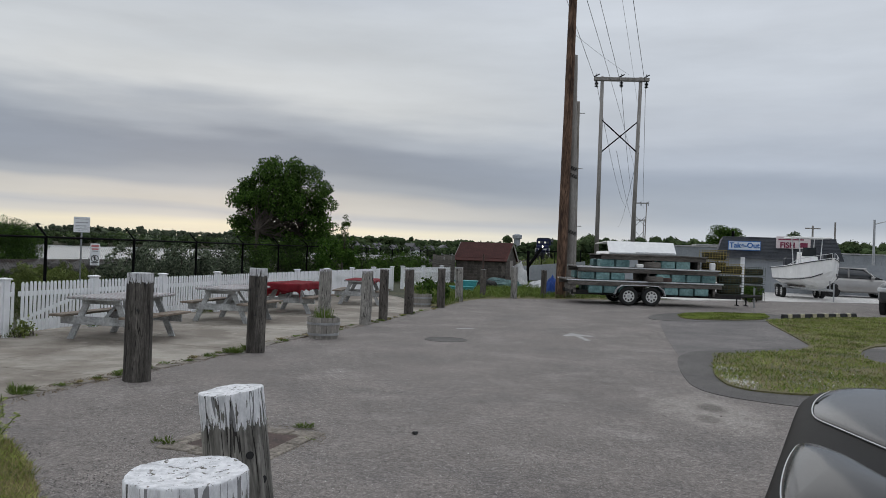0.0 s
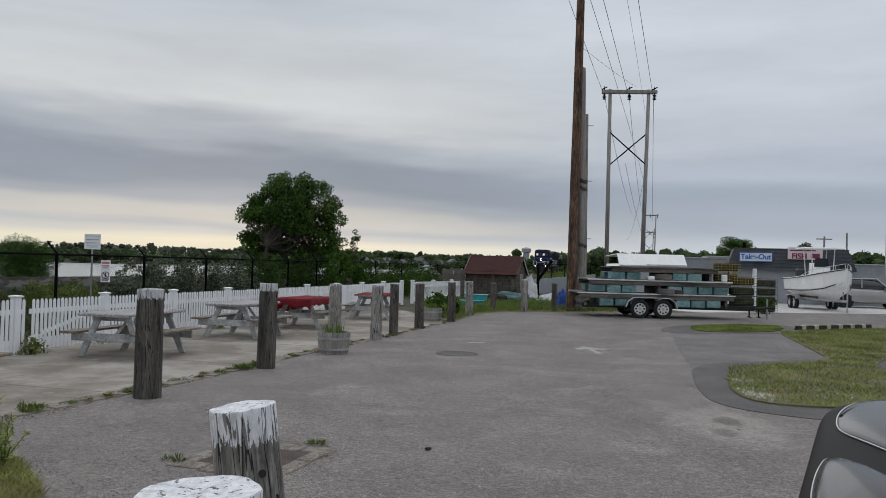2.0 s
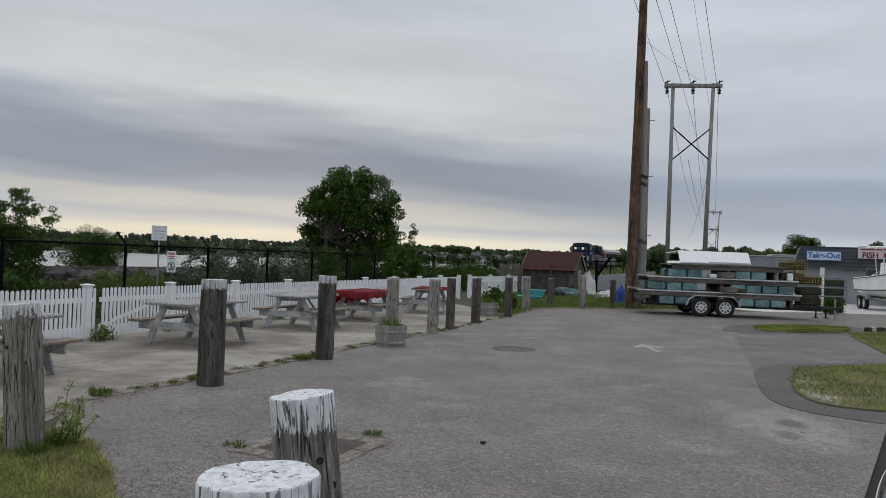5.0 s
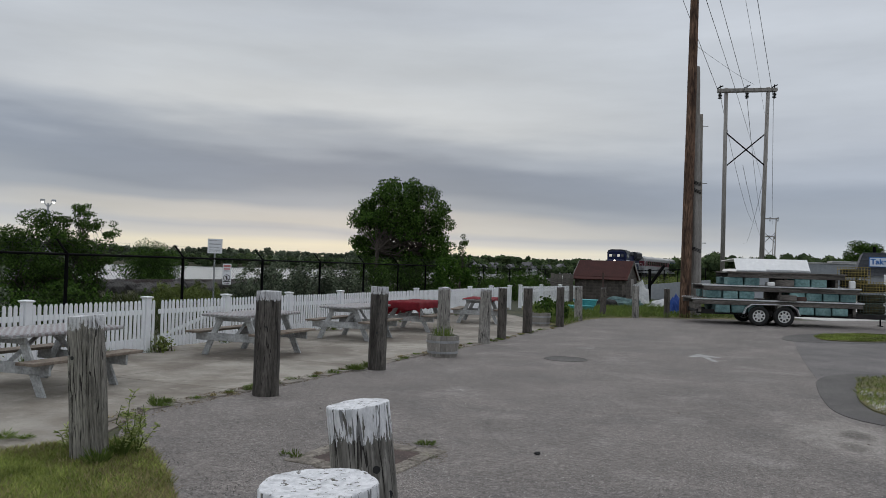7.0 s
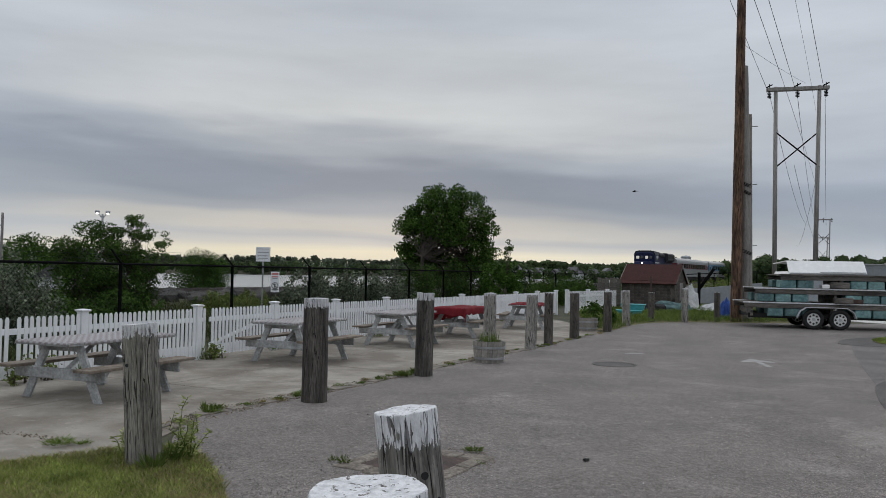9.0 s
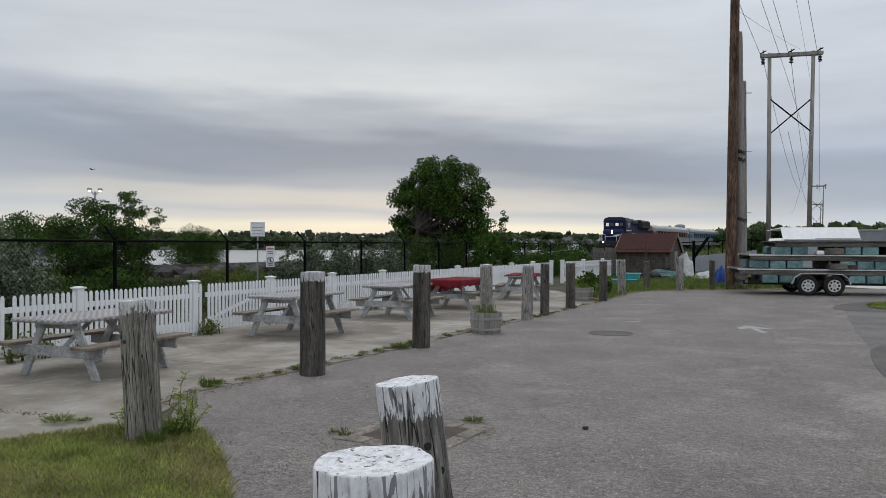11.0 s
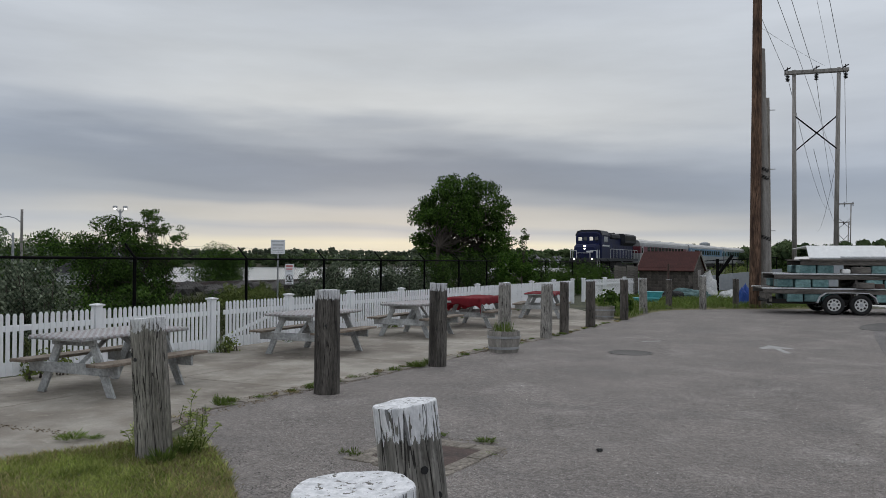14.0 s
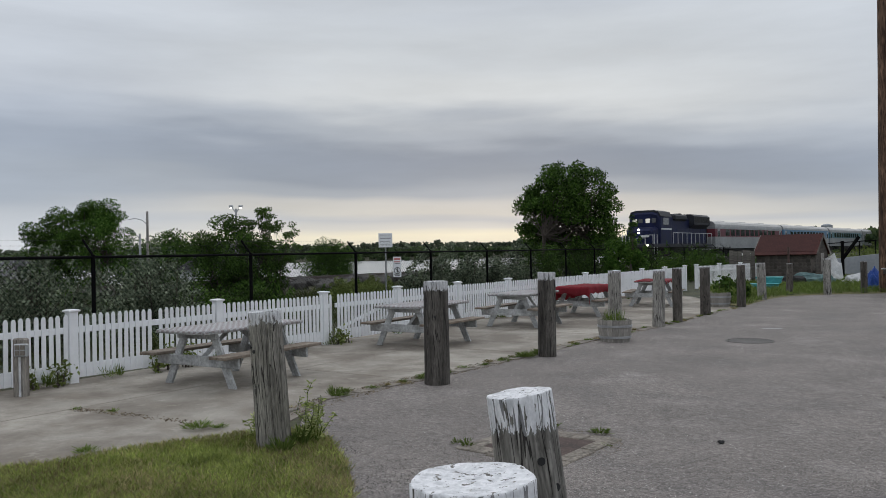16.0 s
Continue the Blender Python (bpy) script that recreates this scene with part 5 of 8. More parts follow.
# ---- trailer and its load of dock floats ----
M["tyre"] = surf("tyre", (0.012, 0.012, 0.012), (0.022, 0.022, 0.022), 6, 0.85, fine=60)
M["rim_white"] = surf("rim_white", (0.55, 0.55, 0.54), (0.66, 0.66, 0.65), 6, 0.45, fine=40)
M["alu"] = surf("alu", (0.55, 0.56, 0.57), (0.72, 0.73, 0.74), 2, 0.4, metal=0.35, fine=20, speck=0.15)
M["dock_wood"] = surf("dock_wood", (0.05, 0.045, 0.04), (0.17, 0.155, 0.14), 2, 0.9, fine=16, stretch=(0.4, 3, 3), speck=0.35, vary=0.2)
M["float_teal"] = surf("float_teal", (0.07, 0.145, 0.15), (0.19, 0.31, 0.305), 2.5, 0.7, fine=14, speck=0.3, vary=0.35)


def wheel(parent, x, y, r, w, rim="rim_white", axis_y=True, holes=8):
    """A tyre with a spoked rim; its axle runs along y (or x)."""
    turn = Matrix() if axis_y else Matrix.Rotation(math.pi / 2, 4, "Z")
    m = pose(x, y, r) @ turn
    bm = bmesh.new()
    n = 32
    prof = [(r * 0.62, -w / 2), (r * 0.93, -w / 2), (r, -w * 0.32), (r, w * 0.32), (r * 0.93, w / 2), (r * 0.62, w / 2)]
    loft(bm, [[Vector((q * math.cos(a), d, q * math.sin(a))) for q, d in prof] for a in [2 * math.pi * k / n for k in range(n + 1)]], cap=False)
    bmesh.ops.remove_doubles(bm, verts=bm.verts, dist=1e-4)
    wh = part("wheel", bm, "tyre", parent, m=m, smooth=True)
    bm = bmesh.new()
    for d in (-w * 0.36, w * 0.36):
        tube(bm, (0, d - 0.012, 0), (0, d + 0.012, 0), r * 0.64, seg=24)
    rm = part("rim", bm, rim, wh)
    for k in range(holes):
        a = 2 * math.pi * k / holes
        for d in (-1, 1):
            bm = bmesh.new()
            c = Vector((r * 0.42 * math.cos(a), d * w * 0.36, r * 0.42 * math.sin(a)))
            tube(bm, c, c + Vector((0, d * 0.016, 0)), r * 0.105, seg=8)
            part("rim_hole", bm, "dark", rm)
    bm = bmesh.new()
    tube(bm, (0, -w * 0.44, 0), (0, w * 0.44, 0), r * 0.16, seg=12)
    part("hub", bm, "galv", rm)
    return wh


def flatbed():
    th = thing("trailer", "tandem-axle flatbed trailer loaded with dock sections", "trailer", m=pose(0.15, 0, 0, 0, 0, 0))
    y0, y1 = 28.15, 30.2
    for y in (y0 + 0.1, y1 - 0.1):
        bm = bmesh.new()
        box(bm, (4.75, y - 0.04, 0.34), (10.9, y + 0.04, 0.5), bevel=0.01)
        part("frame_rail", bm, "under", th)
    for k in range(8):
        bm = bmesh.new()
        x = 4.8 + k * 0.82
        box(bm, (x, y0 + 0.14, 0.38), (x + 0.07, y1 - 0.14, 0.47))
        part("crossmember", bm, "under", th)
    for x in (6.76, 7.58):
        for y in (y0 - 0.12, y1 + 0.12):
            wheel(th, x, y, 0.335, 0.2)
    for y in (y0 - 0.12, y1 + 0.12):
        bm = bmesh.new()
        pts = [(6.25, 0.40), (6.33, 0.60), (6.52, 0.73), (7.17, 0.745), (7.82, 0.73), (8.01, 0.60), (8.09, 0.40)]
        ring = [(x, z) for x, z in pts] + [(x * 1.0 + (7.17 - x) * 0.02, z - 0.02) for x, z in reversed(pts)]
        prism(bm, ring, y - 0.13, y + 0.13)
        part("fender", bm, "alu", th)
    bm = bmesh.new()
    tube(bm, (10.8, y0 + 0.15, 0.42), (12.0, 29.2, 0.44), 0.05, seg=6)
    tube(bm, (10.8, y1 - 0.15, 0.42), (12.0, 29.2, 0.44), 0.05, seg=6)
    part("drawbar", bm, "under", th)
    bm = bmesh.new()
    tube(bm, (11.75, 29.2, 0.0), (11.75, 29.2, 0.75), 0.035, seg=8)
    part("jack", bm, "galv", th)
    return th


flatbed()


def dock_section(x0, x1, z, rail_mat, floats, seed):
    """One floating dock section laid flat: deck frame over a row of floats. z is the top of the rail."""
    th = thing("dock_section", "stacked wooden floating dock section with teal floats", "dock section", group="dock sections on the trailer")
    rnd = random.Random(seed)
    ya, yb = 28.05, 30.25
    for y, s in ((ya, -1), (yb, 1)):
        bm = bmesh.new()
        box(bm, (x0, y - 0.03, z - 0.045), (x1, y + 0.03, z), bevel=0.006)
        part("edge_rail", bm, rail_mat, th)
        bm = bmesh.new()
        box(bm, (x0 + 0.05, y + 0.03 * 1 - 0.02, z - 0.20), (x1 - 0.05, y + 0.05, z - 0.047), bevel=0.006)
        part("side_beam", bm, "dock_wood", th)
    for k in range(int((x1 - x0) / 0.16)):
        bm = bmesh.new()
        x = x0 + 0.03 + k * 0.16
        box(bm, (x, ya + 0.05, z - 0.045), (x + 0.14, yb - 0.05, z - 0.01))
        part("deck_board", bm, "dock_wood", th)
    for fx0, fx1, mat in floats:
        for ys in (ya + 0.02, yb - 0.75):
            bm = bmesh.new()
            dz = rnd.uniform(-0.01, 0.01)
            box(bm, (fx0, ys, z - 0.47 + dz), (fx1, ys + 0.7, z - 0.205), bevel=0.025)
            part("float", bm, mat, th)
    for x in (x0 + 0.3, (x0 + x1) / 2, x1 - 0.3):
        bm = bmesh.new()
        box(bm, (x - 0.04, ya + 0.06, z - 0.48), (x + 0.04, yb - 0.06, z - 0.2))
        part("cross_beam", bm, "dock_wood", th)


def row(x0, x1, step, skip=()):
    out, k, x = [], 0, x0
    while x + step * 0.9 < x1:
        if k not in skip:
            out.append((x + 0.02, x + step - 0.03, "float_teal"))
        x += step
        k += 1
    return out


dock_section(4.70, 10.32, 0.88, "alu", row(5.48, 10.1, 0.545, (3, 4)), 1)
dock_section(5.05, 10.21, 1.36, "alu", row(5.18, 10.05, 0.545, (3, 4)), 2)
dock_section(5.86, 9.74, 1.83, "dock_wood", row(5.88, 9.55, 0.545, (2, 3)), 3)
for x0, x1, y0, z in ((6.35, 8.75, 28.6, 1.85), (7.25, 8.65, 28.4, 1.89)):
    bm = bmesh.new()
    box(bm, (x0, y0, z), (x1, y0 + 0.14, z + 0.04), bevel=0.006)
    tagged(part("plank", bm, "alu"), "loose pale plank lying on the stacked docks", "plank", group="loose planks")
M["trap_green"] = surf("trap_green", (0.03, 0.05, 0.04), (0.06, 0.085, 0.065), 3, 0.7, fine=30)
M["trap_net"] = surf("trap_net", (0.025, 0.026, 0.018), (0.075, 0.065, 0.03), 9, 0.9, fine=40, speck=0.6)
M["trap_yellow"] = surf("trap_yellow", (0.20, 0.15, 0.035), (0.34, 0.26, 0.07), 3, 0.7, fine=30)


def lobster_trap(m, mat, label):
    """A wire crate with a mesh of bars and two hoops of netting inside."""
    th = thing("lobster_trap", label, "crate", m=m, group="lobster traps")
    lx, ly, lz = 0.9, 0.52, 0.36
    bm = bmesh.new()
    for k in range(10):
        x = lx * k / 9
        for a, b in (((x, 0, 0), (x, 0, lz)), ((x, ly, 0), (x, ly, lz)), ((x, 0, lz), (x, ly, lz)), ((x, 0, 0), (x, ly, 0))):
            tube(bm, a, b, 0.006, seg=4, caps=False)
    for k in range(5):
        z = lz * k / 4
        for a, b in (((0, 0, z), (lx, 0, z)), ((0, ly, z), (lx, ly, z)), ((0, 0, z), (0, ly, z)), ((lx, 0, z), (lx, ly, z))):
            tube(bm, a, b, 0.006, seg=4, caps=False)
    part("wire_frame", bm, mat, th)
    bm = bmesh.new()
    box(bm, (0.05, 0.05, 0.02), (lx - 0.05, ly - 0.05, lz - 0.06), bevel=0.05)
    part("netting", bm, "trap_net", th)
    return th


for k, (x, z) in enumerate(((9.75, 1.36), (9.75, 1.73), (9.2, 1.84))):
    if k < 2:
        lobster_trap(pose(x, 28.5, z), "trap_yellow", "yellow wire lobster trap on top of the load")
for k in range(3):
    lobster_trap(pose(10.3, 28.4, 0.5 + k * 0.37), "trap_green" if k < 2 else "trap_yellow", "weathered wire lobster trap stacked on the trailer")
for k in range(4):
    lobster_trap(pose(13.6, 34.6, k * 0.37), "trap_green", "dark green wire lobster trap in a stack")
lobster_trap(pose(12.9, 35.3, 0.0), "trap_yellow", "yellow wire lobster trap beside the stack")
lobster_trap(pose(12.9, 35.3, 0.37), "trap_green", "dark green wire lobster trap in a stack")


for x, y, z, s, mt, lb in ((9.93, 28.12, 1.36, (0.09, 0.09, 0.26), "gelcoat", "white plastic jug standing on the stacked docks"), (7.75, 28.2, 1.36, (0.30, 0.2, 0.22), "dock_wood", "weathered crate wedged between the dock sections"),
                           (7.3, 28.15, 1.36, (0.12, 0.2, 0.14), "gelcoat", "white foam block wedged between the dock sections"), (7.85, 28.1, 0.87, (0.28, 0.2, 0.20), "dock_wood", "weathered crate wedged between the dock sections"), (8.3, 28.2, 0.87, (0.16, 0.2, 0.16), "rust", "rusty tin wedged between the dock sections")):
    th = thing("jug" if "jug" in lb else "crate", lb, "jug" if "jug" in lb else "crate", m=pose(x, y, z))
    bm = bmesh.new()
    box(bm, (-s[0], -s[1], 0), (s[0], s[1], s[2]), bevel=0.03)
    part("body", bm, mt, th)
    bm = bmesh.new()
    tube(bm, (0, 0, s[2]), (0, 0, s[2] + 0.04), 0.03, seg=8)
    part("cap", bm, "dark", th)


def pvc_post():
    th = thing("marker_post", "white plastic marker pipe on a black steel stand", "post", m=pose(11.84, 30.3, 0))
    bm = bmesh.new()
    tube(bm, (0, 0, 0.34), (0, 0, 1.88), 0.075, seg=16)
    part("pipe", bm, "white_vinyl", th)
    bm = bmesh.new()
    for s in (-1, 1):
        box(bm, (s * 0.18 - 0.02, -0.2, 0), (s * 0.18 + 0.02, 0.2, 0.03))
        box(bm, (s * 0.18 - 0.02, -0.02, 0), (s * 0.18 + 0.02, 0.02, 0.36))
    box(bm, (-0.2, -0.02, 0.3), (0.2, 0.02, 0.35))
    part("stand", bm, "black_metal", th)


pvc_post()
M["bar_yellow"] = surf("bar_yellow", (0.34, 0.31, 0.20), (0.50, 0.46, 0.32), 4, 0.7, fine=30)
kerb = thing("parking_kerb", "black parking kerb with worn yellow stripes", "kerb", m=pose(10.55, 23.55, 0.03, 0, 0, math.degrees(math.atan2(1.75, 3.1))))
bm = bmesh.new()
prism(bm, [(-0.08, 0), (0.08, 0), (0.055, 0.13), (-0.055, 0.13)][::-1], 0, 3.55, Matrix.Rotation(-math.pi / 2, 4, "Z"))
part("block", bm, "dark", kerb)
for k in range(6):
    bm = bmesh.new()
    box(bm, (0.2 + k * 0.58, -0.084, 0.02), (0.38 + k * 0.58, 0.084, 0.134), Matrix.Shear("XZ", 4, (0.6, 0.0)))
    part("stripe", bm, "bar_yellow", kerb)


# ---- take-out building ----
M["blue_letter"] = surf("blue_letter", (0.02, 0.10, 0.32), (0.03, 0.14, 0.40), 3, 0.5)
M["red_letter"] = surf("red_letter", (0.16, 0.02, 0.05), (0.22, 0.03, 0.07), 3, 0.5)
M["sign_pale"] = surf("sign_pale", (0.52, 0.58, 0.64), (0.60, 0.66, 0.72), 2, 0.5, fine=20, speck=0.05)
M["sign_pink"] = surf("sign_pink", (0.58, 0.50, 0.50), (0.66, 0.58, 0.58), 2, 0.5, fine=20, speck=0.05)


def lettering(text, size, m, mat, parent, bold=0.004):
    cu = bpy.data.curves.new("lettering", "FONT")
    cu.body, cu.size, cu.extrude, cu.offset = text, size, 0.01, bold
    cu.align_x, cu.align_y = "CENTER", "CENTER"
    ob = new("lettering", cu)
    me = bpy.data.meshes.new_from_object(ob.evaluated_get(bpy.context.evaluated_depsgraph_get()))
    bpy.data.objects.remove(ob)
    o = new("lettering", me)
    me.materials.clear()
    me.materials.append(M[mat])
    o.parent = parent
    o.matrix_basis = m
    return o


def takeout():
    th = thing("building", "low grey take-out building with a dark mansard roof", "building", m=pose(16.6, 46.2, 0, 0, 0, -18))
    W, D, h = 6.2, 7.0, 1.95

    def blk(name, lo, hi, mat, parent=th, bev=0.0, m=None):
        bm = bmesh.new()
        box(bm, lo, hi, bevel=bev)
        return part(name, bm, mat, parent, m=m)

    wl = blk("wall", (0, 0, 0), (W, D, h), "grey_wall")
    b0 = None
    bm = bmesh.new()
    box(bm, (-0.022, -0.03, 0.0), (0.022, 0.0, h))
    for k in range(25):
        m = pose(0.12 + k * 0.24, 0, 0)
        if b0 is None:
            b0 = part("batten", bm, "grey_wall", wl, m=m)
        else:
            linked(b0, m)
    bm = bmesh.new()
    loft(bm, [[Vector((-e, -e, z)), Vector((W + e, -e, z)), Vector((W + e, D + e, z)), Vector((-e, D + e, z))] for e, z in ((0.3, h - 0.05), (0.28, h + 0.06), (-0.1, 3.16), (-0.3, 3.16), (-0.35, 3.0))])
    rf = part("roof", bm, "slate", th)
    for k in range(6):
        z = 2.1 + k * 0.2
        e = 0.30 - k * 0.068
        blk("shingle_course", (-e, -e - 0.012, z), (W + e, -e + 0.02, z + 0.03), "slate", rf)
    sg = blk("sign", (0.4, -0.44, 2.40), (2.1, -0.36, 2.86), "sign_pale", th)
    blk("sign_border", (0.36, -0.42, 2.36), (2.14, -0.35, 2.90), "blue_letter", th)
    lettering("Take-Out", 0.41, pose(1.25, -0.445, 2.64, 90), "blue_letter", sg, 0.012)
    sg = blk("sign", (2.95, -0.34, 2.55), (4.75, -0.26, 3.22), "sign_pink", th)
    lettering("FISH", 0.42, pose(3.55, -0.35, 2.72, 90), "red_letter", sg, 0.014)
    for x0, x1, z0, z1 in ((3.05, 4.4, 3.02, 3.09), (4.15, 4.6, 2.62, 2.88)):
        blk("marking", (x0, -0.35, z0), (x1, -0.338, z1), "red_letter", sg)
    bm = bmesh.new()
    tube(bm, (0.65, 0.6, 3.1), (0.65, 0.6, 3.5), 0.08, seg=8)
    part("roof_pipe", bm, "black_metal", th)
    blk("wall_lamp", (5.6, -0.5, 2.05), (5.85, -0.32, 2.35), "dark", th)
    blk("extension", (W, 1.0, 0), (W + 7, D, 1.75), "grey_wall", th)


takeout()
tent = thing("canopy_tent", "long white fabric boat shelter with a low gable", "shelter", m=pose(10.45, 48.0, 0))
bm = bmesh.new()
prism(bm, [(-0.35, 1.2), (0.0, 2.08), (0.0, 0.0), (-0.4, 0.0)], 0, 4)
part("end_flap", bm, "gelcoat", tent)
bm = bmesh.new()
box(bm, (0, 0, 0), (3.9, 4, 2.06))
part("side_wall", bm, "grey_wall", tent)
bm = bmesh.new()
loft(bm, [[Vector((x, -0.2, 2.02)), Vector((x, 0.5, 2.70)), Vector((x, 4.2, 2.60)), Vector((x, 4.2, 2.55)), Vector((x, 0.5, 2.65)), Vector((x, -0.2, 1.98))] for x in (-0.1, 4.0)])
part("roof", bm, "gelcoat", tent)
for x, y, w, d, h, mt, lb in ((25.5, 95, 7.5, 4, 3.35, "grey_wall", "grey storage container in the distance"), (31.5, 97, 6.5, 4, 3.6, "trap_green", "faded green storage container in the distance"), (44, 92, 9, 5, 3.0, "grey_wall", "low grey storage building in the distance")):
    th = thing("container", lb, "container", m=pose(x, y, 0, 0, 0, -10))
    bm = bmesh.new()
    box(bm, (0, 0, 0), (w, d, h), bevel=0.05)
    bd = part("body", bm, mt, th)
    bm = bmesh.new()
    box(bm, (-0.08, -0.08, h - 0.12), (w + 0.08, d + 0.08, h + 0.06), bevel=0.03)
    part("roof", bm, "coach_roof", th)
    for k in range(int(w / 0.6)):
        bm = bmesh.new()
        box(bm, (0.3 + k * 0.6, -0.05, 0.1), (0.45 + k * 0.6, 0, h - 0.15))
        part("rib", bm, mt, bd)


# ---- boat on its trailer ----
M["boat_dark"] = surf("boat_dark", (0.02, 0.022, 0.03), (0.035, 0.038, 0.045), 2, 0.5)


def boat():
    th = thing("boat", "white centre-console fishing boat on a trailer", "boat", m=pose(18.3, 38.6, 0.12, 0, 0, -4) @ Matrix.Diagonal((0.9, 0.85, 0.92, 1)))
    # bow towards -y; stations from transom to stem
    st = [(2.9, 1.12, 0.42, 1.52), (1.6, 1.16, 0.40, 1.56), (0.2, 1.15, 0.38, 1.63), (-1.1, 1.02, 0.40, 1.75), (-2.1, 0.74, 0.50, 1.88), (-2.8, 0.38, 0.78, 1.99), (-3.25, 0.06, 1.25, 2.07)]
    rings, deck = [], []
    for y, w, keel, sheer in st:
        ch = keel + (sheer - keel) * 0.38
        half = [(0, keel), (w * 0.55, keel + (ch - keel) * 0.55), (w * 0.86, ch), (w * 0.93, ch + 0.08), (w, sheer - 0.12), (w * 1.03, sheer - 0.05), (w * 1.0, sheer)]
        rings.append([Vector((x, y, z)) for x, z in half] + [Vector((-x, y, z)) for x, z in half[:0:-1]])
    bm = bmesh.new()
    loft(bm, rings)
    hull = part("hull", bm, "gelcoat", th, smooth=False)
    bm = bmesh.new()
    for s in (-1, 1):
        pts = [Vector((s * w * 1.035, y, sh - 0.055)) for y, w, k, sh in st]
        for a, b in zip(pts, pts[1:]):
            tube(bm, a, b, 0.03, seg=6)
    part("rub_rail", bm, "boat_dark", hull)
    bm = bmesh.new()
    for s in (-1, 1):
        pts = [Vector((s * (w * 0.90 + 0.012), y, k + (sh - k) * 0.38 + 0.02)) for y, w, k, sh in st[:-1]]
        for a, b in zip(pts, pts[1:]):
            tube(bm, a, b, 0.028, seg=6)
    part("boot_stripe", bm, "boat_dark", hull)
    bm = bmesh.new()
    loft(bm, [[Vector((-0.42, y0, 1.5)), Vector((0.42, y0, 1.5)), Vector((w, y1, z)), Vector((-w, y1, z))] for y0, y1, w, z in ((0.0, 0.0, 0.42, 2.1),)] + [[Vector((-0.42, 0.9, 1.5)), Vector((0.42, 0.9, 1.5)), Vector((0.40, 0.85, 2.35)), Vector((-0.40, 0.85, 2.35))]])
    part("console", bm, "gelcoat", th)
    bm = bmesh.new()
    prism(bm, [(-0.40, 2.1), (0.40, 2.1), (0.34, 2.6), (-0.34, 2.6)], 0.12, 0.14)
    part("windscreen", bm, "glass", th)
    bm = bmesh.new()
    box(bm, (-0.95, -0.6, 3.08), (0.95, 1.5, 3.17), bevel=0.04)
    part("t_top", bm, "gelcoat", th)
    for sx in (-1, 1):
        for y in (-0.1, 1.05):
            bm = bmesh.new()
            tube(bm, (sx * 0.5, y, 1.45), (sx * 0.62, y + 0.05, 3.1), 0.028, seg=8)
            part("t_top_leg", bm, "rail_white", th)
        bm = bmesh.new()
        pts = [Vector((sx * w * 0.95, y, sh + (0.0 if i == 0 else 0.22))) for i, (y, w, k, sh) in enumerate(st[2:])]
        for a, b in zip(pts, pts[1:]):
            tube(bm, a, b, 0.016, seg=6)
        for p in pts[1:]:
            tube(bm, p, p - Vector((0, 0, 0.24)), 0.014, seg=6)
        part("bow_rail", bm, "rail_white", th)
    bm = bmesh.new()
    box(bm, (-0.3, 2.95, 0.6), (0.3, 3.45, 2.05), bevel=0.08)
    part("outboard_motor", bm, "boat_dark", th)
    # its trailer
    tr = thing("boat_trailer", "galvanised boat trailer carrying the fishing boat", "trailer", m=pose(18.3, 38.6, 0, 0, 0, -4) @ Matrix.Diagonal((0.9, 0.85, 1, 1)))
    for s in (-1, 1):
        bm = bmesh.new()
        tube(bm, (s * 0.75, 2.7, 0.5), (s * 0.55, -1.2, 0.5), 0.05, seg=4)
        tube(bm, (s * 0.55, -1.2, 0.5), (0, -3.4, 0.52), 0.05, seg=4)
        part("frame_rail", bm, "galv", tr)
        bm = bmesh.new()
        box(bm, (s * 0.45 - 0.05, -0.6, 0.56), (s * 0.45 + 0.05, 2.6, 0.66))
        part("bunk", bm, "dock_wood", tr)
        for y in (1.0, 1.75):
            wheel(tr, s * 1.05, y, 0.31, 0.2, axis_y=False)
        bm = bmesh.new()
        prism(bm, [(0.6, 0.5), (0.7, 0.68), (1.38, 0.72), (2.05, 0.68), (2.15, 0.5), (2.1, 0.5), (2.0, 0.64), (1.38, 0.68), (0.75, 0.64), (0.65, 0.5)], s * 1.05 - 0.13, s * 1.05 + 0.13, Matrix(((0, 1, 0, 0), (1, 0, 0, 0), (0, 0, 1, 0), (0, 0, 0, 1))))
        part("fender", bm, "galv", tr)
    bm = bmesh.new()
    tube(bm, (0.12, -3.1, 0.0), (0.12, -3.1, 0.85), 0.04, seg=8)
    tube(bm, (0, -2.9, 0.5), (0, -2.85, 1.35), 0.035, seg=6)
    part("winch_post", bm, "galv", tr)


boat()


# ---- vehicles ----
M["silver_paint"] = surf("silver_paint", (0.30, 0.29, 0.28), (0.36, 0.35, 0.34), 0.6, 0.3, metal=0.5, fine=4, speck=0.04, coat=0.6)
M["grey_paint"] = surf("grey_paint", (0.045, 0.05, 0.055), (0.065, 0.07, 0.075), 0.6, 0.3, metal=0.3, fine=4, speck=0.04, coat=0.6)
M["black_paint"] = surf("black_paint", (0.012, 0.011, 0.011), (0.016, 0.015, 0.014), 0.6, 0.12, metal=0.0, fine=4, speck=0.04, spec=0.6, coat=1.0)
M["lamp_red"] = surf("lamp_red", (0.25, 0.01, 0.01), (0.32, 0.02, 0.02), 3, 0.2)
M["lamp_clear"] = surf("lamp_clear", (0.55, 0.56, 0.57), (0.65, 0.66, 0.67), 3, 0.12)


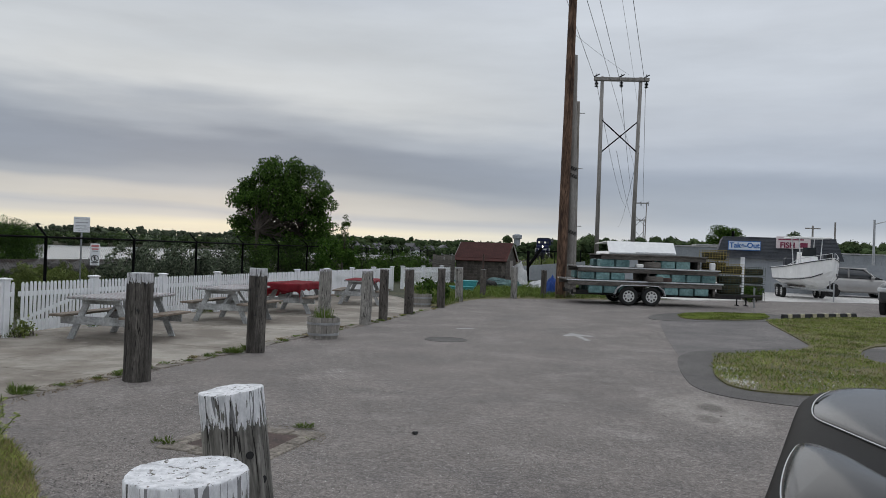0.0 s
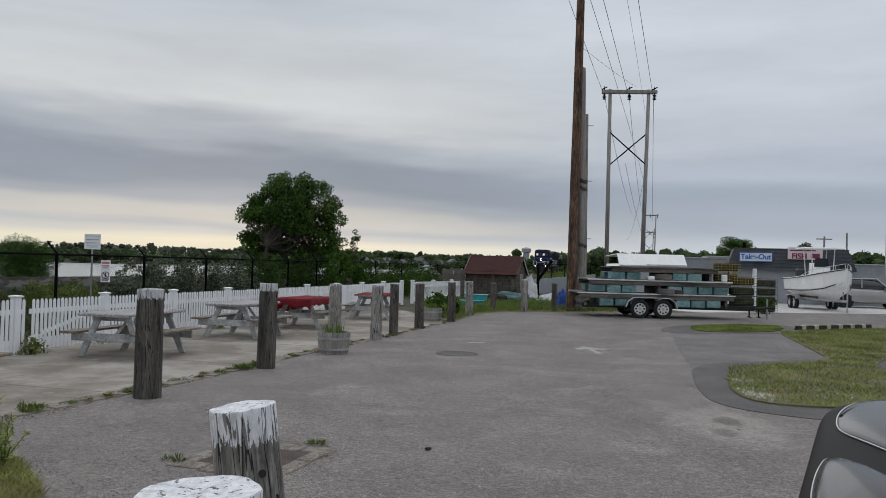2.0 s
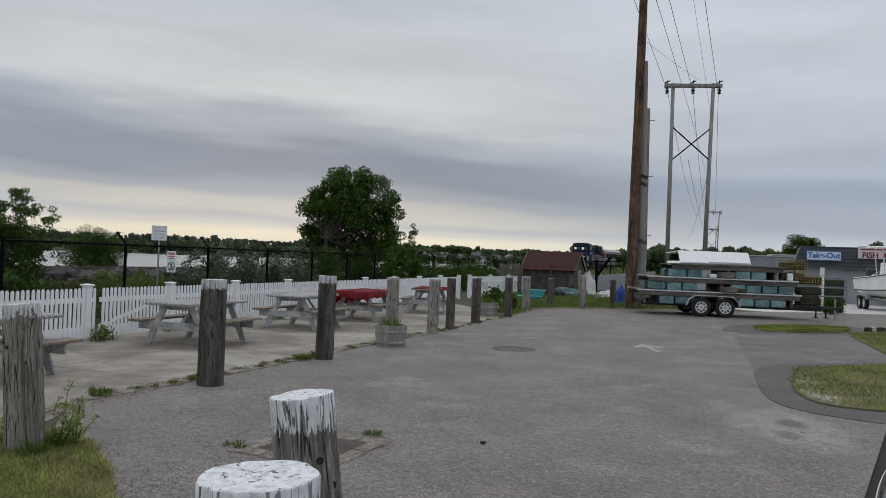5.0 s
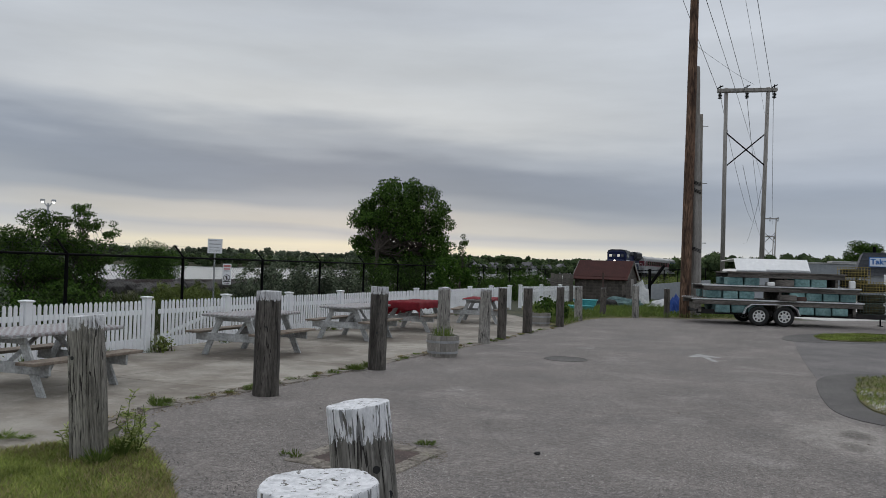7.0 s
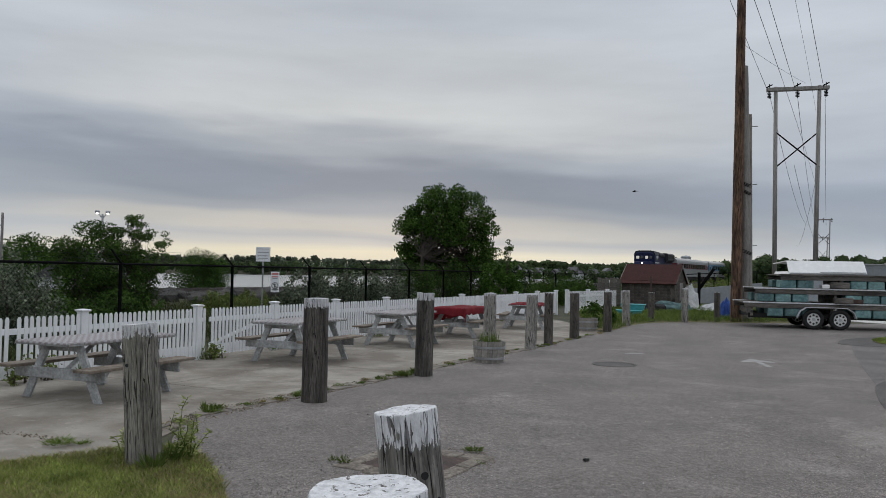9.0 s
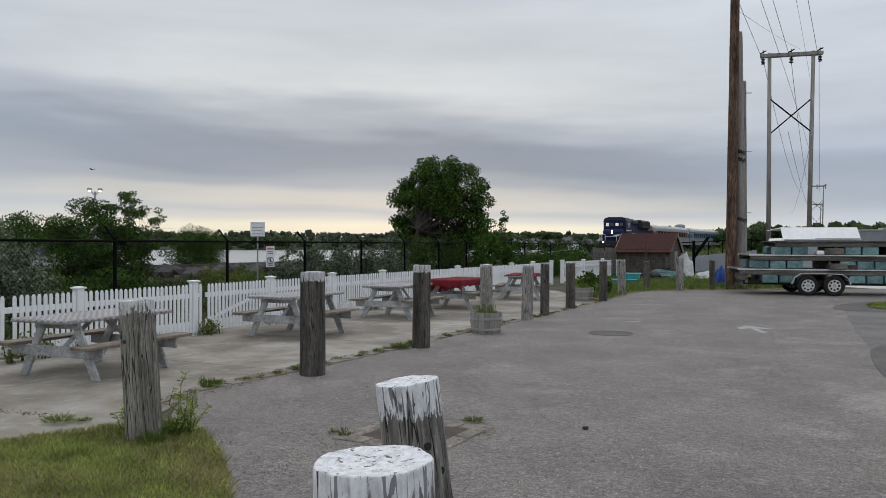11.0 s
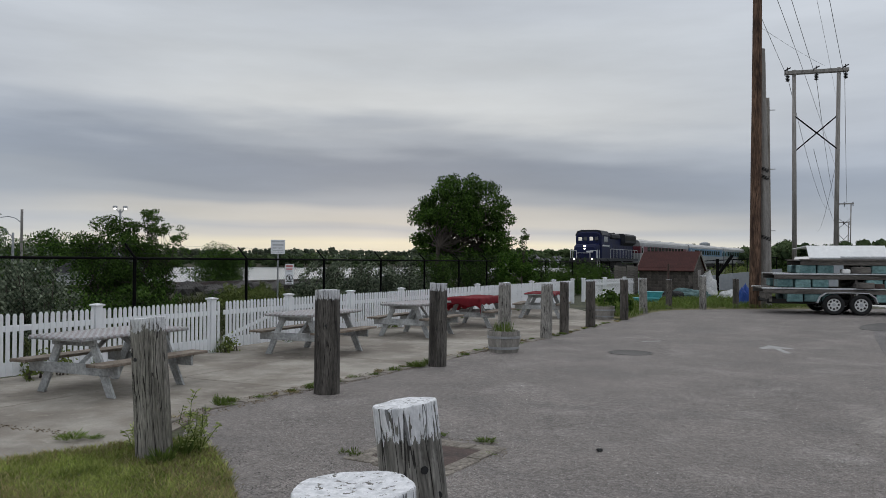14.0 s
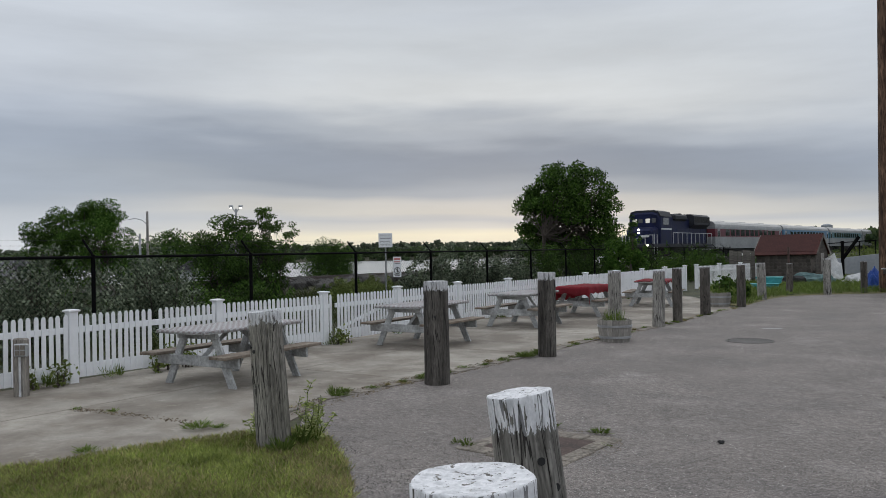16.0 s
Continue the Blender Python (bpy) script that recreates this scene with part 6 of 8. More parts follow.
def ring8(y, w, z0, z1, r):
    return [Vector((-w + r, y, z0)), Vector((w - r, y, z0)), Vector((w, y, z0 + r)), Vector((w * 1.0, y, (z0 + z1) / 2)), Vector((w * 0.97, y, z1 - r)), Vector((w - r * 1.6, y, z1)),
            Vector((-w + r * 1.6, y, z1)), Vector((-w * 0.97, y, z1 - r)), Vector((-w, y, (z0 + z1) / 2)), Vector((-w, y, z0 + r))]


def vehicle(name, label, cat, m, paint, lower, cabin, wheels, W, r):
    """lower, cabin: stations (y, half width, bottom, top); the nose is at the smallest y."""
    th = thing(name, label, cat, m=m)
    bm = bmesh.new()
    loft(bm, [ring8(y, w, a, b, 0.09) for y, w, a, b in lower])
    bd = part("body", bm, paint, th, smooth=True)
    md = bd.modifiers.new("round", "BEVEL")
    md.width, md.segments, md.limit_method = 0.03, 2, "ANGLE"
    bm = bmesh.new()
    loft(bm, [ring8(y, w, a, b, 0.07) for y, w, a, b in cabin])
    gl = part("cabin_glass", bm, "glass", th, smooth=True)
    ys = [c[0] for c in cabin]
    top = max(c[3] for c in cabin)
    cw = max(c[1] for c in cabin)
    bm = bmesh.new()
    box(bm, (-cw + 0.06, ys[1] - 0.05, top - 0.04), (cw - 0.06, ys[-2] + 0.05, top + 0.035), bevel=0.03)
    part("roof", bm, paint, th)
    zb = cabin[1][2]
    for s in (-1, 1):
        for f in (0.05, 0.42, 0.78, 1.0):
            y = ys[1] + (ys[-2] - ys[1]) * f
            lean = -0.55 if f < 0.1 else (0.2 if f > 0.9 else 0)
            bm = bmesh.new()
            tube(bm, (s * (cw + 0.012), y + lean, zb + 0.12), (s * (cw - 0.05), y, top - 0.02), 0.045, seg=4)
            part("pillar", bm, paint, th)
        bm = bmesh.new()
        box(bm, (s * (W + 0.02) - 0.09, ys[1] - 0.35, zb + 0.02), (s * (W + 0.02) + 0.09, ys[1] - 0.2, zb + 0.18), bevel=0.03)
        part("wing_mirror", bm, paint, th)
        for y in wheels:
            bm = bmesh.new()
            tube(bm, (s * (W - 0.16), y, r), (s * (W + 0.012), y, r), r + 0.07, seg=24)
            part("wheel_arch", bm, "dark", th)
            wheel(th, s * (W - 0.08), y, r, 0.22, "alu", axis_y=False, holes=5)
        y0, w0, a0, b0 = lower[1]
        bm = bmesh.new()
        box(bm, (s * (w0 - 0.22) - 0.2, lower[0][0] - 0.03, b0 - 0.3), (s * (w0 - 0.22) + 0.2, lower[0][0] + 0.25, b0 - 0.14), bevel=0.03)
        part("headlight", bm, "lamp_clear", th)
        bm = bmesh.new()
        box(bm, (s * (W - 0.12) - 0.1, lower[-1][0] - 0.2, 0.85), (s * (W - 0.12) + 0.1, lower[-1][0] + 0.02, 1.05), bevel=0.03)
        part("tail_light", bm, "lamp_red", th)
    return th


vehicle("car", "silver estate car parked in the yard", "car", pose(22.6, 42.6, 0, 0, 0, 80), "silver_paint",
        [(-2.3, 0.7, 0.4, 0.72), (-2.1, 0.84, 0.28, 0.84), (-1.2, 0.9, 0.25, 0.98), (0.5, 0.92, 0.25, 1.02), (1.9, 0.9, 0.28, 1.05), (2.25, 0.82, 0.4, 1.0)],
        [(-1.2, 0.74, 0.95, 1.0), (-0.35, 0.72, 0.95, 1.48), (0.9, 0.72, 0.95, 1.55), (1.7, 0.7, 0.95, 1.46), (2.15, 0.68, 0.95, 1.05)], (-1.4, 1.35), 0.9, 0.33)
vehicle("pickup_truck", "dark grey pickup truck parked facing the lot", "truck", pose(17.9, 28.6, 0, 0, 0, -42), "grey_paint",
        [(-2.7, 0.85, 0.55, 1.0), (-2.5, 0.95, 0.45, 1.12), (-1.4, 0.98, 0.42, 1.2), (0.3, 0.98, 0.42, 1.22), (2.6, 0.97, 0.45, 1.25), (2.75, 0.92, 0.55, 1.2)],
        [(-1.3, 0.8, 1.15, 1.2), (-0.6, 0.78, 1.15, 1.84), (0.7, 0.78, 1.15, 1.88), (1.3, 0.77, 1.15, 1.82), (1.5, 0.76, 1.15, 1.25)], (-1.75, 1.75), 0.97, 0.39)


def near_car():
    """Black car standing beside the camera: a broad satin bonnet with two raised glossy panels; the nose is at y = 0."""
    th = thing("car", "black car with a satin bonnet stripe between glossy panels", "car", m=pose(*CAR))
    XC, W, P = -0.53, 0.95, 6.0

    def half(y):
        t = max(0.0, min(1.0, (y + 0.10) / 1.05))
        return max(0.03, W * (1 - (1 - t) ** 5.0) ** 0.5)

    def crest(y):
        return 0.955 - 0.10 * max(0.0, 1 - (y + 0.1) / 0.6) ** 2

    def top(x, y):
        k = min(0.999, abs(x - XC) / half(y))
        return 0.58 + (crest(y) - 0.58) * (1 - k ** P) ** (1 / P)

    bm = bmesh.new()
    rings = []
    for y in [-0.1 + 0.02 * k for k in range(10)] + [0.1 + 0.1 * k for k in range(34)]:
        w, h = half(y), crest(y) - 0.58
        ring = []
        for k in range(72):
            a = 2 * math.pi * k / 72
            f = lambda t: math.copysign(abs(t) ** (2 / P), t)
            up = f(math.sin(a))
            ring.append(Vector((XC + w * f(math.cos(a)), y, 0.58 + up * (h if up > 0 else 0.34))))
        rings.append(ring)
    loft(bm, rings)
    part("bonnet", bm, "satin_black", th, "satin black bonnet stripe and flank", smooth=True)

    def panel(outline):
        """A raised glossy field that follows the bonnet, with a rolled edge."""
        pts = [Vector((x, y)) for x, y in rounded(outline, 3)]
        c = sum(pts, Vector((0, 0))) / len(pts)
        bm = bmesh.new()
        rings = []
        for sc, dz in ((1.0, -0.01), (1.0, 0.004), (0.99, 0.010), (0.975, 0.014), (0.93, 0.018), (0.86, 0.022), (0.8, 0.025), (0.7, 0.029), (0.6, 0.032), (0.4, 0.035), (0.2, 0.037), (0.02, 0.038)):
            rings.append([Vector((*q, top(q.x, q.y) + dz)) for q in [c + (p - c) * sc for p in pts]])
        loft(bm, rings)
        pan = part("bonnet_panel", bm, "panel_paint", th, "glossy black painted panel", smooth=True)
        # added bright tube along the outline imitates sky glow reflected in the rim
        bm = bmesh.new()
        for p, q in zip(pts, pts[1:] + pts[:1]):
            tube(bm, (*p, top(p.x, p.y) + 0.007), (*q, top(q.x, q.y) + 0.007), 0.0032, seg=6, caps=False)
        part("panel_edge", bm, "alu", pan, "thin bright strip standing in for the panel's rim highlight", smooth=True)

    panel([(0.31, 1.10), (0.30, 0.72), (0.22, 0.42), (0.06, 0.14), (-0.25, 0.02), (-0.8, 0.02), (-1.1, 0.4), (-1.1, 2.6), (-0.3, 2.6), (0.01, 2.06), (0.16, 1.74), (0.28, 1.44)])
    panel([(0.32, 1.98), (0.16, 2.25), (0.04, 2.55), (-0.12, 2.9), (-0.15, 3.2), (0.30, 3.25), (0.325, 3.02), (0.345, 2.79), (0.355, 2.5), (0.35, 2.2)])
    # the seam across the nose
    bm = bmesh.new()
    seam = [(0.285, 0.95), (0.25, 0.80), (0.18, 0.62), (0.06, 0.44), (-0.12, 0.32), (-0.5, 0.26), (-0.9, 0.32)]
    for (x0, y0), (x1, y1) in zip(seam, seam[1:]):
        tube(bm, (x0, y0, top(x0, y0) + 0.010), (x1, y1, top(x1, y1) + 0.010), 0.013, seg=8)
    part("seam", bm, "dark", th, "dark gap between bonnet and nose")
    bm = bmesh.new()
    loft(bm, [[v + Vector((XC, 0, 0)) for v in ring8(y, w, a, b, 0.08)] for y, w, a, b in ((3.15, 0.88, 0.24, 0.88), (3.6, 0.9, 0.24, 0.95), (4.4, 0.86, 0.3, 0.95), (4.75, 0.7, 0.4, 0.8))])
    part("body", bm, "black_paint", th, smooth=True)
    bm = bmesh.new()
    loft(bm, [[v + Vector((XC - 0.06, 0, 0)) for v in ring8(y, w, a, b, 0.08)] for y, w, a, b in ((3.2, 0.50, 0.93, 1.0), (3.6, 0.52, 0.93, 1.36), (4.2, 0.52, 0.93, 1.36), (4.6, 0.5, 0.8, 0.96))])
    part("cabin_glass", bm, "glass", th, smooth=True)
    for s in (-1, 1):
        bm = bmesh.new()
        bmesh.ops.create_uvsphere(bm, u_segments=20, v_segments=12, radius=0.09)
        part("headlight", bm, "lamp_clear", th, m=pose(XC + s * 0.62, 0.22, 0.66))
        for y in (1.0, 3.8):
            wheel(th, XC + s * 0.80, y, 0.32, 0.2, "alu", axis_y=False, holes=5)


CAR = (2.97, 4.7, 0.0, 0, 0, 152.8)
M["satin_black"] = surf("satin_black", (0.012, 0.011, 0.011), (0.017, 0.016, 0.015), 0.8, 0.5, fine=60, speck=0.1, spec=0.03)
M["panel_paint"] = surf("panel_paint", (0.012, 0.011, 0.011), (0.016, 0.015, 0.014), 0.6, 0.10, fine=4, speck=0.04, spec=0.10)
near_car()


# ---- small yard clutter ----
M["tarp_white"] = surf("tarp_white", (0.46, 0.47, 0.48), (0.6, 0.6, 0.6), 3, 0.6, fine=20, bump=0.01)
M["tarp_blue"] = surf("tarp_blue", (0.02, 0.06, 0.28), (0.03, 0.09, 0.36), 4, 0.5, fine=20)
M["teal_box"] = surf("teal_box", (0.05, 0.28, 0.30), (0.08, 0.36, 0.38), 3, 0.6, fine=20)


def heap(name, label, cat, at, size, mat, seed, peak=1.0):
    """A draped cover over a pile: a closed, wrinkled mound."""
    bm = bmesh.new()
    bmesh.ops.create_icosphere(bm, subdivisions=4, radius=1.0)
    for v in bm.verts:
        n = noise.fractal(v.co * 1.6 + Vector((seed, 0, 0)), 0.8, 2.0, 4)
        k = 1 + 0.28 * n
        v.co = Vector((v.co.x * size[0] * k, v.co.y * size[1] * k, max(-0.02, (v.co.z * k) ** peak * size[2] if v.co.z > 0 else 0)))
    return tagged(part(name, bm, mat, m=pose(*at)), label, cat)


heap("tarpaulin", "crumpled white tarpaulin over a pile of gear", "tarpaulin", (4.1, 40.5, 0), (0.62, 0.5, 1.1), "tarp_white", 3.0, 1.4)
heap("tarpaulin", "crumpled bright blue tarpaulin bundle", "tarpaulin", (4.95, 33.6, 0), (0.24, 0.22, 0.75), "tarp_blue", 7.0)
heap("rope_heap", "heap of dull teal netting and rope", "netting", (3.2, 38.3, 0), (0.95, 0.5, 0.5), "float_teal", 9.0)
heap("gear_heap", "low dark heap of fishing gear", "heap", (2.35, 37.6, 0), (0.7, 0.4, 0.4), "dark", 12.0)
heap("tarpaulin", "pale folded tarpaulin on the grass", "tarpaulin", (5.1, 39.0, 0), (0.7, 0.4, 0.42), "tarp_white", 15.0)
for x, y, z, a in ((1.1, 33.5, 0.0, 8), (1.3, 33.9, 0.24, -6)):
    th = thing("fish_box", "teal plastic fish box on the grass", "box", m=pose(x, y, z, 0, 0, a), group="fish boxes")
    bm = bmesh.new()
    loft(bm, [[Vector((s * u * w, v * d, zz)) for u, v in ((-1, -1), (1, -1), (1, 1), (-1, 1)) for s in (1,)] for w, d, zz in ((0.42, 0.28, 0), (0.48, 0.33, 0.24), (0.46, 0.31, 0.24), (0.42, 0.28, 0.05))])
    part("tub", bm, "teal_box", th)
    bm = bmesh.new()
    box(bm, (-0.5, -0.35, 0.21), (0.5, 0.35, 0.245), bevel=0.01)
    part("lid", bm, "teal_box", th)
pipe = thing("steel_pipe", "thin rusty steel pipe standing in the grass", "pipe", m=pose(1.8, 30.1, 0))
bm = bmesh.new()
tube(bm, (0, 0, -0.1), (0, 0, 1.65), 0.035, seg=8)
part("shaft", bm, "rust", pipe)


def board_fence():
    th = thing("board_fence", "dark weathered board screen beside the shed", "fence")
    rnd = random.Random(4)
    bm = bmesh.new()
    box(bm, (-0.09, -0.012, 0), (0.09, 0.012, 1.55))
    b0 = part("board", bm, "dock_wood", th, m=pose(-0.15, 39.5, 0))
    for k in range(1, 6):
        linked(b0, pose(-0.15 + k * 0.19, 39.5 + rnd.uniform(-0.01, 0.01), rnd.uniform(-0.05, 0.02), 0, rnd.uniform(-1, 1), 0))
    th2 = thing("loading_ramp", "pale concrete wall beside the track", "wall")
    bm = bmesh.new()
    prism(bm, [(0, 0), (5.5, 0), (5.5, 1.35), (0, 0.75)], 52, 52.3)
    part("wall", bm, "grey_wall", th2, m=pose(4.2, 0, 0))
    for k in range(7):
        bm = bmesh.new()
        tube(bm, (4.3 + k * 0.85, 52.1, 0.7 + k * 0.09), (4.3 + k * 0.85, 52.1, 1.75 + k * 0.05), 0.03, seg=6)
        part("rail_post", bm, "black_metal", th2)
    bm = bmesh.new()
    tube(bm, (4.3, 52.1, 1.75), (9.5, 52.1, 2.05), 0.03, seg=6)
    part("hand_rail", bm, "black_metal", th2)
    th3 = thing("hoist_arm", "black steel hoist arm on a post", "hoist", m=pose(5.05, 44, 0))
    bm = bmesh.new()
    tube(bm, (0, 0, 0), (0, 0, 1.9), 0.08, seg=8)
    part("post", bm, "black_metal", th3)
    bm = bmesh.new()
    tube(bm, (0, 0, 1.0), (0.75, 0, 2.1), 0.09, seg=6)
    part("arm", bm, "black_metal", th3)
    th4 = thing("outlet_post", "timber stub post with an outdoor socket box", "post", m=pose(-8.28, 7.2, 0, 0, 0, FENCE_ROT + 30))
    bm = bmesh.new()
    box(bm, (-0.08, -0.06, -0.1), (0.08, 0.06, 0.72), bevel=0.02)
    part("post", bm, "old_wood", th4)
    bm = bmesh.new()
    box(bm, (-0.02, -0.125, 0.50), (0.15, -0.06, 0.66), bevel=0.012)
    bx = part("socket_box", bm, "galv", th4)
    for q in (0, 1):
        for w in (0, 1):
            bm = bmesh.new()
            box(bm, (0.005 + q * 0.07, -0.132, 0.52 + w * 0.07), (0.06 + q * 0.07, -0.124, 0.575 + w * 0.07))
            part("socket", bm, "old_concrete", bx)
    bm = bmesh.new()
    tube(bm, (0.03, -0.075, 0.0), (0.03, -0.075, 0.52), 0.014, seg=8)
    part("conduit", bm, "rail_white", th4)


board_fence()


def street_lamp(label, m, h, reach, lit, twin=False):
    th = thing("street_lamp", label, "lamp", m=m)
    bm = bmesh.new()
    tube(bm, (0, 0, -3), (0, 0, h), 0.11, 0.07, seg=10)
    part("pole", bm, "galv", th)
    for s in ((-1, 1) if twin else (1,)):
        bm = bmesh.new()
        tube(bm, (0, 0, h - 0.3), (s * reach, 0, h + 0.15), 0.04, seg=6)
        part("arm", bm, "galv", th)
        bm = bmesh.new()
        box(bm, (s * reach - 0.15, -0.10, h + 0.08), (s * reach + 0.15, 0.10, h + 0.26), bevel=0.04)
        hd = part("lamp_head", bm, "galv", th)
        if lit:
            bm = bmesh.new()
            box(bm, (s * reach - 0.08, -0.13, h - 0.0), (s * reach + 0.08, 0.05, h + 0.075), bevel=0.02)
            part("lamp_lens", bm, "lamp_lit", hd)


M["lamp_lit"] = glow("lamp_lit", (1.0, 0.97, 0.9), 3.0)
street_lamp("tall twin floodlight pole, both lamps lit", pose(-34.1, 48.9, 0, 0, 0, 30), 5.2, 0.34, True, True)
street_lamp("grey street lamp with a long arm by the far road", pose(29.0, 52.5, 0), 4.8, 1.6, False)
street_lamp("slim street lamp on the far shore", pose(-38.2, 43.6, 0, 0, 0, 40), 3.4, -0.5, False)
far_pole = utility_pole("grey timber utility pole in the distance", (-35.75, 41.5, -4), (-35.75, 41.5, 4.75), 0.11, 0.075, "grey_wood")
bm = bmesh.new()
for a, b in (((0, 3.9), (-0.35, 4.2)), ((-0.35, 4.2), (-0.75, 4.3)), ((-0.75, 4.3), (-1.15, 4.22))):
    tube(bm, (-35.75 + a[0] * 0.8, 41.5 + a[0] * 0.6, a[1]), (-35.75 + b[0] * 0.8, 41.5 + b[0] * 0.6, b[1]), 0.03, seg=6)
part("lamp_arm", bm, "galv", far_pole)
far_pole2 = utility_pole("distant timber utility pole beside the road", (34.0, 72, 0), (34.0, 72, 5.2), 0.10, 0.08, "grey_wood")
bm = bmesh.new()
box(bm, (33.3, 71.95, 4.9), (34.7, 72.05, 5.0))
part("crossarm", bm, "grey_wood", far_pole2)
far_pole3 = utility_pole("distant timber utility pole beside the road", (40.0, 80, 0), (40.0, 80, 6.0), 0.10, 0.08, "grey_wood")
# distant water tower
tower = thing("water_tower", "pale green water tower above distant woods", "tower", m=pose(82.5, 860, 0))
bm = bmesh.new()
tube(bm, (0, 0, 0), (0, 0, 20), 3.5, 3.4, seg=20)
part("column", bm, "grey_wall", tower)
bm = bmesh.new()
loft(bm, [[Vector((r * math.cos(a), r * math.sin(a), z)) for a in [i * math.pi / 12 for i in range(24)]] for r, z in ((3.4, 17.5), (5.2, 18.0), (5.2, 21.5), (3.0, 22.6), (0.2, 23.0))])
part("tank", bm, "grey_wall", tower)


def swallow():
    """A small dark bird with its wings spread, flying along -x; the origin is in its breast."""
    th = thing("bird", "small dark bird flying low over the yard", "bird")
    bm = bmesh.new()
    loft(bm, [[Vector((x, r * math.cos(a), z + r * 0.8 * math.sin(a))) for a in [k * math.pi / 5 for k in range(10)]] for x, r, z in ((-0.085, 0.004, 0.0), (-0.07, 0.014, 0.002), (-0.045, 0.018, 0.0), (0.0, 0.024, -0.003), (0.045, 0.014, 0.0), (0.075, 0.005, 0.002))])
    part("body", bm, "bird_dark", th, smooth=True)
    for s in (-1, 1):
        bm = bmesh.new()
        loft(bm, [[Vector((x0, s * y, z)), Vector((x1, s * y, z)), Vector((x1, s * y, z - 0.004)), Vector((x0, s * y, z - 0.004))] for y, x0, x1, z in ((0.012, -0.03, 0.03, 0.008), (0.07, -0.04, 0.02, 0.03), (0.15, 0.0, 0.045, 0.035), (0.18, 0.04, 0.055, 0.03))])
        part("wing", bm, "bird_dark", th)
    bm = bmesh.new()
    loft(bm, [[Vector((x, -w, 0.004)), Vector((x, w, 0.004)), Vector((x, w, 0.0)), Vector((x, -w, 0.0))] for x, w in ((0.06, 0.006), (0.10, 0.016), (0.14, 0.026))])
    part("tail", bm, "bird_dark", th)
    return th


M["bird_dark"] = surf("bird_dark", (0.012, 0.012, 0.015), (0.03, 0.028, 0.03), 20, 0.7, fine=90, speck=0.3)
bird = swallow()
BIRD_X, BIRD_V, BIRD_Z = 1.1, 10.6, 4.65


def motions():
    # the bird crosses the yard once, from the boats to the water
    walk(bird, [(t, pose(BIRD_X - BIRD_V * (t - 9.0), 28.5, BIRD_Z, 0, 4, 0)) for t in range(17)])
    rot = -math.degrees(math.atan2(TRACK_D.x, TRACK_D.y))
    for v, back in TRAIN:
        rows = []
        for i in range(33):
            t = i * 0.5
            q = TRACK_P + TRACK_D * (TRAIN_SPEED * (16 - t) + back - 3.0 * max(0.0, (t - 12.5) / 3.5) ** 2)
            turn = rot
            if v is loco:
                # the locomotive already leans into the curve, its tail on the coaches' line
                turn = rot + 2.2
                tail, ahead = q + TRACK_D * 17.6, radians(-turn)
                q = tail - Vector((math.sin(ahead), math.cos(ahead))) * 17.6
            rows.append((t, pose(q.x, q.y, 0.58, 0, 0, turn)))
        walk(v, rows)


# ---- greenery ----
def leaf_mat(name, c1, c2, trans=0.16, rough=0.7, patch=1.3):
    """Leaves vary one by one and let some light through."""
    m = bpy.data.materials.new(name)
    m.use_nodes = True
    nt = m.node_tree
    N, L = nt.nodes, nt.links
    p = N["Principled BSDF"]
    ge = N.new("ShaderNodeNewGeometry")
    r = N.new("ShaderNodeValToRGB")
    r.color_ramp.elements[0].color, r.color_ramp.elements[1].color = (*c1, 1), (*c2, 1)
    L.new(ge.outputs["Random Per Island"], r.inputs[0])
    p.inputs["Roughness"].default_value = rough
    p.inputs["Specular IOR Level"].default_value = 0.06
    # whole sprays are lighter or darker than their neighbours
    tc, n = N.new("ShaderNodeTexCoord"), N.new("ShaderNodeTexNoise")
    n.inputs["Scale"].default_value, n.inputs["Detail"].default_value = patch, 3
    L.new(tc.outputs["Object"], n.inputs["Vector"])
    mr = N.new("ShaderNodeMapRange")
    mr.inputs["From Min"].default_value, mr.inputs["From Max"].default_value = 0.32, 0.68
    mr.inputs["To Min"].default_value, mr.inputs["To Max"].default_value = 0.6, 1.45
    L.new(n.outputs["Fac"], mr.inputs["Value"])
    sc = N.new("ShaderNodeVectorMath")
    sc.operation = "SCALE"
    L.new(r.outputs[0], sc.inputs[0])
    L.new(mr.outputs[0], sc.inputs["Scale"])
    L.new(sc.outputs[0], p.inputs["Base Color"])
    t = N.new("ShaderNodeBsdfTranslucent")
    L.new(sc.outputs[0], t.inputs["Color"])
    x = N.new("ShaderNodeMixShader")
    x.inputs[0].default_value = trans
    L.new(p.outputs[0], x.inputs[1])
    L.new(t.outputs[0], x.inputs[2])
    L.new(x.outputs[0], N["Material Output"].inputs["Surface"])
    return m


M["leaf_dark"] = leaf_mat("leaf_dark", (0.010, 0.027, 0.006), (0.085, 0.155, 0.028))
M["leaf_mid"] = leaf_mat("leaf_mid", (0.022, 0.052, 0.011), (0.085, 0.145, 0.028))
M["leaf_light"] = leaf_mat("leaf_light", (0.09, 0.12, 0.03), (0.20, 0.24, 0.075))
M["leaf_weed"] = leaf_mat("leaf_weed", (0.20, 0.25, 0.08), (0.44, 0.48, 0.20), 0.3)
M["leaf_silver"] = leaf_mat("leaf_silver", (0.028, 0.048, 0.027), (0.25, 0.29, 0.20))
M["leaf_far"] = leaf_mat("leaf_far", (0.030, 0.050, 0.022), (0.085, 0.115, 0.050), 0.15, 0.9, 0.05)
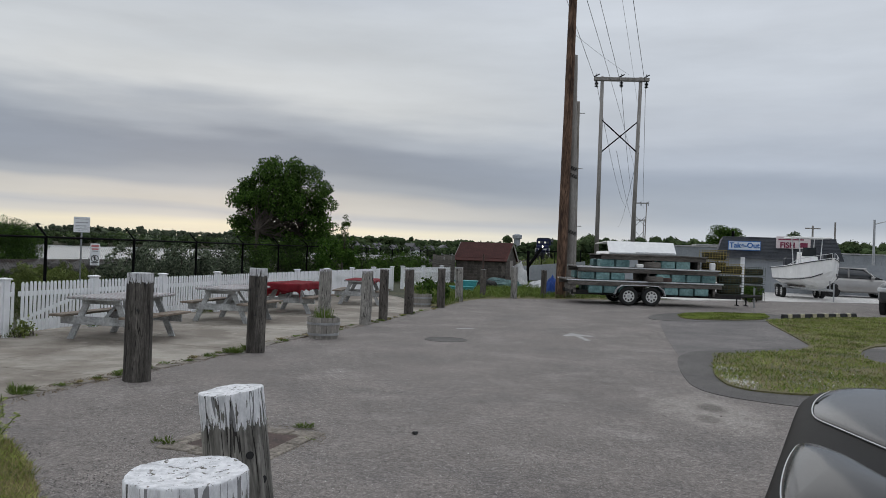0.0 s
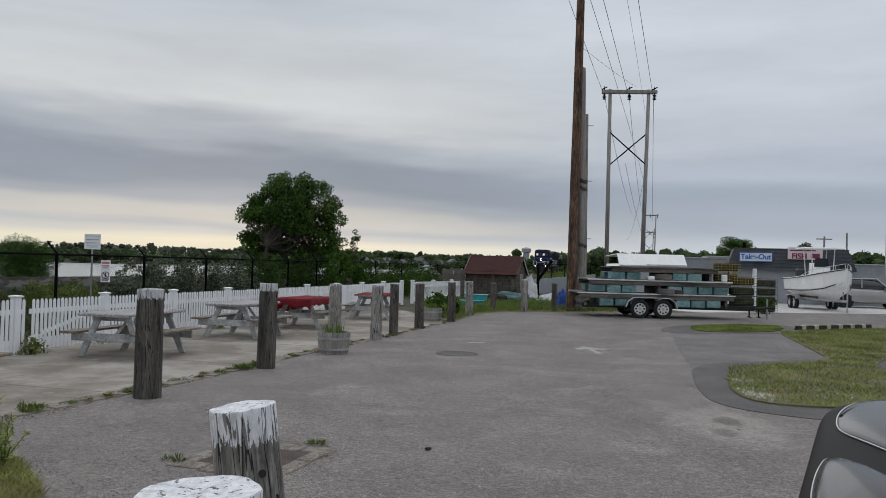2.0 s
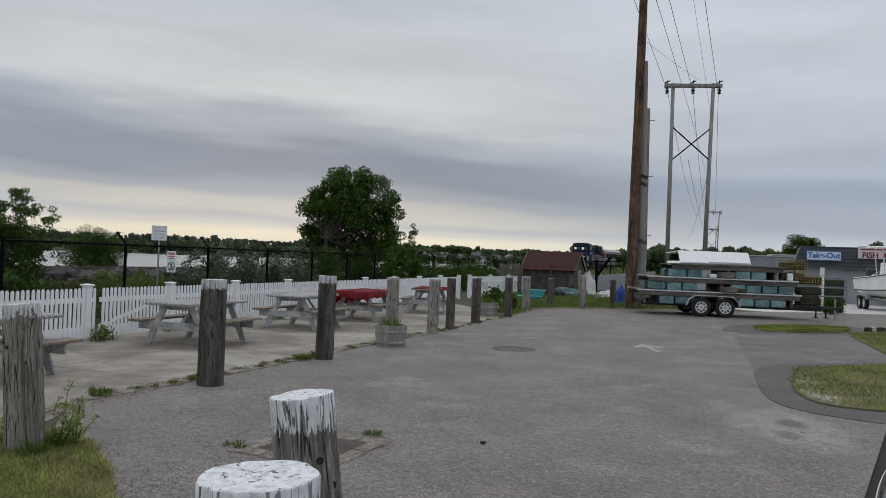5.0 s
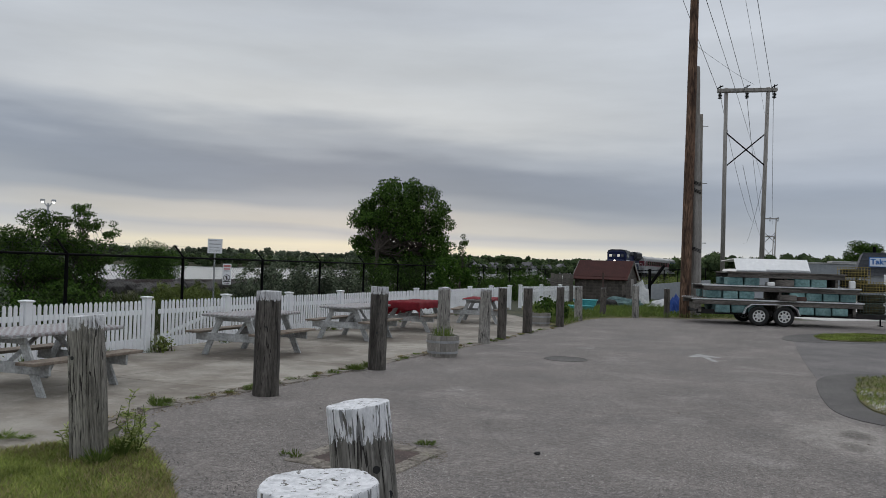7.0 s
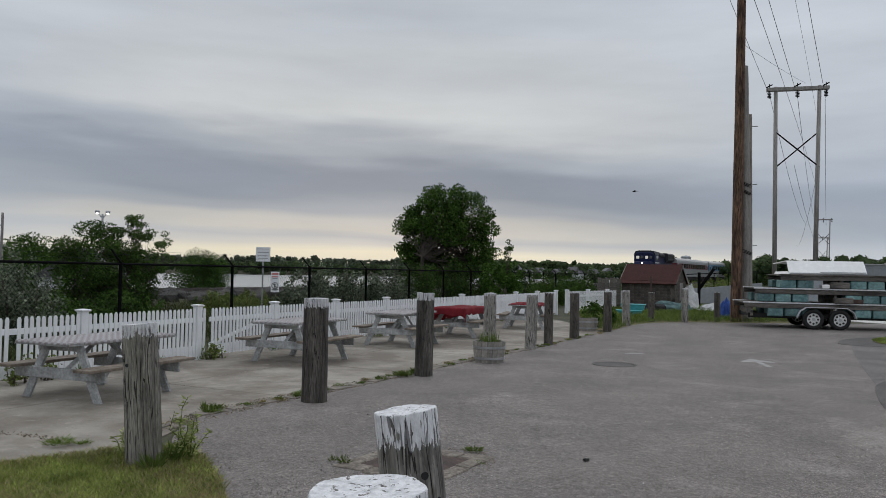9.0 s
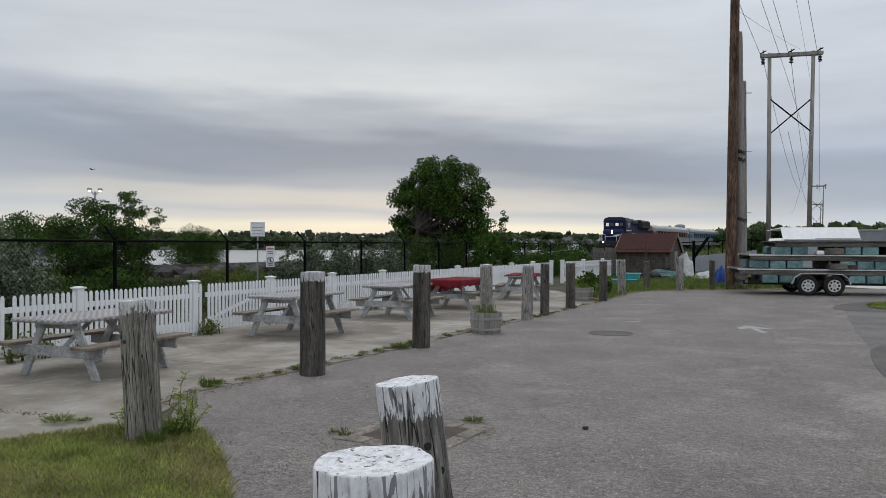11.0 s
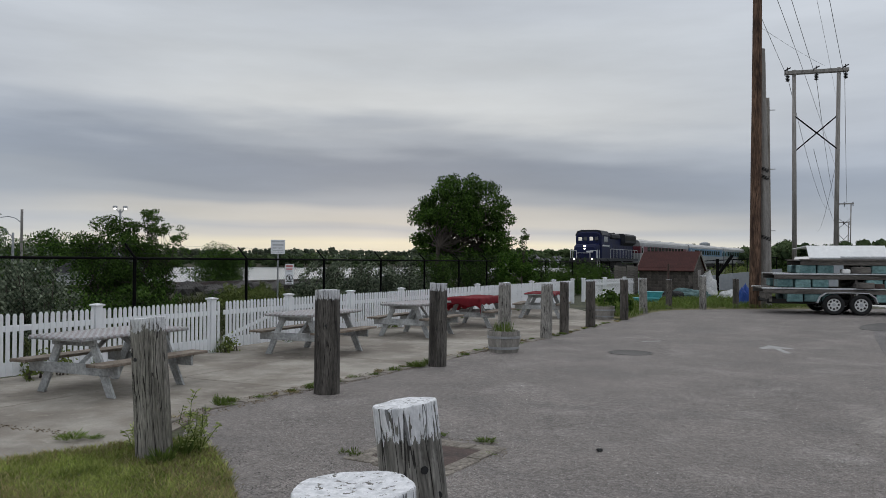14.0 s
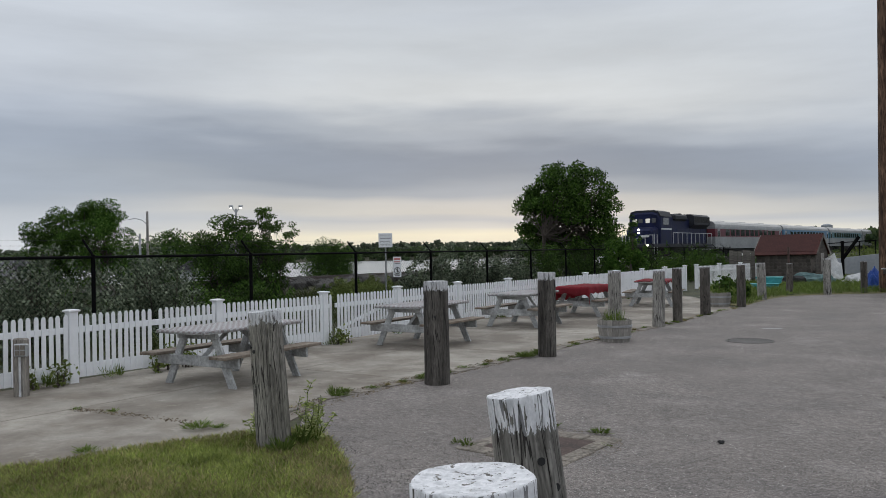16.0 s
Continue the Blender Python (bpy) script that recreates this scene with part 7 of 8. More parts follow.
# paler, greyer leaf colour stands in for haze over the far hills
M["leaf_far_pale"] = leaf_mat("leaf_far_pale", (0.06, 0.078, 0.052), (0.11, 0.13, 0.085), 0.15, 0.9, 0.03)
M["blade"] = leaf_mat("blade", (0.10, 0.15, 0.03), (0.38, 0.42, 0.12), 0.25, 0.7, 2.2)
M["blade_verge"] = leaf_mat("blade_verge", (0.08, 0.13, 0.024), (0.27, 0.31, 0.085), 0.25)
M["leaf_fresh"] = leaf_mat("leaf_fresh", (0.022, 0.06, 0.010), (0.10, 0.18, 0.034))
M["blade_wild"] = leaf_mat("blade_wild", (0.03, 0.044, 0.014), (0.085, 0.10, 0.034), 0.25)
M["blade_dry"] = leaf_mat("blade_dry", (0.17, 0.145, 0.07), (0.38, 0.32, 0.17), 0.2)
M["weed"] = leaf_mat("weed", (0.07, 0.115, 0.025), (0.17, 0.22, 0.06), 0.25)
M["bark"] = surf("bark", (0.05, 0.042, 0.035), (0.095, 0.08, 0.065), 4, 0.95, bump=0.01, fine=30, stretch=(2, 2, 0.4), speck=0.3)


def quads(name, P, U, V, mat, parent=None, label="", kind="", ratio=1.0):
    """Diamond leaves at P with half axes U and V, all in one mesh."""
    n = len(P)
    co = np.empty((n, 4, 3))
    co[:, 0], co[:, 1], co[:, 2], co[:, 3] = P - U, P - V * 0.9 + U * 0.1, P + U, P + V * 0.9 + U * 0.1
    me = bpy.data.meshes.new(name)
    me.from_pydata(co.reshape(-1, 3).tolist(), [], np.arange(n * 4).reshape(-1, 4).tolist())
    me.materials.append(M[mat])
    ob = new(name, me)
    if parent:
        ob.parent = parent
    if label:
        ob["label"] = label
    if kind:
        ob["kind"] = kind
    return ob


def leaf_cloud(clumps, n, leaf, rng, inner=0.45, flat_=0.5):
    """Leaf places and axes in a set of ellipsoid clumps (x, y, z, rx, ry, rz)."""
    C = np.array(clumps, float)
    vol = (C[:, 3] * C[:, 4] * C[:, 5]) ** 0.67
    pick = rng.choice(len(C), n, p=vol / vol.sum())
    d = rng.normal(size=(n, 3))
    d /= np.linalg.norm(d, axis=1)[:, None]
    rad = inner + (1.08 - inner) * rng.random(n) ** 0.6
    P = C[pick, :3] + d * C[pick, 3:] * rad[:, None]
    u = rng.normal(size=(n, 3)) + d * flat_
    u[:, 2] -= 0.3
    u /= np.linalg.norm(u, axis=1)[:, None]
    v = np.cross(u, rng.normal(size=(n, 3)))
    v /= np.linalg.norm(v, axis=1)[:, None] + 1e-9
    s = leaf * (0.6 + 0.8 * rng.random(n))[:, None]
    return P, u * s, v * s * 0.62


def limb(bm, a, b, r0, r1, rng, bends=4):
    a, b = Vector(a), Vector(b)
    pts = [a.lerp(b, k / bends) for k in range(bends + 1)]
    L = (b - a).length
    for k in range(1, bends):
        pts[k] += Vector(rng.normal(size=3)) * L * 0.05
    for k in range(bends):
        tube(bm, pts[k], pts[k + 1], r0 + (r1 - r0) * k / bends, r0 + (r1 - r0) * (k + 1) / bends, seg=7, caps=False)
    return pts


def tree(label, base, crown, n_clumps, leaves, leaf, mat, seed, trunk_r, clump_r=(0.45, 0.8), name="tree", shape=None, trunks=1, wide=False):
    """crown: centre x, y, z and radii. Trunk, limbs to each clump, and a crown of leaves."""
    rng = np.random.default_rng(seed)
    th = thing(name, label, name)
    cx, cy, cz, rx, ry, rz = crown
    clumps = []
    while len(clumps) < n_clumps:
        d = rng.normal(size=3)
        d /= np.linalg.norm(d)
        q = rng.uniform(-1, 1, 3) if wide else d * (0.2 + 0.75 * rng.random() ** 0.5)
        if shape and not shape(q):
            continue
        r = rng.uniform(*clump_r)
        clumps.append((cx + q[0] * rx, cy + q[1] * ry, cz + q[2] * rz, r * 1.15, r * 1.15, r * 0.8))
    bm = bmesh.new()
    base = Vector(base)
    forks = []
    for k in range(trunks):
        off = Vector((rng.normal() * 0.25, rng.normal() * 0.25, 0)) if trunks > 1 else Vector((0, 0, 0))
        fork = Vector((cx + off.x * 3, cy + off.y * 3, cz - rz * 0.55))
        limb(bm, base + off - Vector((0, 0, 0.3)), fork, trunk_r, trunk_r * 0.7, rng)
        forks.append(fork)
    for c in clumps:
        f = forks[int(rng.integers(len(forks)))]
        limb(bm, f, c[:3], trunk_r * 0.2, trunk_r * 0.04, rng, 4)
    part("trunk", bm, "bark", th, smooth=True)
    P, U, V = leaf_cloud(clumps, leaves, leaf, rng)
    quads("crown", P, U, V, mat, th)
    return th


def shrub(label, at, size, leaves, leaf, mat, seed, clumps=14, name="shrub"):
    rng = np.random.default_rng(seed)
    th = thing(name, label, name)
    x, y, z = at
    cs = []
    for k in range(clumps):
        a, q = rng.random() * 6.28, rng.random() ** 0.5
        zz = rng.random()
        r = rng.uniform(0.22, 0.36)
        cs.append((x + math.cos(a) * q * size[0] * (1 - 0.35 * zz), y + math.sin(a) * q * size[1] * (1 - 0.35 * zz), z + size[2] * (0.12 + 0.78 * zz), size[0] * r, size[1] * r, size[2] * r * 0.8))
    bm = bmesh.new()
    for c in cs:
        limb(bm, (x + (c[0] - x) * 0.2, y + (c[1] - y) * 0.2, z - 0.3), c[:3], 0.03, 0.008, rng, 3)
    # bare shoots that stand out of the outline
    tips = []
    for k in range(clumps * 2):
        c = cs[int(rng.integers(clumps))]
        t = Vector(c[:3]) + Vector((rng.normal() * c[3] * 0.7, rng.normal() * c[4] * 0.7, c[5] * (0.9 + rng.random() * 0.8)))
        tube(bm, c[:3], t, 0.008, 0.004, seg=4, caps=False)
        tips.append((t.x, t.y, t.z, 0.10, 0.10, 0.16))
    part("stem", bm, "bark", th)
    P, U, V = leaf_cloud(cs + tips, leaves, leaf, rng, 0.3)
    quads("foliage", P, U, V, mat, th)
    return th


# the lone tree beyond the fence: domed, fuller on one side
tree("broad leafy tree with dark green crown against the bright sky", (-7.9, 38.3, -0.2), (-7.70, 38.3, 3.68, 2.55, 2.3, 2.42), 300, 46000, 0.055, "leaf_dark", 29, 0.12, (0.22, 0.44),
     shape=lambda q: abs(q[0]) ** (2 if q[0] < 0 else 3.6) + abs(q[2]) ** (2.3 if q[2] > 0 else 5) + abs(q[1]) ** 2 < 0.9 and q[2] < 1.15 + 1.1 * q[0] and not (abs(q[0] - 0.1) < 0.34 and -0.5 < q[2] < -0.26), trunks=3, wide=True)
shrub("dark bush at the foot of the broad tree", (-7.9, 37.6, -0.3), (2.0, 1.2, 1.9), 9000, 0.05, "leaf_dark", 28, 22)
tree("slender young tree with sparse leaves", (-4.2, 34.9, -0.1), (-4.15, 34.9, 2.3, 0.22, 0.22, 1.3), 34, 1100, 0.035, "leaf_mid", 22, 0.03, (0.07, 0.13), name="sapling")
shrub("light green bush beside the fence", (-4.6, 35.6, -0.1), (1.1, 1.0, 2.1), 8000, 0.05, "leaf_fresh", 23)
# the dark bushy tree on the bank and its wispy neighbour
tree("dense dark green tree on the bank behind the fence", (-15.6, 22.6, -1.2), (-15.75, 22.6, 1.4, 1.7, 1.5, 1.75), 120, 34000, 0.036, "leaf_dark", 24, 0.12, (0.2, 0.4), trunks=2)
tree("wispy young tree with thin upright shoots", (-14.4, 22.9, -1), (-14.3, 22.9, 1.9, 0.75, 0.7, 1.35), 60, 4200, 0.032, "leaf_mid", 25, 0.04, (0.09, 0.18), name="sapling")
tree("thin conifer top above the bank trees", (-15.1, 23.2, -1), (-15.05, 23.2, 2.55, 0.36, 0.32, 1.1), 40, 3000, 0.03, "leaf_dark", 26, 0.04, (0.08, 0.16), name="sapling")
shrub("bright green bush under the bank tree", (-14.6, 21.6, -0.9), (1.5, 1.2, 1.9), 9000, 0.045, "leaf_fresh", 27)
# silvery bushes right behind the fence
for k, (x, y, w, d, h) in enumerate([(-12.3, 6.6, 1.5, 1.5, 1.9), (-12.4, 9.2, 1.4, 1.4, 1.75), (-12.2, 11.6, 1.4, 1.4, 1.85), (-11.5, 13.6, 1.3, 1.3, 1.9), (-13.6, 8.0, 1.6, 1.6, 1.6), (-14.6, 12.0, 1.6, 1.6, 1.7)]):
    shrub("dense silvery green bush behind the chain-link fence", (x, y, -0.3), (w, d, h), 9000, 0.036, "leaf_silver", 40 + k, 26)
for k, (x, y, w, d, h, mt) in enumerate([(-9.0, 22.8, 0.9, 0.9, 1.35, "leaf_silver"), (-8.8, 25.2, 1.1, 1.1, 1.4, "leaf_silver"), (-8.6, 27.8, 1.1, 1.1, 1.35, "leaf_silver"), (-8.1, 30.6, 1.2, 1.2, 1.55, "leaf_silver"),
                                        (-7.6, 33.4, 1.3, 1.3, 1.6, "leaf_mid"), (-6.6, 36.0, 1.3, 1.3, 1.5, "leaf_dark"), (-12.0, 24.8, 1.5, 1.2, 0.75, "leaf_light"), (-13.4, 26.6, 1.6, 1.2, 0.6, "leaf_mid"), (-11.3, 30, 1.4, 1.2, 0.5, "leaf_dark"),
                                        (-12.5, 17.6, 1.6, 1.4, 0.9, "leaf_dark"), (-14.0, 17.0, 1.6, 1.4, 0.9, "leaf_mid"), (-16.5, 15.5, 1.6, 1.4, 1.0, "leaf_dark"),
                                        (-3.0, 41.0, 1.6, 1.2, 1.3, "leaf_mid"), (-1.2, 43.0, 1.4, 1.2, 1.3, "leaf_dark"), (-5.0, 45.0, 2.0, 1.5, 1.6, "leaf_dark"), (-2.5, 52.0, 2.2, 1.6, 1.5, "leaf_dark"), (1.5, 56.0, 2.2, 1.6, 1.3, "leaf_mid"), (7.6, 58, 2.4, 1.6, 1.5, "leaf_light"), (12.0, 70, 3, 2, 1.6, "leaf_mid")]):
    shrub("overgrown bush between the fence and the railway", (x, y, -0.3), (w, d, h + 0.2), 7000, 0.042, mt, 60 + k, 18)
# trees across the inlet's near arm
tree("round dark green tree in the distance", (-32.0, 30.7, -3.5), (-32.2, 30.7, 2.3, 1.5, 1.5, 2.1), 60, 26000, 0.05, "leaf_dark", 80, 0.16, (0.3, 0.62))
tree("full light green tree in the distance", (-30.6, 31.8, -3.5), (-30.6, 31.8, 2.5, 1.65, 1.6, 2.6), 64, 28000, 0.05, "leaf_fresh", 81, 0.16, (0.3, 0.65))
tree("dark spreading tree behind the far pole", (-40.0, 45.8, -3.5), (-39.7, 45.8, 0.9, 1.5, 1.4, 2.2), 34, 15000, 0.06, "leaf_dark", 82, 0.16, (0.6, 1.0))
tree("round dark tree on the far bank", (-31.0, 57.5, -3.5), (-31.0, 57.5, 1.2, 2.0, 2.0, 1.8), 40, 18000, 0.06, "leaf_dark", 83, 0.16, (0.6, 1.0))
tree("dark tree on the far bank", (-60.0, 75, -3.5), (-60, 75, 1.0, 4.0, 3.0, 3.4), 40, 14000, 0.13, "leaf_dark", 84, 0.2, (0.9, 1.5))
tree("tall rounded tree behind the building", (54.0, 150, 0), (54.0, 150, 5.2, 3.4, 3.0, 3.0), 44, 12000, 0.14, "leaf_mid", 85, 0.3, (0.8, 1.4))
tree("pale flowering tree behind the building", (62.0, 140, 0), (61.5, 138, 4.6, 2.4, 2.0, 2.2), 24, 2400, 0.24, "leaf_silver", 86, 0.25, (0.7, 1.1))


def woods(label, line, depth, height, n_trees, mat, seed, leaf, per):
    """A strip of distant wood: many crowns along a line, one object."""
    rng = np.random.default_rng(seed)
    cs = []
    line = np.array(line, float)
    seg = np.linalg.norm(np.diff(line, axis=0), axis=1)
    cum = np.concatenate([[0], np.cumsum(seg)])
    for k in range(n_trees):
        s = rng.random() * cum[-1]
        i = min(len(seg) - 1, int(np.searchsorted(cum, s) - 1))
        p = line[i] + (line[i + 1] - line[i]) * (s - cum[i]) / seg[i]
        x, y = p[0] + rng.normal() * depth * 0.2, p[1] + rng.random() * depth
        h = height * rng.uniform(0.72, 0.92) * (1 + 0.3 * noise.noise(Vector((x * 0.02, y * 0.02, seed))))
        g = max(-2.6, land(x, y))
        for q in range(4):
            r = h * rng.uniform(0.14, 0.27)
            cs.append((x + rng.normal() * h * 0.5, y + rng.normal() * h * 0.3, g + h * rng.uniform(0.10, 0.72), r, r, r * 0.85))
    P, U, V = leaf_cloud(cs, n_trees * per, leaf, rng, 0.75)
    ob = quads("woods", P, U, V, mat)
    tagged(ob, label, "woods", kind="stuff")
    # the dense hearts of the crowns
    bm = bmesh.new()
    bmesh.ops.create_icosphere(bm, subdivisions=2, radius=1.0)
    bm.verts.ensure_lookup_table()
    base = np.array([v.co for v in bm.verts])
    tri = np.array([[v.index for v in f.verts] for f in bm.faces])
    bm.free()
    vs, fs = [], []
    for i, c in enumerate(cs):
        k = 0.7 + 0.4 * rng.random(len(base))
        vs.append(np.array(c[:3]) + base * np.array(c[3:]) * k[:, None])
        fs.append(tri + i * len(base))
    me = bpy.data.meshes.new("crown_mass")
    me.from_pydata(np.concatenate(vs).tolist(), [], np.concatenate(fs).tolist())
    me.materials.append(M[mat])
    heart = new("crown_mass", me)
    heart.parent = ob
    heart["kind"] = "stuff"
    return ob


woods("far dark green woods along the opposite shore", [(-700, 190), (-420, 300), (-220, 450), (-90, 545), (40, 650)], 60, 9.0, 760, "leaf_far", 90, 0.8, 60)
woods("wooded far hills with evening haze put into their colour", [(-900, 420), (-500, 560), (-200, 720), (60, 800), (400, 860)], 160, 12.0, 740, "leaf_far_pale", 91, 1.4, 50)
woods("tall woods behind the far shore houses", [(-110, 640), (0, 690), (90, 710), (220, 640)], 50, 14.0, 300, "leaf_far", 95, 0.8, 60)
woods("low woods beyond the railway", [(30, 400), (80, 330), (130, 270), (190, 220)], 70, 9.0, 320, "leaf_far", 92, 0.6, 80)
woods("trees behind the yard buildings", [(22, 168), (36, 162), (60, 155), (90, 140), (130, 110), (170, 60)], 40, 8.0, 300, "leaf_far", 93, 0.26, 260)
woods("trees on the land beside the lot", [(190, 60), (200, -100), (60, -160), (-60, -160), (-120, -60)], 50, 9, 150, "leaf_far", 94, 0.8, 70)


# ---- far houses ----
M["house_white"] = surf("house_white", (0.58, 0.59, 0.60), (0.74, 0.75, 0.76), 0.3, 0.8, fine=2, speck=0.1, vary=0.25)
M["house_roof"] = surf("house_roof", (0.10, 0.10, 0.11), (0.16, 0.155, 0.16), 0.3, 0.9, fine=2, speck=0.15, vary=0.3)


def house(x, y, w, d, h, rot, label):
    z = max(-2.6, land(x, y))
    th = thing("house", label, "house", m=pose(x, y, z, 0, 0, rot), group="houses on the far shore")
    bm = bmesh.new()
    box(bm, (-w / 2, -d / 2, -1), (w / 2, d / 2, h))
    wl = part("wall", bm, "house_white", th)
    bm = bmesh.new()
    prism(bm, [(-w / 2 - 0.4, h - 0.1), (w / 2 + 0.4, h - 0.1), (0, h + w * 0.36)], -d / 2 - 0.4, d / 2 + 0.4)
    rf = part("roof", bm, "house_roof", th)
    bm = bmesh.new()
    box(bm, (w * 0.2, -0.5, h + w * 0.1), (w * 0.2 + 0.7, 0.3, h + w * 0.42))
    part("chimney", bm, "house_roof", rf)
    for k in range(3):
        for zz in ((0.9,) if h < 4 else (0.9, 3.4)):
            bm = bmesh.new()
            xx = (k - 1) * w * 0.3
            box(bm, (xx - 0.5, -d / 2 - 0.06, zz), (xx + 0.5, -d / 2 + 0.02, zz + 1.3))
            part("window", bm, "glass", wl)


rnd = random.Random(77)
for x, y, w in ((-64, 590, 11), (-48, 600, 13), (-36, 618, 10), (-24, 625, 15), (-9, 630, 12), (2, 640, 14), (14, 650, 10), (-80, 575, 10), (-18, 600, 8), (-3, 610, 9), (-55, 578, 8), (28, 655, 12)):
    house(x, y, w * 0.72, 7, rnd.choice((3.4, 4.6, 4.0)), rnd.uniform(-70, 70), "white house with a grey roof on the far shore")
house(-39.5, 55, 6.0, 8, 3.4, 30, "grey gabled house behind the bank trees")
house(-66, 58, 6, 6, 2.2, -20, "pale grey house with a flat porch across the inlet")


# ---- grass blades and weeds ----
def inside(poly, x, y):
    c = False
    for (x0, y0), (x1, y1) in zip(poly, poly[1:] + poly[:1]):
        if (y0 > y) != (y1 > y) and x < (x1 - x0) * (y - y0) / (y1 - y0) + x0:
            c = not c
    return c


def blades(name, label, poly, n, h, mat, seed, box_=None, z=0.01, width=0.004, patch=0.0):
    """Single grass blades over an outline, thinner where the turf is worn."""
    rng = np.random.default_rng(seed)
    xs, ys = [p[0] for p in poly], [p[1] for p in poly]
    x0, x1, y0, y1 = box_ or (min(xs), max(xs), min(ys), max(ys))
    P = []
    while len(P) < n:
        x, y = rng.uniform(x0, x1), rng.uniform(y0, y1)
        if inside(poly, x, y) and noise.noise(Vector((x * 1.1, y * 1.1, seed))) > patch - 0.9 * rng.random():
            P.append((x, y, z))
    P = np.array(P)
    k = len(P)
    U = np.stack([rng.normal(size=k) * 0.8, rng.normal(size=k) * 0.8, np.ones(k)], 1) * (h * (0.5 + rng.random(k)))[:, None] * 0.5
    a = rng.random(k) * 6.28
    V = np.stack([np.cos(a), np.sin(a), 0 * a], 1) * width
    ob = quads(name, P + U, U, V, mat)
    return tagged(ob, label, "grass", kind="stuff")


blades("grass", "short green grass blades on the lawn", LAWN, 60000, 0.04, "blade", 1, (-6.5, -1.9, 2.6, 6.5), 0.012, 0.0035)
blades("grass", "dry straw-coloured blades in the lawn", LAWN, 22000, 0.045, "blade_dry", 2, (-6.5, -1.9, 2.6, 6.5), 0.014, 0.0035, 0.35)
blades("grass", "green blades on the oval grass island", ISLAND_1, 9000, 0.035, "blade_verge", 3, None, 0.03, 0.010)
blades("grass", "green blades on the patchy verge", ISLAND_2, 34000, 0.045, "blade_verge", 4, (4, 16, 9.5, 26), 0.03, 0.007, 0.12)
blades("grass", "dry blades on the patchy verge", ISLAND_2, 16000, 0.035, "blade_dry", 5, (4, 16, 9.5, 26), 0.03, 0.007, 0.0)
BANK = [(1.9, 29.4), (4.5, 30.6), (9.0, 32), (9.2, 40), (5, 46), (-1.6, 44), (-1.0, 33.0), (-0.2, 25.2), (0.3, 24), (1.0, 27.3)]
blades("grass", "long uncut grass on the bank", BANK, 30000, 0.17, "weed", 6, None, 0.0, 0.010)
WILD = [(-12.5, 0), (-10.4, 2), (-8.9, 12), (-7.2, 24), (-4.4, 42), (-1.5, 50), (4, 66), (10, 86), (-3, 82), (-9.5, 64), (-16, 42), (-24, 16), (-28, 0)]
blades("grass", "wild uncut grass between fence and railway", WILD, 34000, 0.34, "blade_wild", 8, None, -0.05, 0.02)
M["pebble"] = leaf_mat("pebble", (0.20, 0.19, 0.175), (0.55, 0.53, 0.50), 0.0, 0.9)
M["pebble_brown"] = leaf_mat("pebble_brown", (0.07, 0.055, 0.038), (0.26, 0.215, 0.16), 0.0, 0.95)
M["pebble_dark"] = leaf_mat("pebble_dark", (0.07, 0.066, 0.063), (0.26, 0.245, 0.23), 0.0, 0.9)


def pebbles(label, poly, n, size, mat, seed, z, patch=0.0):
    """Loose little stones, each a low four-sided pyramid, thicker in patches."""
    rng = np.random.default_rng(seed)
    poly = rounded(poly)
    xs, ys = [p[0] for p in poly], [p[1] for p in poly]
    vs, fs = [], []
    while len(fs) < n * 4:
        x, y = rng.uniform(min(xs), max(xs)), rng.uniform(min(ys), max(ys))
        if not inside(poly, x, y) or noise.noise(Vector((x * 2.3, y * 2.3, seed))) < patch - 0.8 * rng.random():
            continue
        r, a, b = size * rng.uniform(0.4, 1.2), rng.random() * 6.28, len(vs)
        for q in range(4):
            k = r * rng.uniform(0.7, 1.2)
            vs.append((x + k * math.cos(a + q * 1.57), y + k * math.sin(a + q * 1.57), z - 0.004))
        vs.append((x + rng.normal() * r * 0.2, y + rng.normal() * r * 0.2, z + r * rng.uniform(0.4, 0.8)))
        fs += [(b, b + 1, b + 4), (b + 1, b + 2, b + 4), (b + 2, b + 3, b + 4), (b + 3, b, b + 4)]
    me = bpy.data.meshes.new("gravel")
    me.from_pydata(vs, [], fs)
    me.materials.append(M[mat])
    return tagged(new("gravel", me), label, "gravel", kind="stuff")


pebbles("pale gravel spilling along the verge edge", [(4.15, 10.15), (4.5, 9.95), (4.75, 11.2), (4.95, 12.6), (4.75, 12.9), (4.3, 11.2)], 520, 0.024, "pebble", 7, 0.030, 0.3)
pebbles("pale gravel showing through the worn verge", [(4.9, 10.3), (5.6, 10.0), (6.4, 10.6), (6.7, 11.8), (6.0, 12.3), (5.2, 11.3)], 300, 0.024, "pebble", 17, 0.030, 0.45)
pebbles("loose dark gravel along the lawn edge", [(-1.7, 2.6), (-2.25, 4.3), (-2.9, 5.4), (-3.6, 6.2), (-2.9, 6.9), (-1.7, 5.6), (-0.9, 3.9), (-0.7, 2.6)], 2600, 0.008, "pebble_dark", 27, 0.002, 0.5)


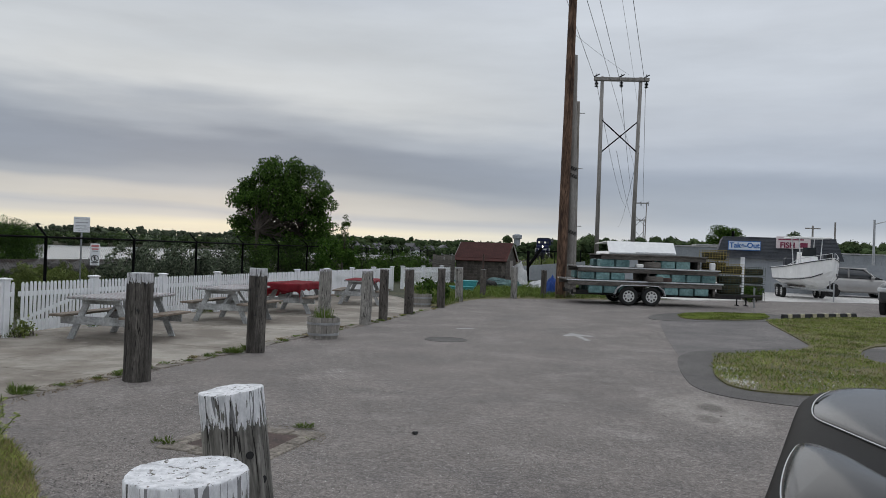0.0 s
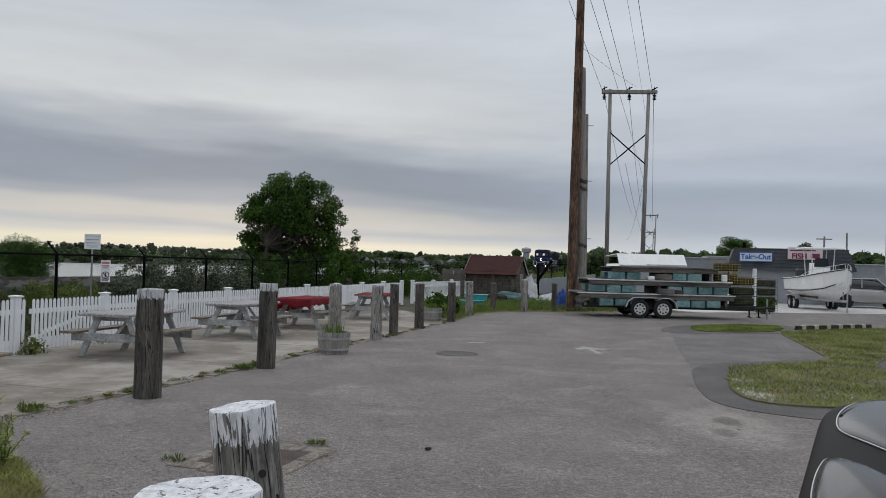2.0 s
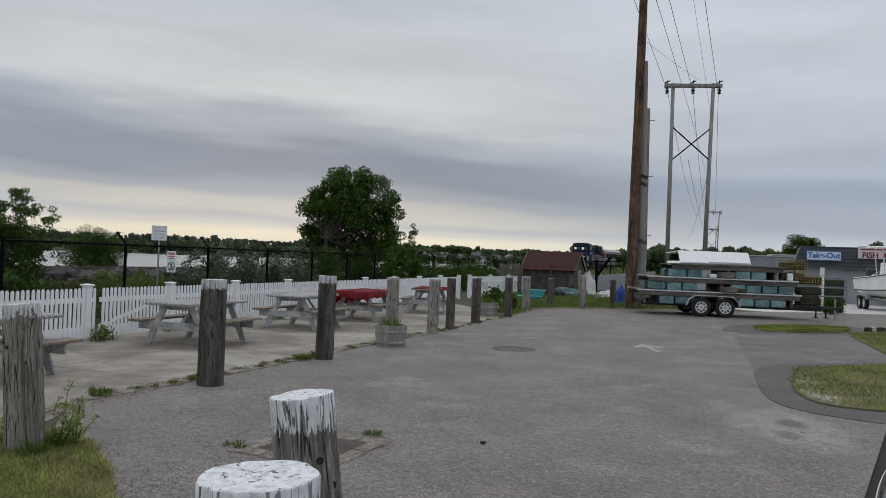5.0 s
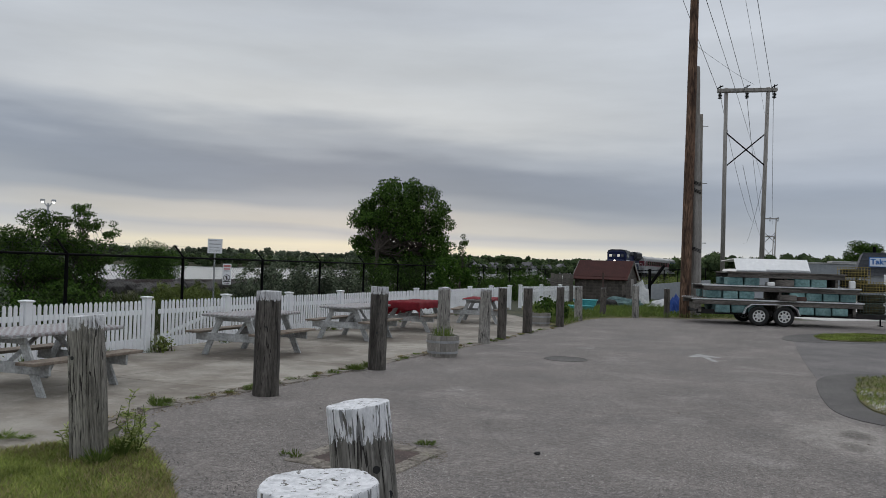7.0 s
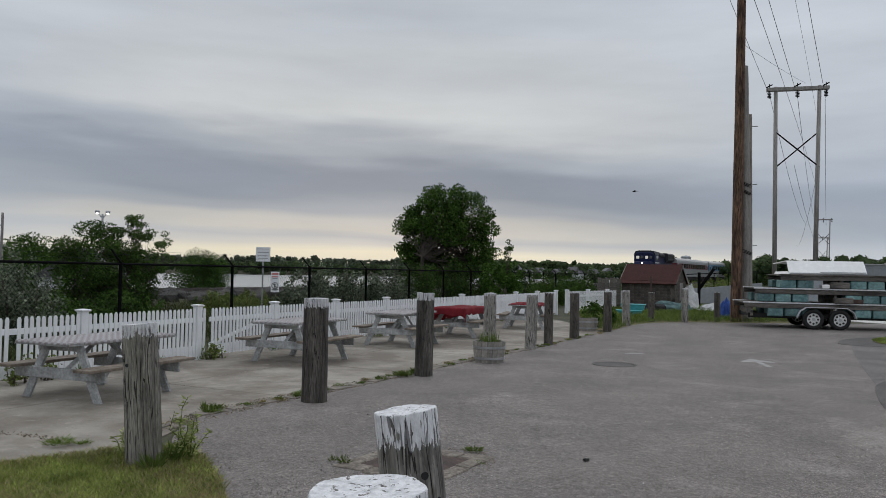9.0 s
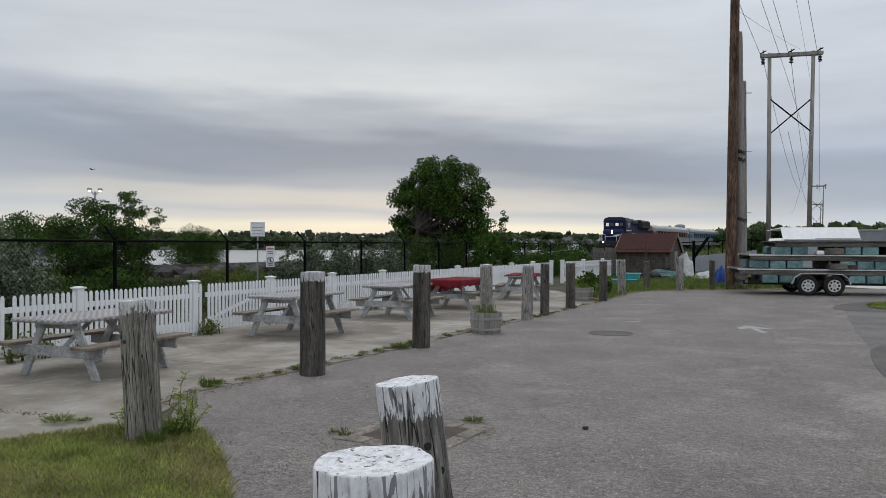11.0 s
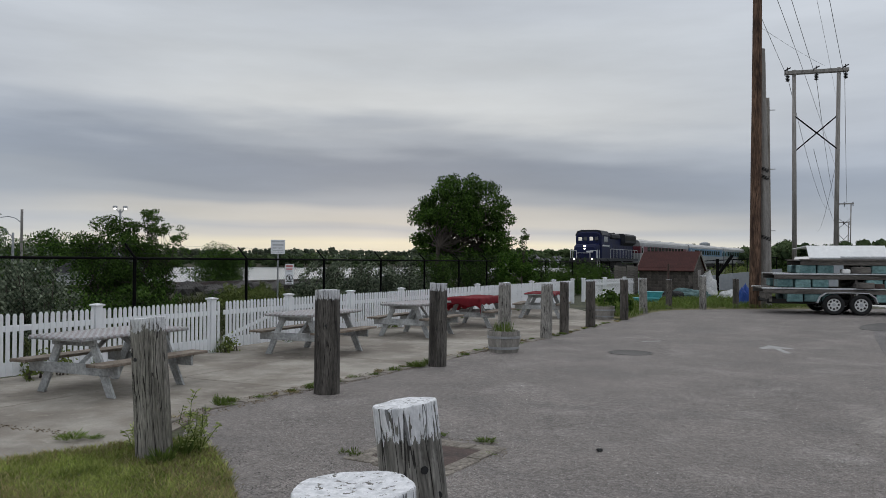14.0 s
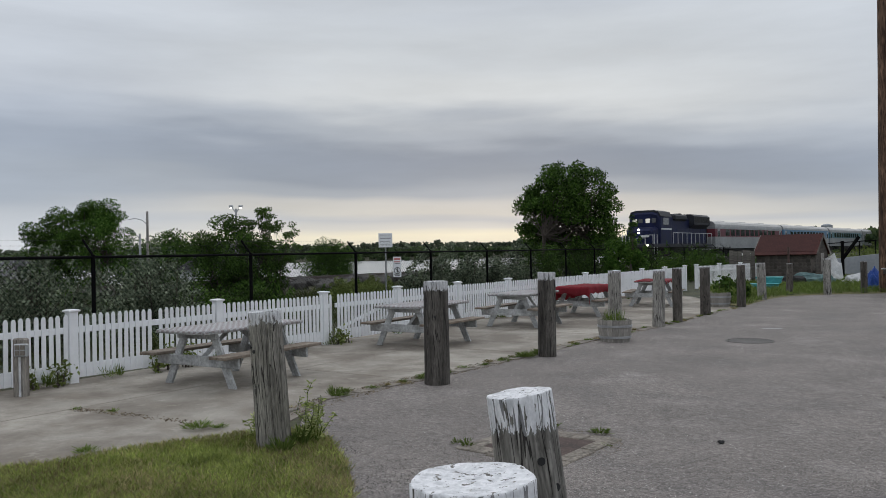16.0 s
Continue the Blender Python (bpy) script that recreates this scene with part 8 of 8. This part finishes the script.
pebbles("loose pale grit strewn over the asphalt", [(-3.2, 7.0), (-1.0, 3.4), (1.6, 3.6), (4.0, 8.0), (3.6, 14.0), (-1.2, 15.5), (-2.6, 12.0)], 2600, 0.0075, "pebble", 37, 0.002, 0.35)
pebbles("brown grit and dirt round the sunken cover", [(-2.2, 6.5), (-1.5, 5.7), (-0.8, 6.2), (-0.85, 7.0), (-1.5, 7.25)], 1100, 0.008, "pebble_brown", 38, 0.002, 0.3)
pebbles("brown litter and grit along the edging", [(-4.7, 6.9), (-4.3, 6.8), (-4.0, 8.8), (-3.3, 10.8), (-2.3, 14.8), (-1.2, 18.0), (-1.6, 18.0), (-2.65, 14.8), (-3.7, 10.8), (-4.4, 8.9)], 2400, 0.012, "pebble_brown", 39, 0.006, 0.25)
pebbles("brown leaf litter in a crack of the patio", [(-7.0, 6.8), (-6.3, 6.72), (-5.2, 6.56), (-4.8, 6.4), (-5.2, 6.38), (-6.3, 6.58), (-7.0, 6.6)], 260, 0.016, "pebble_brown", 40, -0.002, 0.3)


def tuft(x, y, h, r, n, mat, seed, label="weed tuft growing from a crack"):
    rng = np.random.default_rng(seed)
    n = int(n * 1.7)
    a, q = rng.random(n) * 6.28, rng.random(n) ** 0.6 * r
    P = np.stack([x + np.cos(a) * q * 0.5, y + np.sin(a) * q * 0.5, np.zeros(n)], 1)
    hh = h * (0.25 + 0.6 * rng.random(n))
    P[:, 2] += hh * 0.5 * rng.random(n)
    U = np.stack([np.cos(a) * q * 0.5 + rng.normal(size=n) * 0.022, np.sin(a) * q * 0.5 + rng.normal(size=n) * 0.022, hh * 0.8], 1) * 0.42
    b = rng.random(n) * 6.28
    V = np.stack([np.cos(b), np.sin(b), 0 * b], 1) * (0.003 + 0.005 * rng.random(n))[:, None]
    ob = quads("weed", P + U, U, V, mat)
    return tagged(ob, label, "weed", group="weeds")


rng0 = np.random.default_rng(55)
line = [(-4.5, 7.2), (-4.4, 8.0), (-4.1, 8.9), (-3.5, 10.7), (-2.96, 12.6), (-2.4, 14.8), (-1.5, 17.5), (-0.7, 20.6), (0.1, 23.4)]
s = 0
for (x0, y0), (x1, y1) in zip(line, line[1:]):
    k = int(math.hypot(x1 - x0, y1 - y0) / 0.16)
    for q in range(k):
        if rng0.random() < 0.45:
            continue
        f = (q + rng0.random()) / k
        s += 1
        tuft(x0 + (x1 - x0) * f + rng0.normal() * 0.06, y0 + (y1 - y0) * f, rng0.uniform(0.03, 0.09), rng0.uniform(0.04, 0.15), 70, "weed" if rng0.random() < 0.7 else "blade_dry", 500 + s)
for x, y, h, r, n in ((-4.45, 8.2, 0.16, 0.10, 80), (-4.4, 8.35, 0.10, 0.13, 130), (-3.05, 12.0, 0.13, 0.22, 260), (-2.9, 12.35, 0.15, 0.20, 240), (-2.1, 6.25, 0.10, 0.08, 40), (-2.22, 6.3, 0.07, 0.07, 30), (-1.78, 7.1, 0.10, 0.08, 50), (-1.09, 7.05, 0.06, 0.14, 90), (-1.55, 7.2, 0.05, 0.10, 60), (-0.98, 6.6, 0.03, 0.08, 30), (-6.35, 6.66, 0.06, 0.08, 40), (-6.86, 6.65, 0.05, 0.08, 30), (-4.9, 6.23, 0.09, 0.2, 160),
                      (-5.25, 5.15, 0.07, 0.13, 120), (-4.7, 6.3, 0.05, 0.12, 80), (-3.9, 5.95, 0.16, 0.16, 120), (-3.55, 5.6, 0.18, 0.16, 160), (-3.55, 5.9, 0.2, 0.18, 160)):
    s += 1
    tuft(x, y, h, r, n, "weed", 700 + s)
# weeds at the foot of the picket fence
for k in range(46):
    y = rng0.uniform(6.2, 31)
    s += 1
    tuft(fence_x(y) + 0.10, y, rng0.uniform(0.06, 0.26), rng0.uniform(0.06, 0.2), 40, "weed", 800 + s, "weed growing at the foot of the fence")
for y in (7.6, 7.9, 9.3, 9.6, 9.9, 13.15, 13.3):
    shrub("leafy weed at the foot of the white fence", (fence_x(y) + 0.14, y, 0), (0.16, 0.16, rng0.uniform(0.13, 0.24)), 130, 0.03, "leaf_light", int(900 + y * 10), 5, name="weed")
# tall willow-like weed beside a post
for k, (x, y, h) in enumerate(((-3.46, 5.84, 0.60), (-3.42, 5.95, 0.44), (-3.97, 5.95, 0.24))):
    th = thing("weed", "tall willowy weed with narrow pale leaves", "weed", group="willowy weeds")
    rng = np.random.default_rng(950 + k)
    bm = bmesh.new()
    pts, tips = [], []
    for q in range(6):
        t = Vector((x + rng.normal() * 0.06 + 0.08 * (k < 2), y + rng.normal() * 0.06, h * rng.uniform(0.6, 1.05)))
        ps = limb(bm, (x, y, -0.02), t, 0.006, 0.002, rng, 4)
        for w in range(36):
            i = int(rng.integers(1, 4))
            pts.append(np.array(ps[i].lerp(ps[i + 1], rng.random())))
    part("stem", bm, "weed", th)
    P = np.array(pts)
    n = len(P)
    a = rng.random(n) * 6.28
    U = np.stack([np.cos(a), np.sin(a), rng.uniform(-0.2, 0.7, n)], 1) * 0.026
    V = np.cross(U, rng.normal(size=(n, 3)))
    V = V / (np.linalg.norm(V, axis=1)[:, None] + 1e-9) * 0.008
    quads("foliage", P + U, U, V, "leaf_weed", th)
for p, (x, y, h) in zip(PLANTERS, ((-2.02, 14.55, 0.36), (-0.40, 24.0, 0.34))):
    rng = np.random.default_rng(int(h * 100))
    n = 170
    a, q = rng.random(n) * 6.28, rng.random(n) ** 0.5 * 0.2
    P = np.stack([np.cos(a) * q, np.sin(a) * q, np.full(n, h - 0.05)], 1)
    U = np.stack([np.cos(a) * 0.10 * rng.random(n), np.sin(a) * 0.10 * rng.random(n), 0.08 + 0.24 * rng.random(n) ** 1.6], 1) * 0.5
    V = np.stack([np.cos(a + 1.5), np.sin(a + 1.5), 0 * a], 1) * 0.006
    quads("grass_tuft", P + U, U, V, "weed", p, "spiky green grass")
shrub("leafy green weed clump behind the far planter", (0.0, 25.6, 0), (0.55, 0.5, 0.75), 900, 0.06, "leaf_mid", 990, 10)
shrub("leafy green weed clump beside the bank", (13.5, 33.6, 0), (0.5, 0.45, 0.5), 600, 0.06, "leaf_mid", 991, 8)


# ---- rocks on the bank ----
def rocks():
    rng = np.random.default_rng(31)
    bm = bmesh.new()
    for k in range(240):
        t = rng.uniform(-70, -28)
        p = TRACK_P + TRACK_D * t - TRACK_N * rng.uniform(2.8, 5.5)
        z = land(p.x, p.y)
        r = rng.uniform(0.2, 0.5)
        vs = bmesh.ops.create_icosphere(bm, subdivisions=1, radius=r)["verts"]
        for v in vs:
            v.co = Vector((v.co.x * rng.uniform(0.8, 1.3), v.co.y * rng.uniform(0.8, 1.3), v.co.z * 0.7)) + Vector((p.x, p.y, z + r * 0.2))
    tagged(part("rocks", bm, "ballast"), "dark riprap boulders along the bank", "rocks", kind="stuff")


rocks()


motions()
